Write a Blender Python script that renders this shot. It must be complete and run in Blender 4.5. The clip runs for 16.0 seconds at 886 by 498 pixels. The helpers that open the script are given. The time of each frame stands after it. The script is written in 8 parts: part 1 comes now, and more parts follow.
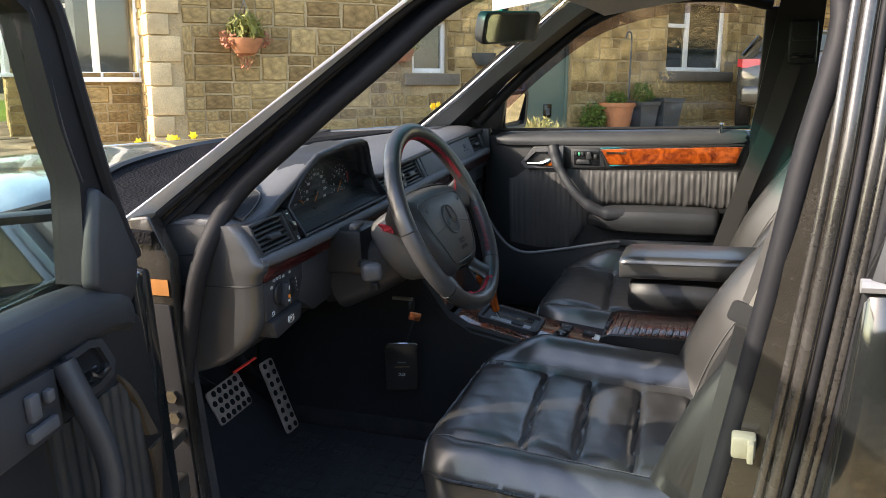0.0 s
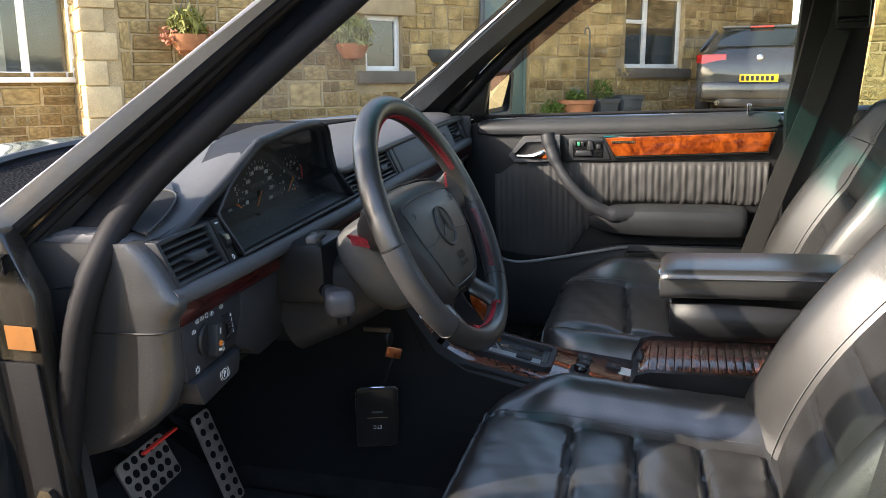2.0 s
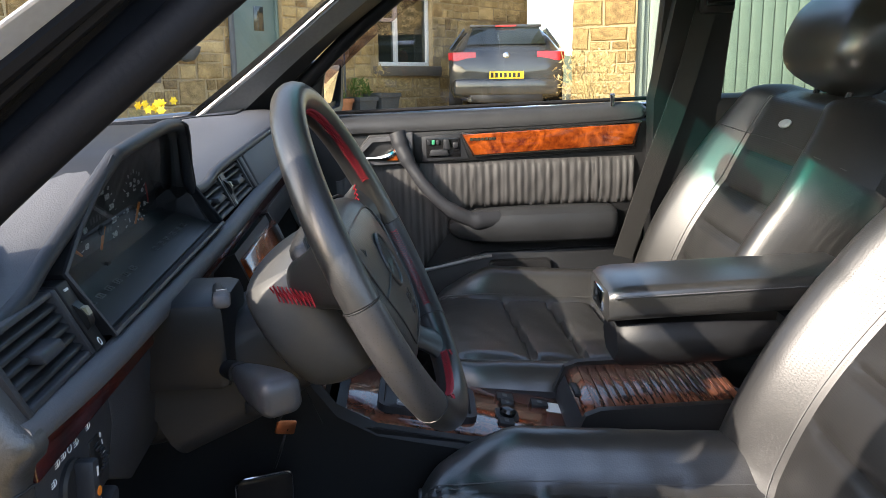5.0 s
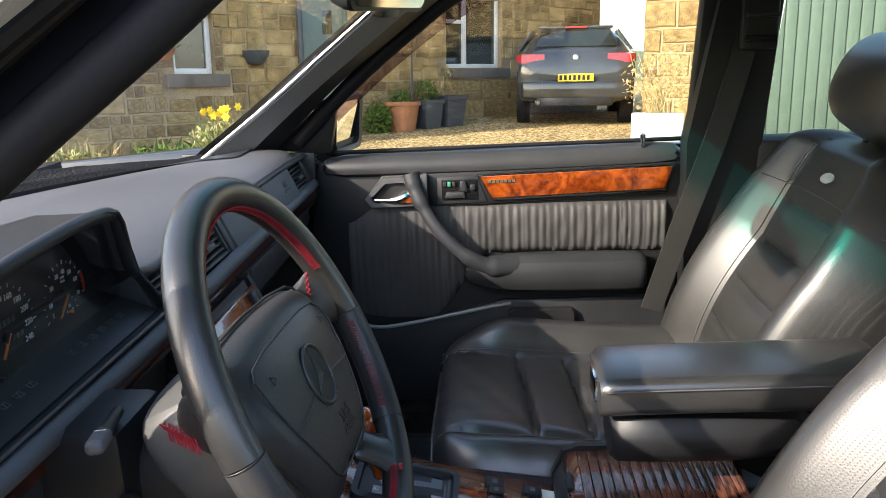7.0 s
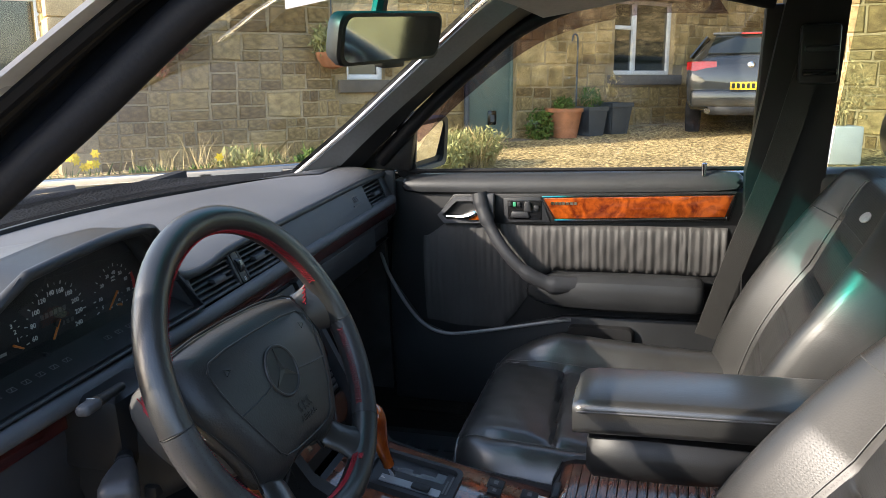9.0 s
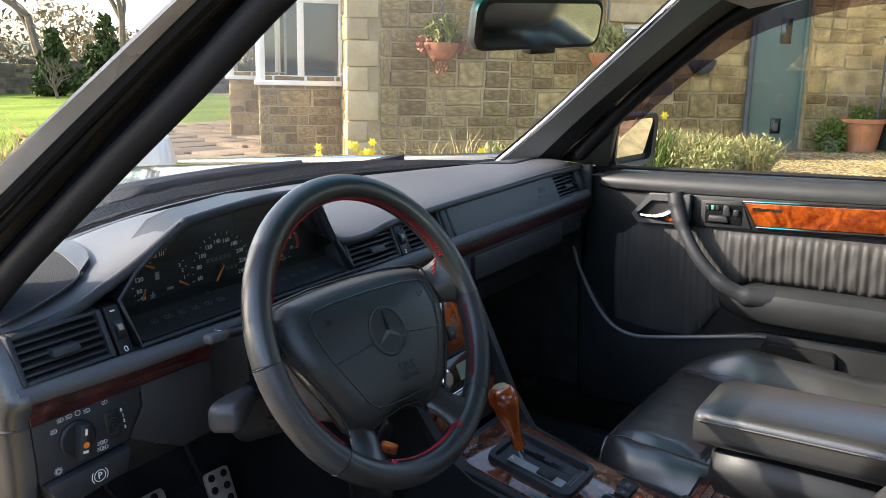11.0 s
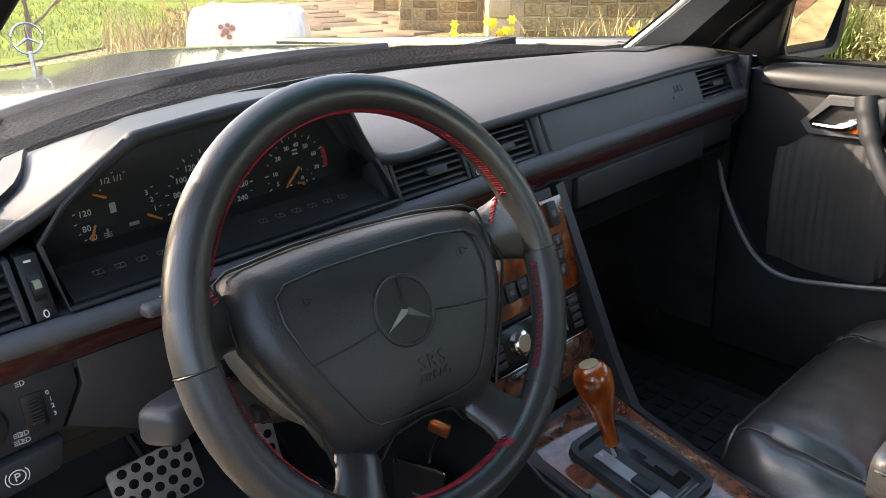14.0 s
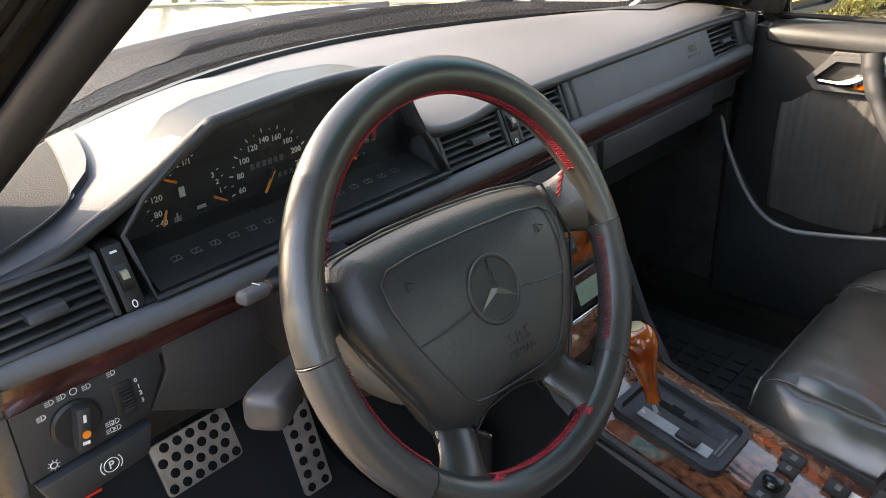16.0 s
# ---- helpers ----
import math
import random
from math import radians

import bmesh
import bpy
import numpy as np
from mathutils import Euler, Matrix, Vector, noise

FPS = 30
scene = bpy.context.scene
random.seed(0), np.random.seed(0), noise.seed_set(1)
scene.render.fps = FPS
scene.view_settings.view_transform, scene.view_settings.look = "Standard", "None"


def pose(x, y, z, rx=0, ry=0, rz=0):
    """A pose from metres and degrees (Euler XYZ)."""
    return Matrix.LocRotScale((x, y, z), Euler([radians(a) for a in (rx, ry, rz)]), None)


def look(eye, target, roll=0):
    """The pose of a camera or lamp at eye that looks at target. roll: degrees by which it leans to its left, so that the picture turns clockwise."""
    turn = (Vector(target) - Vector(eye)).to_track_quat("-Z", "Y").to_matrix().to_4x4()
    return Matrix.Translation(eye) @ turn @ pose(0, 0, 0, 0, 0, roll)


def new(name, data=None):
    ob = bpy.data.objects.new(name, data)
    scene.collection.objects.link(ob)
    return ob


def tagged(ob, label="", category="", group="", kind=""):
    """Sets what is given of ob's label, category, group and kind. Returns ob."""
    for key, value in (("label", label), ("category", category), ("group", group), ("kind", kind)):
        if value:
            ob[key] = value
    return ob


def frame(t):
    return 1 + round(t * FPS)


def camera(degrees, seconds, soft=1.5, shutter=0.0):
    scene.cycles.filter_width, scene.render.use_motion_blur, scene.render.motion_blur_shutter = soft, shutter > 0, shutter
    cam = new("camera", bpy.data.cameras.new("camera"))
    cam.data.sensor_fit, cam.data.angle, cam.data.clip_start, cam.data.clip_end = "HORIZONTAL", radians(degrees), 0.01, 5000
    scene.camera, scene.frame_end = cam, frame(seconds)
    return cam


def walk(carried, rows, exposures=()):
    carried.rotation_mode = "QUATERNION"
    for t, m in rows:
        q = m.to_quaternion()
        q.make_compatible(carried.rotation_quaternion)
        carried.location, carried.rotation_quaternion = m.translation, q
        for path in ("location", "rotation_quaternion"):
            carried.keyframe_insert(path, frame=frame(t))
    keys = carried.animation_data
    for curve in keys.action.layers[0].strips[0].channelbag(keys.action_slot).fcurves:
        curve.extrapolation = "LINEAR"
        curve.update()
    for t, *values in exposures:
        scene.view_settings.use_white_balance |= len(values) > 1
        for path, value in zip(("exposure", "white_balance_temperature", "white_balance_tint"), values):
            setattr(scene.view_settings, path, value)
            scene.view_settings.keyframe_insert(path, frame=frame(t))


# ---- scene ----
cam = camera(57.9, 16.0, 0.8)
PATH = [
    (0, (-1.8697, -0.5088, 1.1372), (-0.9511, -0.1734, 0.9284), 0.26),
    (0.5, (-1.7539, -0.4937, 1.1144), (-0.8364, -0.1545, 0.9068), 0.12),
    (1, (-1.6539, -0.4673, 1.0923), (-0.7355, -0.1303, 0.8852), 0.10),
    (1.5, (-1.5671, -0.4006, 1.0738), (-0.6429, -0.0787, 0.8687), -0.09),
    (2, (-1.4975, -0.3153, 1.0710), (-0.5603, -0.0335, 0.8656), -0.24),
    (2.5, (-1.4384, -0.2445, 1.0691), (-0.4846, -0.0256, 0.8637), -0.41),
    (3, (-1.3983, -0.1732, 1.0592), (-0.4288, -0.0404, 0.8533), -0.61),
    (3.5, (-1.3637, -0.1194, 1.0510), (-0.3866, -0.0672, 0.8448), -0.78),
    (3.7, (-1.3474, -0.1015, 1.0513), (-0.3693, -0.0781, 0.8442), -0.82),
    (5.8, (-1.1485, -0.0240, 1.0519), (-0.1707, -0.0475, 0.8437), -0.70),
    (6, (-1.1292, -0.0352, 1.0672), (-0.1512, -0.0442, 0.8589), -0.63),
    (6.5, (-1.1089, -0.0875, 1.1036), (-0.1317, -0.0587, 0.8935), -0.64),
    (7, (-1.1080, -0.1600, 1.1375), (-0.1330, -0.0904, 0.9264), -0.73),
    (7.5, (-1.1261, -0.2352, 1.1664), (-0.1548, -0.1266, 0.9547), -0.71),
    (8, (-1.1365, -0.3212, 1.1762), (-0.1716, -0.1640, 0.9657), -0.74),
    (8.5, (-1.1632, -0.3703, 1.1868), (-0.2084, -0.1591, 0.9779), -0.58),
    (8.7, (-1.1839, -0.3860, 1.1902), (-0.2350, -0.1490, 0.9819), -0.46),
    (10.8, (-1.1619, -0.5846, 1.1538), (-0.3517, -0.0341, 0.9523), 1.05),
    (11, (-1.1282, -0.5942, 1.1673), (-0.3378, -0.0172, 0.9612), 1.15),
    (11.5, (-1.0501, -0.5655, 1.1799), (-0.3079, 0.0671, 0.9586), 1.31),
    (12, (-0.9772, -0.5331, 1.1741), (-0.2840, 0.1450, 0.9298), 1.35),
    (12.5, (-0.9213, -0.5202, 1.1826), (-0.2599, 0.1796, 0.9128), 1.33),
    (13, (-0.8667, -0.5055, 1.1729), (-0.2229, 0.1992, 0.8747), 1.23),
    (13.5, (-0.8324, -0.4863, 1.1623), (-0.1940, 0.2129, 0.8405), 0.87),
    (14, (-0.8074, -0.4542, 1.1490), (-0.1648, 0.2271, 0.7986), 0.86),
    (14.5, (-0.7955, -0.4320, 1.1407), (-0.1481, 0.2329, 0.7682), 0.85),
    (15, (-0.7972, -0.4116, 1.1396), (-0.1450, 0.2370, 0.7471), 0.88),
    (15.5, (-0.8220, -0.4039, 1.1610), (-0.1651, 0.2324, 0.7566), 0.82),
    (16, (-0.8889, -0.3755, 1.1791), (-0.2226, 0.2464, 0.7676), 0.70),
]
walk(cam, [(t, look(eye, target, roll)) for t, eye, target, roll in PATH],
     exposures=[(0, 2.32, 6900, 14), (2, 2.40, 6800, 14), (3.5, 2.36, 6600, 14), (6, 2.42, 6700, 14), (8.5, 2.24, 6600, 13), (11, 2.42, 6600, 13), (12.5, 2.54, 7000, 15), (14, 2.78, 7600, 17), (15, 3.03, 8100, 17), (16, 3.28, 8300, 16)])

# ---- light ----
SUN_AZ, SUN_EL = 38.0, 27.0     # degrees: to the left of the car's nose, and above the horizon
world = bpy.data.worlds.new("world")
scene.world = world
world.use_nodes = True
wn = world.node_tree
sky = wn.nodes.new("ShaderNodeTexSky")
sky.sky_type, sky.sun_disc = "NISHITA", False
sky.sun_elevation, sky.sun_rotation = radians(SUN_EL), radians(-SUN_AZ)
sky.air_density, sky.dust_density, sky.ozone_density = 1.0, 1.4, 0.5
wn.links.new(sky.outputs[0], wn.nodes["Background"].inputs[0])
wn.nodes["Background"].inputs[1].default_value = 0.15
sun_data = bpy.data.lights.new("sun", "SUN")
sun_data.energy, sun_data.angle, sun_data.color = 2.5, radians(0.53), (1.0, 0.93, 0.82)
sun = new("sun", sun_data)
SUN_DIR = Vector((-math.sin(radians(SUN_AZ)) * math.cos(radians(SUN_EL)), math.cos(radians(SUN_AZ)) * math.cos(radians(SUN_EL)), math.sin(radians(SUN_EL))))
sun.matrix_world = look(SUN_DIR * 40, (0, 0, 0))


# ---- materials ----
def mat(name, base, rough=0.5, metal=0.0, var=0.15, scale=6.0, bump=0.0, bscale=300.0, spec=0.5, coat=0.0, fine=0.06, rnd=0.0, kind="NOISE", sheen=0.0):
    """A surface with colour variation at two scales and fine relief, in metres."""
    m = bpy.data.materials.new(name)
    m.use_nodes = True
    n, l = m.node_tree.nodes, m.node_tree.links
    b = n["Principled BSDF"]
    b.inputs["Roughness"].default_value, b.inputs["Metallic"].default_value = rough, metal
    b.inputs["Specular IOR Level"].default_value = spec
    b.inputs["Coat Weight"].default_value, b.inputs["Coat Roughness"].default_value = coat, 0.06
    b.inputs["Sheen Weight"].default_value = sheen
    tc = n.new("ShaderNodeTexCoord")
    big, small = n.new("ShaderNodeTexNoise"), n.new("ShaderNodeTexNoise")
    big.inputs["Scale"].default_value, small.inputs["Scale"].default_value = scale, scale * 22
    big.inputs["Detail"].default_value = small.inputs["Detail"].default_value = 4
    l.new(tc.outputs["Object"], big.inputs["Vector"])
    l.new(tc.outputs["Object"], small.inputs["Vector"])
    r1, r2 = n.new("ShaderNodeMapRange"), n.new("ShaderNodeMapRange")
    for r, a in ((r1, var), (r2, fine)):
        r.inputs["From Min"].default_value, r.inputs["From Max"].default_value = 0.25, 0.75
        r.inputs["To Min"].default_value, r.inputs["To Max"].default_value = 1 - a, 1 + a
    l.new(big.outputs["Fac"], r1.inputs["Value"])
    l.new(small.outputs["Fac"], r2.inputs["Value"])
    mul = n.new("ShaderNodeMath")
    mul.operation = "MULTIPLY"
    l.new(r1.outputs[0], mul.inputs[0])
    l.new(r2.outputs[0], mul.inputs[1])
    last = mul.outputs[0]
    if rnd:
        oi, rr, m2 = n.new("ShaderNodeObjectInfo"), n.new("ShaderNodeMapRange"), n.new("ShaderNodeMath")
        rr.inputs["To Min"].default_value, rr.inputs["To Max"].default_value = 1 - rnd, 1 + rnd
        m2.operation = "MULTIPLY"
        l.new(oi.outputs["Random"], rr.inputs["Value"])
        l.new(last, m2.inputs[0])
        l.new(rr.outputs[0], m2.inputs[1])
        last = m2.outputs[0]
    col = n.new("ShaderNodeMix")
    col.data_type, col.blend_type = "RGBA", "MULTIPLY"
    col.inputs[0].default_value = 1.0
    col.inputs[6].default_value = (*base, 1)
    l.new(last, col.inputs[7])
    l.new(col.outputs[2], b.inputs["Base Color"])
    rv = n.new("ShaderNodeMapRange")
    rv.inputs["To Min"].default_value, rv.inputs["To Max"].default_value = max(rough - 0.09, 0.02), min(rough + 0.09, 1)
    l.new(big.outputs["Fac"], rv.inputs["Value"])
    l.new(rv.outputs[0], b.inputs["Roughness"])
    if bump:
        t = n.new("ShaderNodeTexNoise" if kind == "NOISE" else "ShaderNodeTexVoronoi")
        t.inputs["Scale"].default_value = bscale
        l.new(tc.outputs["Object"], t.inputs["Vector"])
        bp = n.new("ShaderNodeBump")
        bp.inputs["Strength"].default_value, bp.inputs["Distance"].default_value = bump, 0.6 / bscale
        l.new(t.outputs[0], bp.inputs["Height"])
        l.new(bp.outputs[0], b.inputs["Normal"])
    return m


def wood_mat(name, dark, light, rough, scale, stretch, coat):
    m = mat(name, light, rough, coat=coat)
    n, l = m.node_tree.nodes, m.node_tree.links
    b = n["Principled BSDF"]
    tc = n.new("ShaderNodeTexCoord")
    mp = n.new("ShaderNodeMapping")
    mp.inputs["Scale"].default_value = stretch
    l.new(tc.outputs["Object"], mp.inputs[0])
    a, c = n.new("ShaderNodeTexNoise"), n.new("ShaderNodeTexNoise")
    a.inputs["Scale"].default_value, a.inputs["Detail"].default_value, a.inputs["Distortion"].default_value = scale, 6, 2.2
    c.inputs["Scale"].default_value, c.inputs["Detail"].default_value, c.inputs["Distortion"].default_value = scale * 5, 3, 0.6
    l.new(mp.outputs[0], a.inputs["Vector"])
    l.new(mp.outputs[0], c.inputs["Vector"])
    mx = n.new("ShaderNodeMath")
    mx.operation = "MULTIPLY_ADD"
    mx.inputs[1].default_value = 0.35
    l.new(c.outputs["Fac"], mx.inputs[0])
    l.new(a.outputs["Fac"], mx.inputs[2])
    cr = n.new("ShaderNodeValToRGB")
    cr.color_ramp.elements[0].position, cr.color_ramp.elements[0].color = 0.5, (*dark, 1)
    cr.color_ramp.elements[1].position, cr.color_ramp.elements[1].color = 0.82, (*light, 1)
    e = cr.color_ramp.elements.new(0.66)
    e.color = (*[(p + q) / 2 * 0.9 for p, q in zip(dark, light)], 1)
    l.new(mx.outputs[0], cr.inputs[0])
    l.new(cr.outputs[0], b.inputs["Base Color"])
    return m


def glass_mat(name, tint, band=None):
    """Thin car or window glass: tinted, clear, with a mirror-like skin. band: (low, high, colour) of a sun strip, by local height."""
    m = bpy.data.materials.new(name)
    m.use_nodes = True
    n, l = m.node_tree.nodes, m.node_tree.links
    n.remove(n["Principled BSDF"])
    tr, gl, mx, lw = n.new("ShaderNodeBsdfTransparent"), n.new("ShaderNodeBsdfGlossy"), n.new("ShaderNodeMixShader"), n.new("ShaderNodeLayerWeight")
    tr.inputs[0].default_value, gl.inputs["Roughness"].default_value = (*tint, 1), 0.01
    lw.inputs[0].default_value = 0.5
    pw, fr = n.new("ShaderNodeMath"), n.new("ShaderNodeMath")
    pw.operation, fr.operation = "POWER", "MULTIPLY_ADD"
    pw.inputs[1].default_value, fr.inputs[1].default_value, fr.inputs[2].default_value = 4.0, 0.9, 0.05
    l.new(lw.outputs["Facing"], pw.inputs[0])
    l.new(pw.outputs[0], fr.inputs[0])
    if band:
        tc, sp, mr, mc = n.new("ShaderNodeTexCoord"), n.new("ShaderNodeSeparateXYZ"), n.new("ShaderNodeMapRange"), n.new("ShaderNodeMix")
        l.new(tc.outputs["Object"], sp.inputs[0])
        mr.interpolation_type = "SMOOTHSTEP"
        mr.inputs["From Min"].default_value, mr.inputs["From Max"].default_value = band[0], band[1]
        l.new(sp.outputs[2], mr.inputs[0])
        mc.data_type = "RGBA"
        mc.inputs[6].default_value, mc.inputs[7].default_value = (*tint, 1), (*band[2], 1)
        l.new(mr.outputs[0], mc.inputs[0])
        l.new(mc.outputs[2], tr.inputs[0])
    l.new(fr.outputs[0], mx.inputs[0])
    l.new(tr.outputs[0], mx.inputs[1])
    l.new(gl.outputs[0], mx.inputs[2])
    l.new(mx.outputs[0], n["Material Output"].inputs[0])
    return m


LEATHER = mat("black_leather", (0.029, 0.0285, 0.028), 0.33, var=0.25, scale=9, bump=0.10, bscale=420, kind="VORONOI", spec=0.8)
LEATHER_P = mat("perforated_black_leather", (0.017, 0.0165, 0.016), 0.40, var=0.22, scale=9, bump=0.06, bscale=420, kind="VORONOI", spec=0.5)

for lm, cw in ((LEATHER, 0.55), (LEATHER_P, 0.10)):
    lb = lm.node_tree.nodes["Principled BSDF"]
    lb.inputs["Coat Weight"].default_value, lb.inputs["Coat Roughness"].default_value = cw, 0.25


def perforate(m, scale=300.0, size=0.19, flat=None):
    """Rows of small punched holes over a leather; flat: the lean of the panel whose face the rows follow."""
    n, l = m.node_tree.nodes, m.node_tree.links
    b = n["Principled BSDF"]
    tc, v, lt, mx = n.new("ShaderNodeTexCoord"), n.new("ShaderNodeTexVoronoi"), n.new("ShaderNodeMath"), n.new("ShaderNodeMix")
    v.inputs["Scale"].default_value, v.inputs["Randomness"].default_value = scale, 0.0
    if flat is None:
        l.new(tc.outputs["Object"], v.inputs["Vector"])
    else:
        mp, sx, cx = n.new("ShaderNodeMapping"), n.new("ShaderNodeSeparateXYZ"), n.new("ShaderNodeCombineXYZ")
        mp.inputs["Rotation"].default_value = (radians(-flat), 0, 0)
        l.new(tc.outputs["Object"], mp.inputs[0])
        l.new(mp.outputs[0], sx.inputs[0])
        l.new(sx.outputs[0], cx.inputs[0])
        l.new(sx.outputs[2], cx.inputs[1])
        v.voronoi_dimensions = "2D"
        l.new(cx.outputs[0], v.inputs["Vector"])
    lt.operation = "LESS_THAN"
    lt.inputs[1].default_value = size
    l.new(v.outputs["Distance"], lt.inputs[0])
    mx.data_type = "RGBA"
    old = b.inputs["Base Color"].links[0].from_socket
    l.new(lt.outputs[0], mx.inputs[0])
    l.new(old, mx.inputs[6])
    mx.inputs[7].default_value = (0.055, 0.054, 0.052, 1)     # paler than the leather: sunlight caught by the holes, as colour
    l.new(mx.outputs[2], b.inputs["Base Color"])
    sp = n.new("ShaderNodeMath")
    sp.operation = "MULTIPLY_ADD"
    sp.inputs[1].default_value, sp.inputs[2].default_value = -0.45, 0.5
    l.new(lt.outputs[0], sp.inputs[0])
    l.new(sp.outputs[0], b.inputs["Specular IOR Level"])
    return m


perforate(LEATHER_P, 260.0, 0.18, 25.0)
WHEEL_LEATHER = mat("steering_wheel_leather", (0.021, 0.021, 0.021), 0.33, var=0.25, scale=14, bump=0.10, bscale=560, kind="VORONOI", spec=0.85)
DOOR_VINYL = mat("black_door_vinyl", (0.024, 0.025, 0.027), 0.40, var=0.25, scale=9, bump=0.2, bscale=700, spec=0.35)
RAIL_VINYL = mat("charcoal_rail_vinyl", (0.032, 0.033, 0.036), 0.45, var=0.25, scale=7, bump=0.25, bscale=800, spec=0.4)
PLEAT = mat("pleated_grey_leather", (0.052, 0.050, 0.050), 0.55, var=0.2, scale=12, bump=0.15, bscale=420, kind="VORONOI", spec=0.3)
DASH = mat("dashboard_vinyl", (0.078, 0.079, 0.086), 0.55, var=0.16, scale=4, bump=0.4, bscale=700, spec=0.35)
DASH2 = mat("dark_dashboard_plastic", (0.026, 0.027, 0.031), 0.46, var=0.2, scale=5, bump=0.3, bscale=750, spec=0.4)
BLACK = mat("black_plastic", (0.014, 0.014, 0.015), 0.45, var=0.2, scale=8, bump=0.15, bscale=700, spec=0.4)
GLOSS = mat("gloss_black_plastic", (0.01, 0.01, 0.011), 0.12, var=0.1, scale=8)
CARPET = mat("black_carpet", (0.034, 0.033, 0.034), 0.95, var=0.3, scale=20, bump=0.5, bscale=500, spec=0.1)
RUBBER = mat("black_rubber_seal", (0.011, 0.011, 0.013), 0.6, var=0.2, scale=12, bump=0.1, bscale=200, spec=0.18)
GREY_TRIM = mat("grey_pillar_cloth_trim", (0.22, 0.22, 0.23), 0.8, var=0.1, scale=6, bump=0.25, bscale=900, spec=0.2)
PAINT = mat("black_car_paint", (0.011, 0.012, 0.012), 0.16, var=0.12, scale=3, coat=1.0, fine=0.1)
PAINT_SILL = mat("dusty_black_door_frame_paint", (0.022, 0.019, 0.016), 0.24, var=0.45, scale=7, coat=0.7, fine=0.25, spec=0.5)
HEADLINER = mat("grey_headliner_cloth", (0.34, 0.34, 0.35), 0.9, var=0.08, scale=6, bump=0.3, bscale=900, spec=0.1)
CHROME = mat("chrome", (0.75, 0.75, 0.75), 0.1, 1.0, var=0.06)
STEEL = mat("brushed_steel", (0.5, 0.46, 0.41), 0.34, 1.0, var=0.2, scale=20, bump=0.05, bscale=400)
BURL = wood_mat("burl_walnut", (0.085, 0.012, 0.003), (0.33, 0.068, 0.009), 0.14, 17.0, (1, 1, 1), 0.9)
BURL2 = wood_mat("dark_burl_walnut", (0.040, 0.014, 0.009), (0.20, 0.066, 0.036), 0.08, 26.0, (1, 1, 1), 1.0)
ROSEWOOD = wood_mat("dark_red_dash_wood", (0.016, 0.003, 0.003), (0.055, 0.008, 0.008), 0.2, 30.0, (0.3, 1, 1), 0.6)
ZEBRA = wood_mat("striped_zebrano_wood", (0.03, 0.012, 0.008), (0.17, 0.065, 0.038), 0.24, 60.0, (0.12, 1, 1), 0.5)
AMBER = wood_mat("lacquered_amber_wood", (0.20, 0.024, 0.003), (0.55, 0.125, 0.014), 0.1, 18.0, (1, 1, 0.5), 1.0)
RED_THREAD = mat("red_thread", (0.30, 0.012, 0.022), 0.6, var=0.2, scale=60)
WHITE_MARK = mat("white_marking", (0.72, 0.72, 0.7), 0.5, var=0.04)
DIM_MARK = mat("dim_grey_marking", (0.10, 0.10, 0.10), 0.5, var=0.04)
ORANGE = mat("orange_marking", (0.8, 0.22, 0.02), 0.4, var=0.05)
RED_MARK = mat("red_marking", (0.6, 0.04, 0.03), 0.4, var=0.05)
BELT = mat("woven_black_seat_belt", (0.02, 0.019, 0.018), 0.7, var=0.15, scale=10, bump=0.5, bscale=700)
MIRROR = mat("mirror_silver", (0.85, 0.87, 0.87), 0.01, 1.0, var=0.01, fine=0.005)
WINDSCREEN = glass_mat("green_band_windscreen_glass", (0.90, 0.91, 0.885), (1.298, 1.338, (0.0, 0.46, 0.39)))
REAR_GLASS = glass_mat("tinted_rear_side_glass", (0.60, 0.67, 0.63))
SIDE_GLASS = glass_mat("side_window_glass", (0.88, 0.89, 0.865))
SMOKE = glass_mat("smoked_purple_acrylic", (0.34, 0.26, 0.3))
CLEAR = glass_mat("clear_instrument_cover", (0.93, 0.94, 0.94))
IVORY = mat("worn_ivory_plastic", (0.28, 0.26, 0.19), 0.45, var=0.2, scale=40)
LCD = mat("pale_green_display", (0.22, 0.28, 0.22), 0.15, var=0.06, coat=0.6)
TAPE = mat("amber_paper_sticker", (0.24, 0.095, 0.02), 0.5, var=0.2, scale=30)

# ---- building helpers ----
CAR = Matrix(((0.99792, -0.00646, -0.06415, 0), (0.00782, 0.99975, 0.021, 0), (0.064, -0.02146, 0.99772, 0), (0, 0, 0, 1)))
BASE = {}


def thing(name, label, category, base=(0, 0, 0), group="", car=True, kind=""):
    """An Empty at the base of a thing, to hold its parts. Vertices are given in the car's frame, or the world's."""
    ob = tagged(new(name), label, category, group, kind)
    ob.empty_display_size = 0.05
    ob.matrix_world = (CAR if car else Matrix()) @ Matrix.Translation(base)
    BASE[ob.name] = Vector(base)
    return ob


def mesh_of(name, bm, material, sharp=38, origin=None):
    if origin is not None:
        bmesh.ops.translate(bm, vec=-Vector(origin), verts=bm.verts)
    bmesh.ops.recalc_face_normals(bm, faces=bm.faces)
    for fc in bm.faces:
        fc.smooth = True
    for e in bm.edges:
        if len(e.link_faces) == 2 and e.calc_face_angle(0) > radians(sharp):
            e.smooth = False
    me = bpy.data.meshes.new(name)
    bm.to_mesh(me)
    bm.free()
    for mm in material if isinstance(material, (list, tuple)) else (material,):
        me.materials.append(mm)
    return me


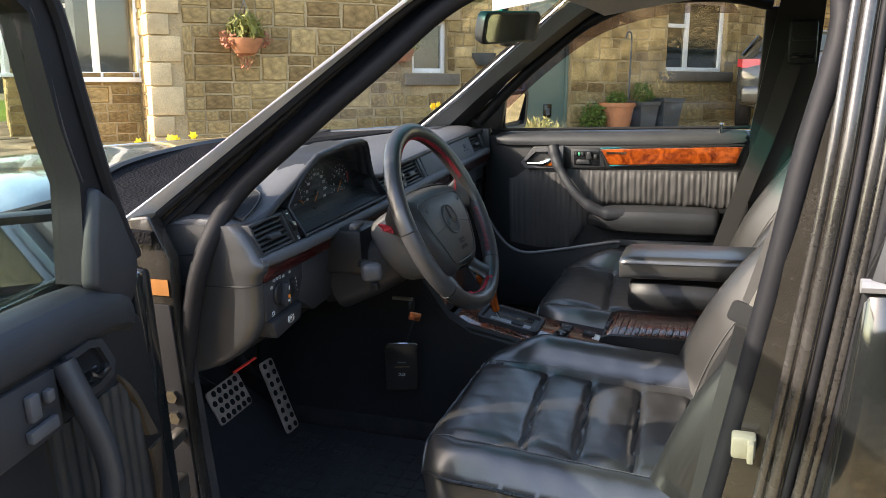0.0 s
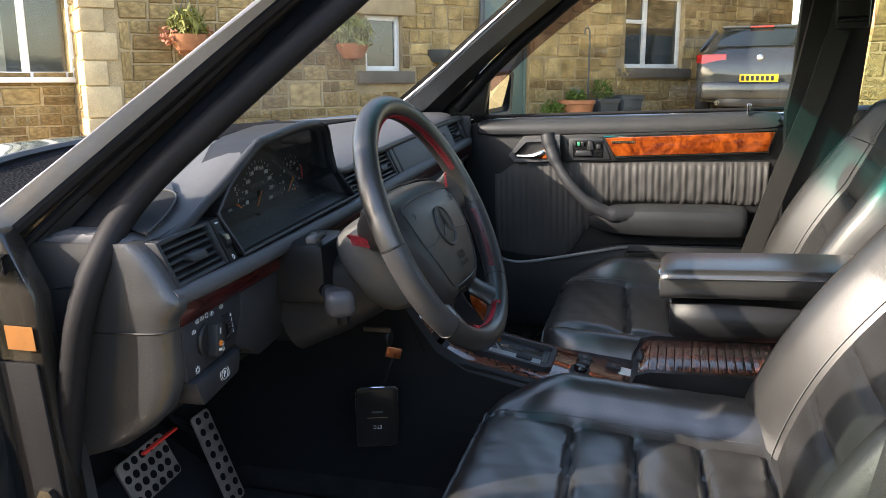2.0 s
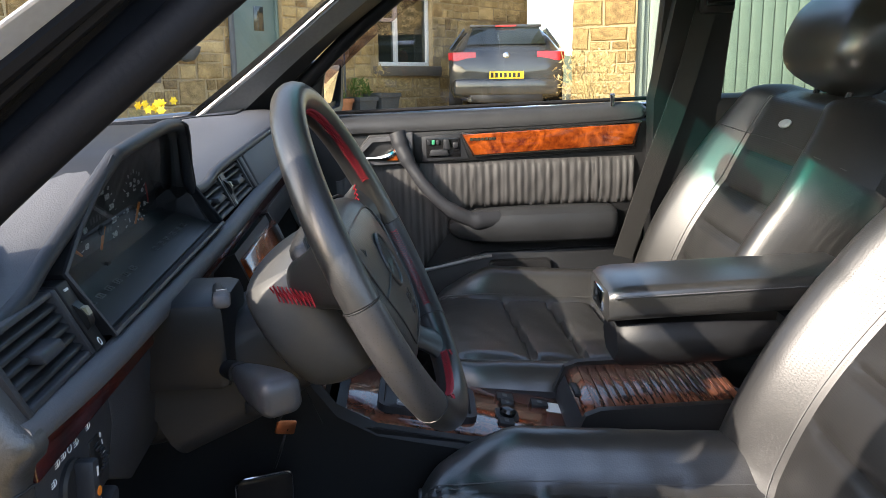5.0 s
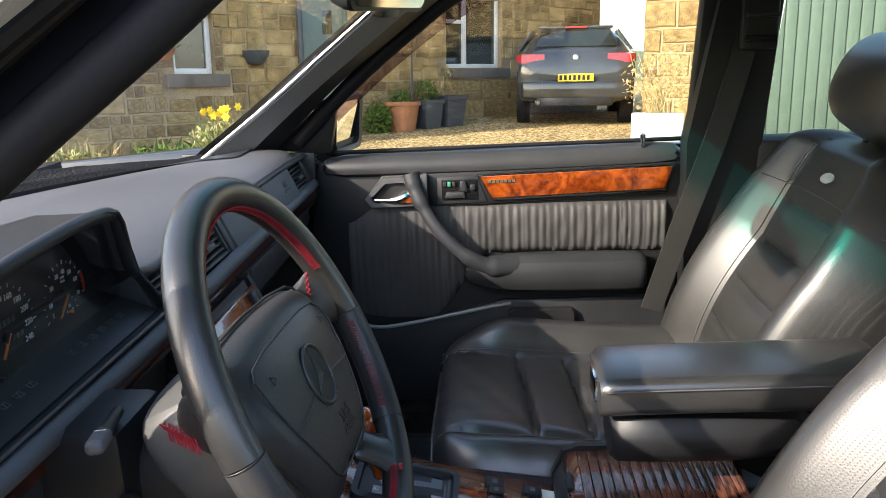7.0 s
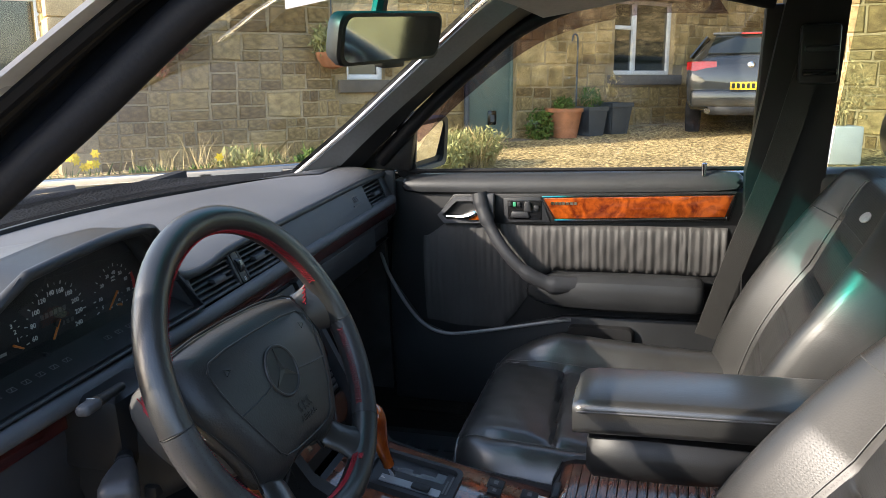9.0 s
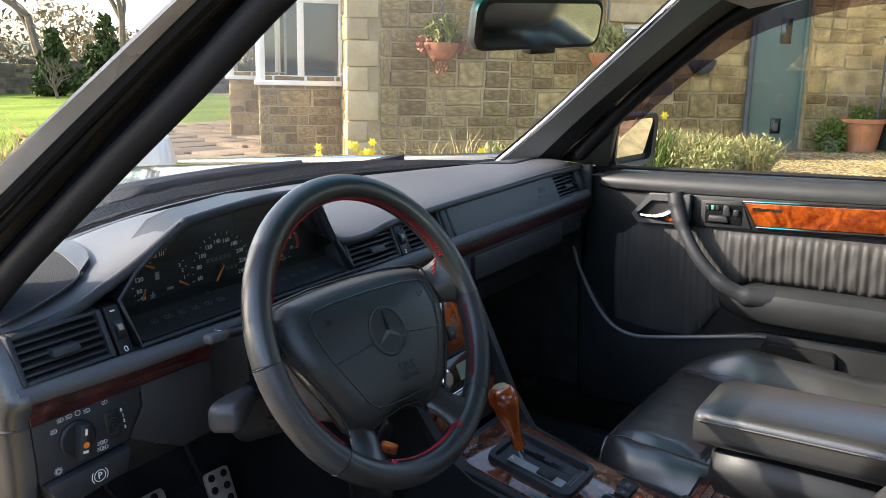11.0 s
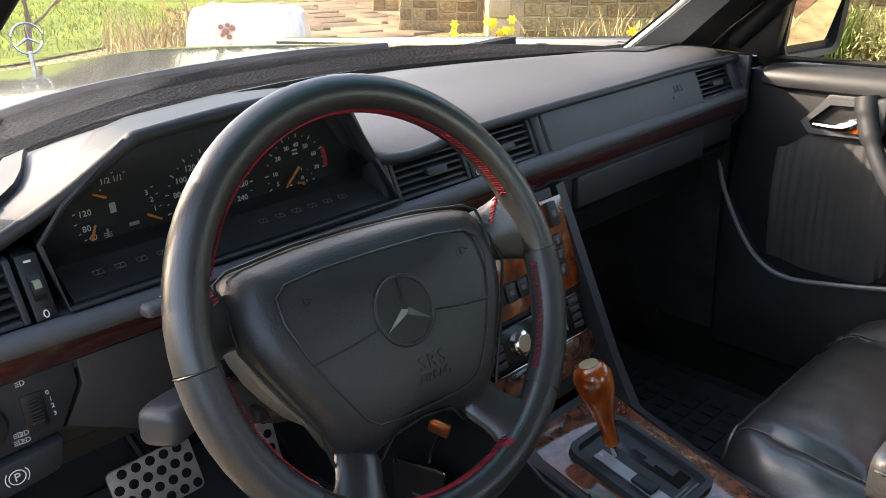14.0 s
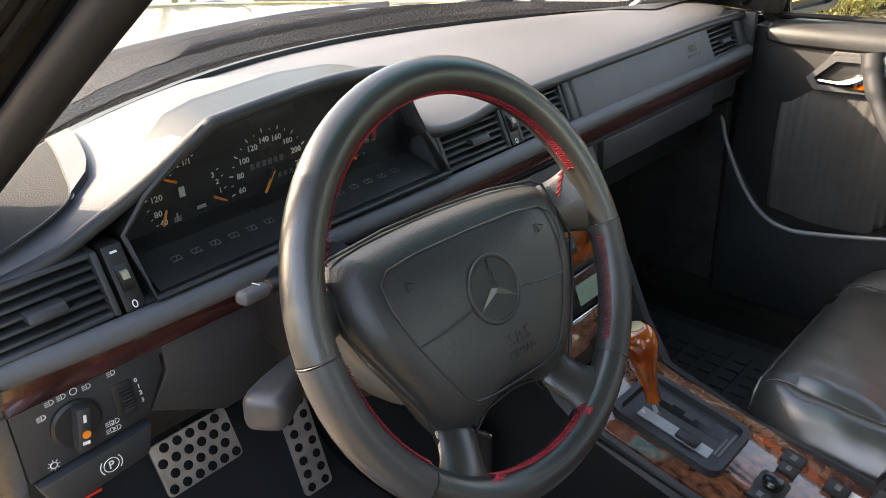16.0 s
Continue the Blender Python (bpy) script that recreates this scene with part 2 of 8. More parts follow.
def part(name, bm, material, parent, label="", sub=0, sharp=38):
    """One mesh object under a thing or a part."""
    base = BASE[parent.name]
    ob = new(name, mesh_of(name, bm, material, sharp, base))
    ob.parent = parent
    BASE[ob.name] = base
    if label:
        tagged(ob, label)
    if sub:
        md = ob.modifiers.new("smooth", "SUBSURF")
        md.levels = md.render_levels = sub
    return ob


def single(name, bm, material, label, category, base, group="", car=True, kind="", sub=0, sharp=38):
    """A thing that is one mesh."""
    ob = tagged(new(name, mesh_of(name, bm, material, sharp, base)), label, category, group, kind)
    ob.matrix_world = (CAR if car else Matrix()) @ Matrix.Translation(base)
    BASE[ob.name] = Vector(base)
    if sub:
        md = ob.modifiers.new("smooth", "SUBSURF")
        md.levels = md.render_levels = sub
    return ob


def joined(bm, tmp, bev=0.0, seg=2, m=None, ang=30):
    if bev:
        es = [e for e in tmp.edges if len(e.link_faces) == 2 and e.calc_face_angle(0) > radians(ang)]
        bmesh.ops.bevel(tmp, geom=es, offset=bev, offset_type="OFFSET", segments=seg, profile=0.5, affect="EDGES", clamp_overlap=True)
    if m is not None:
        bmesh.ops.transform(tmp, matrix=m, verts=tmp.verts)
    me = bpy.data.meshes.new("tmp")
    tmp.to_mesh(me)
    tmp.free()
    bm.from_mesh(me)
    bpy.data.meshes.remove(me)
    return bm


def box(lo, hi, bev=0.0, bm=None, seg=2, m=None):
    bm = bm or bmesh.new()
    tmp = bmesh.new()
    bmesh.ops.create_cube(tmp, size=1)
    for v in tmp.verts:
        v.co = Vector([lo[i] + (hi[i] - lo[i]) * (v.co[i] + 0.5) for i in range(3)])
    return joined(bm, tmp, bev, seg, m)


def prism(pts, vec, bev=0.0, bm=None, seg=2, m=None, ang=30):
    """A flat outline of 3D points pushed along vec."""
    bm = bm or bmesh.new()
    tmp = bmesh.new()
    a = [tmp.verts.new(p) for p in pts]
    b = [tmp.verts.new(Vector(p) + Vector(vec)) for p in pts]
    tmp.faces.new(a)
    tmp.faces.new(b[::-1])
    for i in range(len(a)):
        j = (i + 1) % len(a)
        tmp.faces.new((a[i], b[i], b[j], a[j]))
    bmesh.ops.recalc_face_normals(tmp, faces=tmp.faces)
    return joined(bm, tmp, bev, seg, m, ang)


def loft(rings, bm=None, ring_closed=True, caps=True, loop=False, m=None):
    """Skin over rows of points."""
    bm = bm or bmesh.new()
    tmp = bmesh.new()
    vs = [[tmp.verts.new(p) for p in r] for r in rings]
    n = len(vs[0])
    pairs = list(zip(vs, vs[1:])) + ([(vs[-1], vs[0])] if loop else [])
    for a, b in pairs:
        for i in range(n if ring_closed else n - 1):
            j = (i + 1) % n
            tmp.faces.new((a[i], a[j], b[j], b[i]))
    if caps and ring_closed and not loop:
        tmp.faces.new(vs[0][::-1])
        tmp.faces.new(vs[-1])
    return joined(bm, tmp, m=m)


def shell(rings, depth, bm=None, m=None):
    """An open skin with a thickness along depth (a vector)."""
    d = Vector(depth)
    return loft([list(r) + [Vector(p) + d for p in reversed(r)] for r in rings], bm, m=m)


def tube(pts, r, n=10, bm=None, loop=False, flat=1.0, m=None):
    """A round bar along points; r may be a list. flat squashes it across."""
    pts = [Vector(p) for p in pts]
    rs = r if isinstance(r, (list, tuple)) else [r] * len(pts)
    rings, ref = [], None
    for i, p in enumerate(pts):
        q0 = pts[i - 1] if (i or loop) else p
        q1 = pts[(i + 1) % len(pts)] if (i < len(pts) - 1 or loop) else p
        t = (q1 - q0).normalized()
        if ref is None:
            ref = t.cross(Vector((0, 0, 1)) if abs(t.z) < 0.9 else Vector((1, 0, 0))).normalized()
        ref = (ref - t * ref.dot(t)).normalized()
        s = t.cross(ref)
        rings.append([p + (ref * math.cos(2 * math.pi * k / n) + s * (flat * math.sin(2 * math.pi * k / n))) * rs[i] for k in range(n)])
    return loft(rings, bm, caps=not loop, loop=loop, m=m)


def lathe(prof, m=None, n=28, bm=None):
    """A turned solid: rows of (radius, height) round z."""
    rings = [[(max(r, 1e-5) * math.cos(2 * math.pi * k / n), max(r, 1e-5) * math.sin(2 * math.pi * k / n), z) for k in range(n)] for r, z in prof]
    return loft(rings, bm, m=m)


def rrect(w, h, r, n=4):
    """A rounded rectangle round the origin, as (x, y)."""
    out = []
    for cx, cy, a0 in ((w / 2 - r, h / 2 - r, 0), (-w / 2 + r, h / 2 - r, 90), (-w / 2 + r, -h / 2 + r, 180), (w / 2 - r, -h / 2 + r, 270)):
        for k in range(n + 1):
            a = radians(a0 + 90 * k / n)
            out.append((cx + r * math.cos(a), cy + r * math.sin(a)))
    return out


def curve_pts(ctrl, n=8):
    """A smooth line through control points (Catmull-Rom)."""
    c = [Vector(p) for p in ctrl]
    c = [c[0] * 2 - c[1]] + c + [c[-1] * 2 - c[-2]]
    out = []
    for i in range(1, len(c) - 2):
        p0, p1, p2, p3 = c[i - 1:i + 3]
        for k in range(n):
            t = k / n
            out.append(0.5 * ((2 * p1) + (p2 - p0) * t + (2 * p0 - 5 * p1 + 4 * p2 - p3) * t * t + (3 * p1 - p0 - 3 * p2 + p3) * t ** 3))
    return out + [c[-2]]


def plane(origin, xdir, ydir):
    """A frame whose z looks out of a face: x and y lie in it."""
    x = Vector(xdir).normalized()
    z = x.cross(Vector(ydir)).normalized()
    y = z.cross(x)
    return Matrix(((x.x, y.x, z.x, origin[0]), (x.y, y.y, z.y, origin[1]), (x.z, y.z, z.z, origin[2]), (0, 0, 0, 1)))


def words(text, size, m, bm=None, align="CENTER", depth=0.0004, spacing=1.0):
    """Letters in the built-in font, lying in the xy plane of m."""
    bm = bm or bmesh.new()
    cu = bpy.data.curves.new("letters", "FONT")
    cu.body, cu.size, cu.extrude, cu.align_x, cu.align_y, cu.resolution_u = text, size, depth, align, "CENTER", 2
    cu.space_character = spacing
    ob = bpy.data.objects.new("letters", cu)
    me = bpy.data.meshes.new_from_object(ob)
    me.transform(m)
    bm.from_mesh(me)
    bpy.data.objects.remove(ob)
    bpy.data.curves.remove(cu)
    bpy.data.meshes.remove(me)
    return bm

# ---- car body (car frame: x to the right, y to the nose, z up from the ground) ----
CX = -0.04      # the car's middle


def wb(x):
    """Where the windscreen meets the dashboard."""
    return 0.72 - 0.31 * ((x - CX) / 0.63) ** 2 if abs(x - CX) < 0.63 else 0.41 - 0.5 * (abs(x - CX) - 0.63)


car = thing("car", "black saloon car, driver's door standing open on a gravel drive", "car", (CX, 0, 0.0))

# floor, tunnel, bulkhead
floor_pts = [(-1.75, 0.30), (-0.62, 0.30), (-0.55, 0.27), (0.50, 0.27), (0.72, 0.42), (0.80, 0.62)]
bm = shell([[(x, y, z) for y, z in floor_pts] for x in (-0.745, 0.665)], (0, 0, -0.03))
part("floor_pan", bm, CARPET, car, "black carpeted floor")
bm = prism([(-0.745, 0.78, 0.3), (0.665, 0.78, 0.3), (0.665, 0.78, 0.94), (-0.745, 0.78, 0.94)], (0, 0.03, 0))
part("bulkhead", bm, CARPET, car)
bm = prism([(-0.16, 0.75, 0.27), (0.08, 0.75, 0.27), (0.06, 0.75, 0.5), (-0.14, 0.75, 0.5)], (0, -2.3, 0), 0.03)
part("transmission_tunnel", bm, CARPET, car)
for sx, nm in ((-1, "left"), (1, "right")):
    x0 = CX + sx * 0.705
    x1 = CX + sx * 0.80
    bm = box((min(x0, x1), -2.0, 0.22), (max(x0, x1), 0.62, 0.40), 0.02)
    part("door_sill", bm, PAINT_SILL, car)
# left door post with hinge area below the windscreen pillar
bm = prism([(-0.765, 0.335, 0.40), (-0.765, 0.46, 0.40), (-0.765, 0.50, 0.96), (-0.765, 0.37, 0.975), (-0.765, 0.338, 0.90), (-0.765, 0.340, 0.84), (-0.765, 0.338, 0.62)], (0.03, 0, 0), 0.006)
part("hinge_post", bm, PAINT_SILL, car, "dusty dark painted hinge post")
part("post_cover", prism([(-0.7665, 0.336, 0.41), (-0.7665, 0.455, 0.41), (-0.7665, 0.490, 0.825), (-0.7665, 0.345, 0.825)], (-0.004, 0, 0), 0.0015), RUBBER, car, "black lower cover of the hinge post")
bm = prism([(-0.80, 0.40, 0.25), (-0.80, 1.9, 0.3), (-0.80, 1.9, 0.86), (-0.80, 0.48, 0.95), (-0.80, 0.42, 0.90)], (0.05, 0, 0), 0.012)
part("front_wing", bm, PAINT, car)
bm = prism([(0.72, 0.40, 0.25), (0.72, 1.9, 0.3), (0.72, 1.9, 0.86), (0.72, 0.48, 0.95), (0.72, 0.42, 0.90)], (0.05, 0, 0), 0.012)
part("front_wing", bm, PAINT, car)
# bonnet and scuttle
rings = []
for k in range(9):
    y = 0.80 + 1.15 * k / 8
    row = []
    for j in range(13):
        u = -1 + 2 * j / 12
        row.append((CX + u * (0.76 - 0.05 * k / 8), y - 0.10 * u * u, 0.958 - 0.080 * (k / 8) ** 1.3 - 0.045 * abs(u) ** 3 + 0.012 * (abs(abs(u) - 0.42) < 0.1)))
    rings.append(row)
part("bonnet", shell(rings, (0, 0, -0.02)), PAINT, car, "polished black bonnet", 1)
rings = []
for j in range(13):
    u = -1 + 2 * j / 12
    x = CX + u * 0.74
    rings.append([(x, wb(x) + 0.0, 0.950), (x, wb(x) + 0.06, 0.952), (x, wb(x) + 0.17, 0.968 - 0.035 * abs(u) ** 3)])
part("scuttle_panel", shell(rings, (0, 0, -0.02)), mat("matt_black_scuttle", (0.010, 0.010, 0.011), 0.95, var=0.3, scale=10, bump=0.8, bscale=160, kind="VORONOI", spec=0.04), car, "black rubber scuttle panel")

# windscreen pillars: outer painted face, inner trim, rubber
PILL = [(0.440, 0.940), (0.283, 1.05), (0.149, 1.15), (0.015, 1.25), (-0.079, 1.32), (-0.170, 1.365)]    # y, z of the glass edge at the side
XOFF = [0.632, 0.600, 0.568, 0.538, 0.516, 0.495]


def pillar_line(sx, dx=0.0, dy=0.0, dz=0.0):
    return [(CX + sx * (x + dx), y + dy, z + dz) for (y, z), x in zip(PILL, XOFF)]


def strip(line_a, line_b, depth, n=6, bm=None):
    a, b = curve_pts(line_a, n), curve_pts(line_b, n)
    return shell([[p, (Vector(p) * 2 + Vector(q)) / 3, (Vector(p) + Vector(q) * 2) / 3, q] for p, q in zip(a, b)], depth, bm)


# left pillar: seen from outside, door open
WL = [(-0.800, 0.508, 0.905), (-0.752, 0.370, 1.0), (-0.698, 0.232, 1.1), (-0.644, 0.094, 1.2), (-0.590, -0.044, 1.3), (-0.560, -0.15, 1.36)]
SL = [(-0.725, 0.412, 0.89), (-0.675, 0.301, 1.0), (-0.627, 0.190, 1.1), (-0.578, 0.079, 1.2), (-0.535, -0.040, 1.295), (-0.520, -0.16, 1.35)]


def between(f):
    return [tuple(Vector(a) * (1 - f) + Vector(b) * f) for a, b in zip(WL, SL)]


part("windscreen_pillar", strip(between(0.49), SL, (0.01, 0.02, -0.01)), PAINT_SILL, car, "dusty dark painted windscreen pillar")
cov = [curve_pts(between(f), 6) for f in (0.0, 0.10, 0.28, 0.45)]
# pale base colour carries the sky sheen of the dark pillar paint
part("pillar_cover", shell([[cov[0][i], cov[1][i] + Vector((-0.006, -0.001, 0.005)), cov[2][i] + Vector((-0.009, -0.004, 0.007)), cov[3][i]] for i in range(len(cov[0]))], (0.006, 0.006, 0.0)), mat("pale_sky_sheen", (0.52, 0.51, 0.52), 0.30, 0.25, var=0.14, scale=8, coat=0.3), car, "windscreen pillar cover, coloured pale for the sky it mirrors")
FL = [(-0.722, 0.300, 0.90), (-0.667, 0.256, 1.0), (-0.621, 0.143, 1.1), (-0.575, 0.023, 1.2), (-0.537, -0.097, 1.295), (-0.53, -0.21, 1.34)]
part("pillar_flange", strip([(p[0] + 0.006, p[1] + 0.004, p[2]) for p in SL], FL, (0.012, 0.008, 0.0)), RUBBER, car, "black pillar flange behind the door seal")
part("gutter_seal", tube(curve_pts(between(0.47), 6), 0.008, 8), RUBBER, car, "black rubber gutter seal")
part("gutter_seal", tube(curve_pts(between(0.72), 6), 0.006, 8), RUBBER, car)
seal = [(-0.755, 0.395, 0.42), (-0.749, 0.375, 0.57), (-0.746, 0.354, 0.68), (-0.743, 0.332, 0.775), (-0.737, 0.308, 0.866), (-0.716, 0.286, 0.933), (-0.668, 0.256, 1.0), (-0.621, 0.145, 1.1), (-0.575, 0.025, 1.2), (-0.537, -0.095, 1.295), (-0.53, -0.25, 1.345),
        (-0.54, -0.40, 1.355), (-0.57, -0.55, 1.345), (-0.655, -0.640, 1.27), (-0.70, -0.605, 1.064), (-0.722, -0.566, 0.834), (-0.73, -0.523, 0.595), (-0.74, -0.485, 0.40)]
part("door_seal", tube(curve_pts(seal, 6), 0.0165, 12, flat=0.9), RUBBER, car, "thick black rubber door seal")
part("pillar_trim", strip([(p[0] + 0.012, p[1] + 0.012, p[2]) for p in SL], pillar_line(-1, -0.012, 0.01, -0.004), (0.004, 0.008, 0.0)), GREY_TRIM, car, "grey cloth pillar trim")
# right pillar: grey trim inside, rubber outside
RA = pillar_line(1, 0.0, -0.008, 0.0)
RB = [(0.645, 0.290, 0.955), (0.624, 0.150, 1.082), (0.602, 0.015, 1.182), (0.578, -0.105, 1.266), (0.565, -0.19, 1.308), (0.556, -0.28, 1.334)]
part("windscreen_pillar", strip([(p[0] + 0.035, p[1] + 0.03, p[2] + 0.01) for p in RA], [(p[0] + 0.06, p[1] + 0.01, p[2]) for p in RB], (0.015, 0, 0)), PAINT, car)
RC = [tuple(Vector(a) * 0.42 + Vector(b) * 0.58 + Vector((-0.004, -0.004, 0))) for a, b in zip(RA, RB)]
part("pillar_trim", strip(RA, RC, (0.02, 0.02, 0.0)), GREY_TRIM, car, "grey cloth pillar trim")
part("pillar_edge", strip(RC, RB, (0.02, 0.02, 0.0)), BLACK, car)
part("windscreen_trim", tube(curve_pts([(p[0] - 0.002, p[1] + 0.008, p[2] + 0.002) for p in RA], 6), 0.005, 8), CHROME, car, "bright metal windscreen trim")
rs = [(0.672, 0.250, 0.965), (0.652, 0.125, 1.082), (0.632, 0.0, 1.182), (0.605, -0.120, 1.262), (0.588, -0.27, 1.310), (0.59, -0.47, 1.312), (0.605, -0.60, 1.285)]
part("door_seal", tube(curve_pts(rs, 6), 0.017, 10), RUBBER, car, "black rubber door seal")

# roof, headliner and header
rings, rin = [], []
for k in range(8):
    y = -0.17 - 1.35 * k / 7
    rr, ri = [], []
    for j in range(11):
        u = -1 + 2 * j / 10
        cr = 1.425 - 0.05 * abs(u) ** 2.6 - 0.055 * ((k - 3.5) / 3.5) ** 2
        rr.append((CX + u * 0.56, y + 0.09 * (1 - u * u) * (k == 0), cr))
        ri.append((CX + u * 0.55, y + 0.09 * (1 - u * u) * (k == 0), cr - 0.035))
    rings.append(rr)
    rin.append(ri)
part("roof", shell(rings, (0, 0, -0.012)), PAINT, car)
part("headliner", shell(rin, (0, 0, -0.012)), HEADLINER, car, "grey cloth headliner")
for sx in (-1, 1):
    part("roof_rail", tube([(CX + sx * 0.53, -0.17, 1.385), (CX + sx * 0.56, -0.6, 1.39), (CX + sx * 0.58, -1.1, 1.365), (CX + sx * 0.62, -1.6, 1.26)], 0.03, 10), PAINT, car)

for sx in (-1, 1):
    rings = []
    for y, xo, zo in ((-0.20, 0.545, 1.335), (-0.40, 0.590, 1.322), (-0.70, 0.605, 1.315), (-1.10, 0.605, 1.312), (-1.52, 0.60, 1.30)):
        rings.append([(CX + sx * 0.475, y, 1.392), (CX + sx * 0.535, y, 1.372), (CX + sx * (xo - 0.012), y, 1.345), (CX + sx * xo, y, zo)])
    part("roof_side_trim", shell(rings, (sx * 0.02, 0, 0.012)), HEADLINER, car, "grey cloth trim along the roof side", sharp=60)

# rear: parcel shelf wall closes the cabin, rear pillars
part("rear_pillar", prism([(0.60, -1.25, 0.9), (0.60, -1.75, 0.9), (0.58, -1.55, 1.33), (0.58, -1.35, 1.34)], (0.05, 0, 0), 0.01), GREY_TRIM, car)
part("rear_pillar", prism([(-0.74, -1.25, 0.9), (-0.74, -1.75, 0.9), (-0.69, -1.55, 1.33), (-0.69, -1.35, 1.34)], (0.05, 0, 0), 0.01), GREY_TRIM, car)
part("parcel_shelf", box((-0.74, -1.95, 0.86), (0.66, -1.5, 0.90), 0.01), BLACK, car)
part("boot", box((-0.80, -2.9, 0.3), (0.72, -1.95, 0.90), 0.06), PAINT, car)

# B-pillars: left outside (door shut face), right inside
bl = [(-0.745, -0.49, 0.40), (-0.745, -0.64, 0.40), (-0.76, -0.665, 0.70), (-0.755, -0.69, 0.92), (-0.715, -0.715, 1.15), (-0.665, -0.74, 1.33), (-0.65, -0.645, 1.33), (-0.70, -0.615, 1.12), (-0.735, -0.585, 0.90), (-0.745, -0.535, 0.62)]
bm = loft([[Vector(p) + Vector((d, -1.1 * d, 0)) for p in bl] for d in (0.0, 0.055)])
part("centre_pillar", bm, PAINT_SILL, car, "dusty dark painted door shut pillar")
FLANGE = mat("worn_glossy_flange_paint", (0.035, 0.032, 0.03), 0.26, var=0.5, scale=9, coat=0.6, fine=0.3)
for off, r_, mm in ((-0.030, 0.006, FLANGE), (-0.046, 0.0085, FLANGE), (-0.062, 0.006, RUBBER), (-0.076, 0.0075, FLANGE), (-0.088, 0.0060, FLANGE), (-0.100, 0.009, RUBBER)):
    part("shut_flange", tube(curve_pts([(-0.779, -0.515 + off, 0.40), (-0.780, -0.545 + off, 0.62), (-0.778, -0.572 + off, 0.834), (-0.752, -0.600 + off, 1.064), (-0.712, -0.618 + off, 1.27), (-0.690, -0.63 + off, 1.36)], 5), r_, 10), mm, car)
# striker
bm = box((-0.772, -0.571, 0.682), (-0.748, -0.54, 0.714), 0.004)
joined(bm, box((-0.785, -0.568, 0.683), (-0.76, -0.56, 0.712), 0.002))
part("striker", bm, IVORY, car, "worn ivory door striker")
# right centre pillar with belt reel trim
brp = [(0.625, -0.575, 0.50), (0.625, -0.70, 0.50), (0.615, -0.715, 0.95), (0.575, -0.73, 1.30), (0.575, -0.62, 1.30), (0.612, -0.565, 0.95)]
bm = loft([[Vector(p) + Vector((d, 0, 0)) for p in brp] for d in (0.0, 0.06)])
part("centre_pillar", bm, BLACK, car, "black plastic centre pillar trim")

# rear doors
rings = []
for y, k in ((-0.640, 0.0), (-0.646, 0.6), (-0.656, 0.9), (-0.675, 1.0), (-1.2, 1.0), (-1.72, 0.9), (-1.75, 0.0)):
    lean_y = -0.10 if y > -1.0 else 0.0
    rings.append([(-0.755 - (x + 0.755) * -k, y + lean_y * (z - 0.62), z) for x, z in ((-0.788, 0.30), (-0.806, 0.40), (-0.815, 0.55), (-0.817, 0.68), (-0.813, 0.78), (-0.804, 0.86), (-0.790, 0.915), (-0.778, 0.932))] + [(-0.72, y + lean_y * 0.31, 0.932), (-0.72, y - lean_y * 0.32, 0.30)])
part("rear_door", loft(rings), PAINT, car, "black painted rear door", sharp=50)
part("belt_moulding", tube([(-0.784, -0.672, 0.937), (-0.786, -1.2, 0.945), (-0.782, -1.7, 0.945)], 0.009, 8), mat("satin_grey_moulding", (0.2, 0.2, 0.21), 0.35, var=0.1), car, "satin grey belt moulding")
part("rear_door_frame", tube(curve_pts([(-0.775, -0.695, 0.94), (-0.735, -0.735, 1.12), (-0.685, -0.765, 1.31), (-0.665, -0.9, 1.36)], 5), 0.018, 8), GLOSS, car)
part("rear_door_glass", prism([(-0.775, -0.70, 0.94), (-0.775, -1.55, 0.95), (-0.70, -1.35, 1.29), (-0.695, -0.72, 1.28)], (0.004, 0, 0)), SIDE_GLASS, car)
bm = prism([(0.70, -0.70, 0.30), (0.70, -1.5, 0.32), (0.70, -1.75, 0.60), (0.69, -1.75, 0.955), (0.69, -0.70, 0.955)], (-0.08, 0, 0), 0.02)
part("rear_door", bm, BLACK, car, "black rear door trim panel")
part("rear_door_glass", prism([(0.69, -0.73, 0.95), (0.69, -1.55, 0.95), (0.61, -1.35, 1.30), (0.605, -0.75, 1.30)], (0.004, 0, 0)), REAR_GLASS, car)

# windscreen
rings = []
for j in range(17):
    u = -1 + 2 * j / 16
    xb, xt = CX + u * 0.632, CX + u * 0.50
    yb, yt = wb(xb) + 0.012, -0.165 + 0.09 * (1 - u * u)
    row = []
    for k in range(9):
        s = k / 8
        row.append((xb + (xt - xb) * s, yb + (yt - yb) * s - 0.0, 0.945 + (1.36 + 0.025 * (1 - u * u) - 0.945) * (1 - (1 - s) ** 1.12)))
    rings.append(row)
ws = part("windscreen", loft(rings, ring_closed=False), WINDSCREEN, car, "clear windscreen with a green sun strip along its top")
part("windscreen_header", tube(curve_pts([(CX + u * 0.50, -0.17 + 0.09 * (1 - u * u), 1.362 + 0.025 * (1 - u * u)) for u in (-1, -0.6, -0.2, 0.2, 0.6, 1)], 4), 0.022, 8), GREY_TRIM, car)

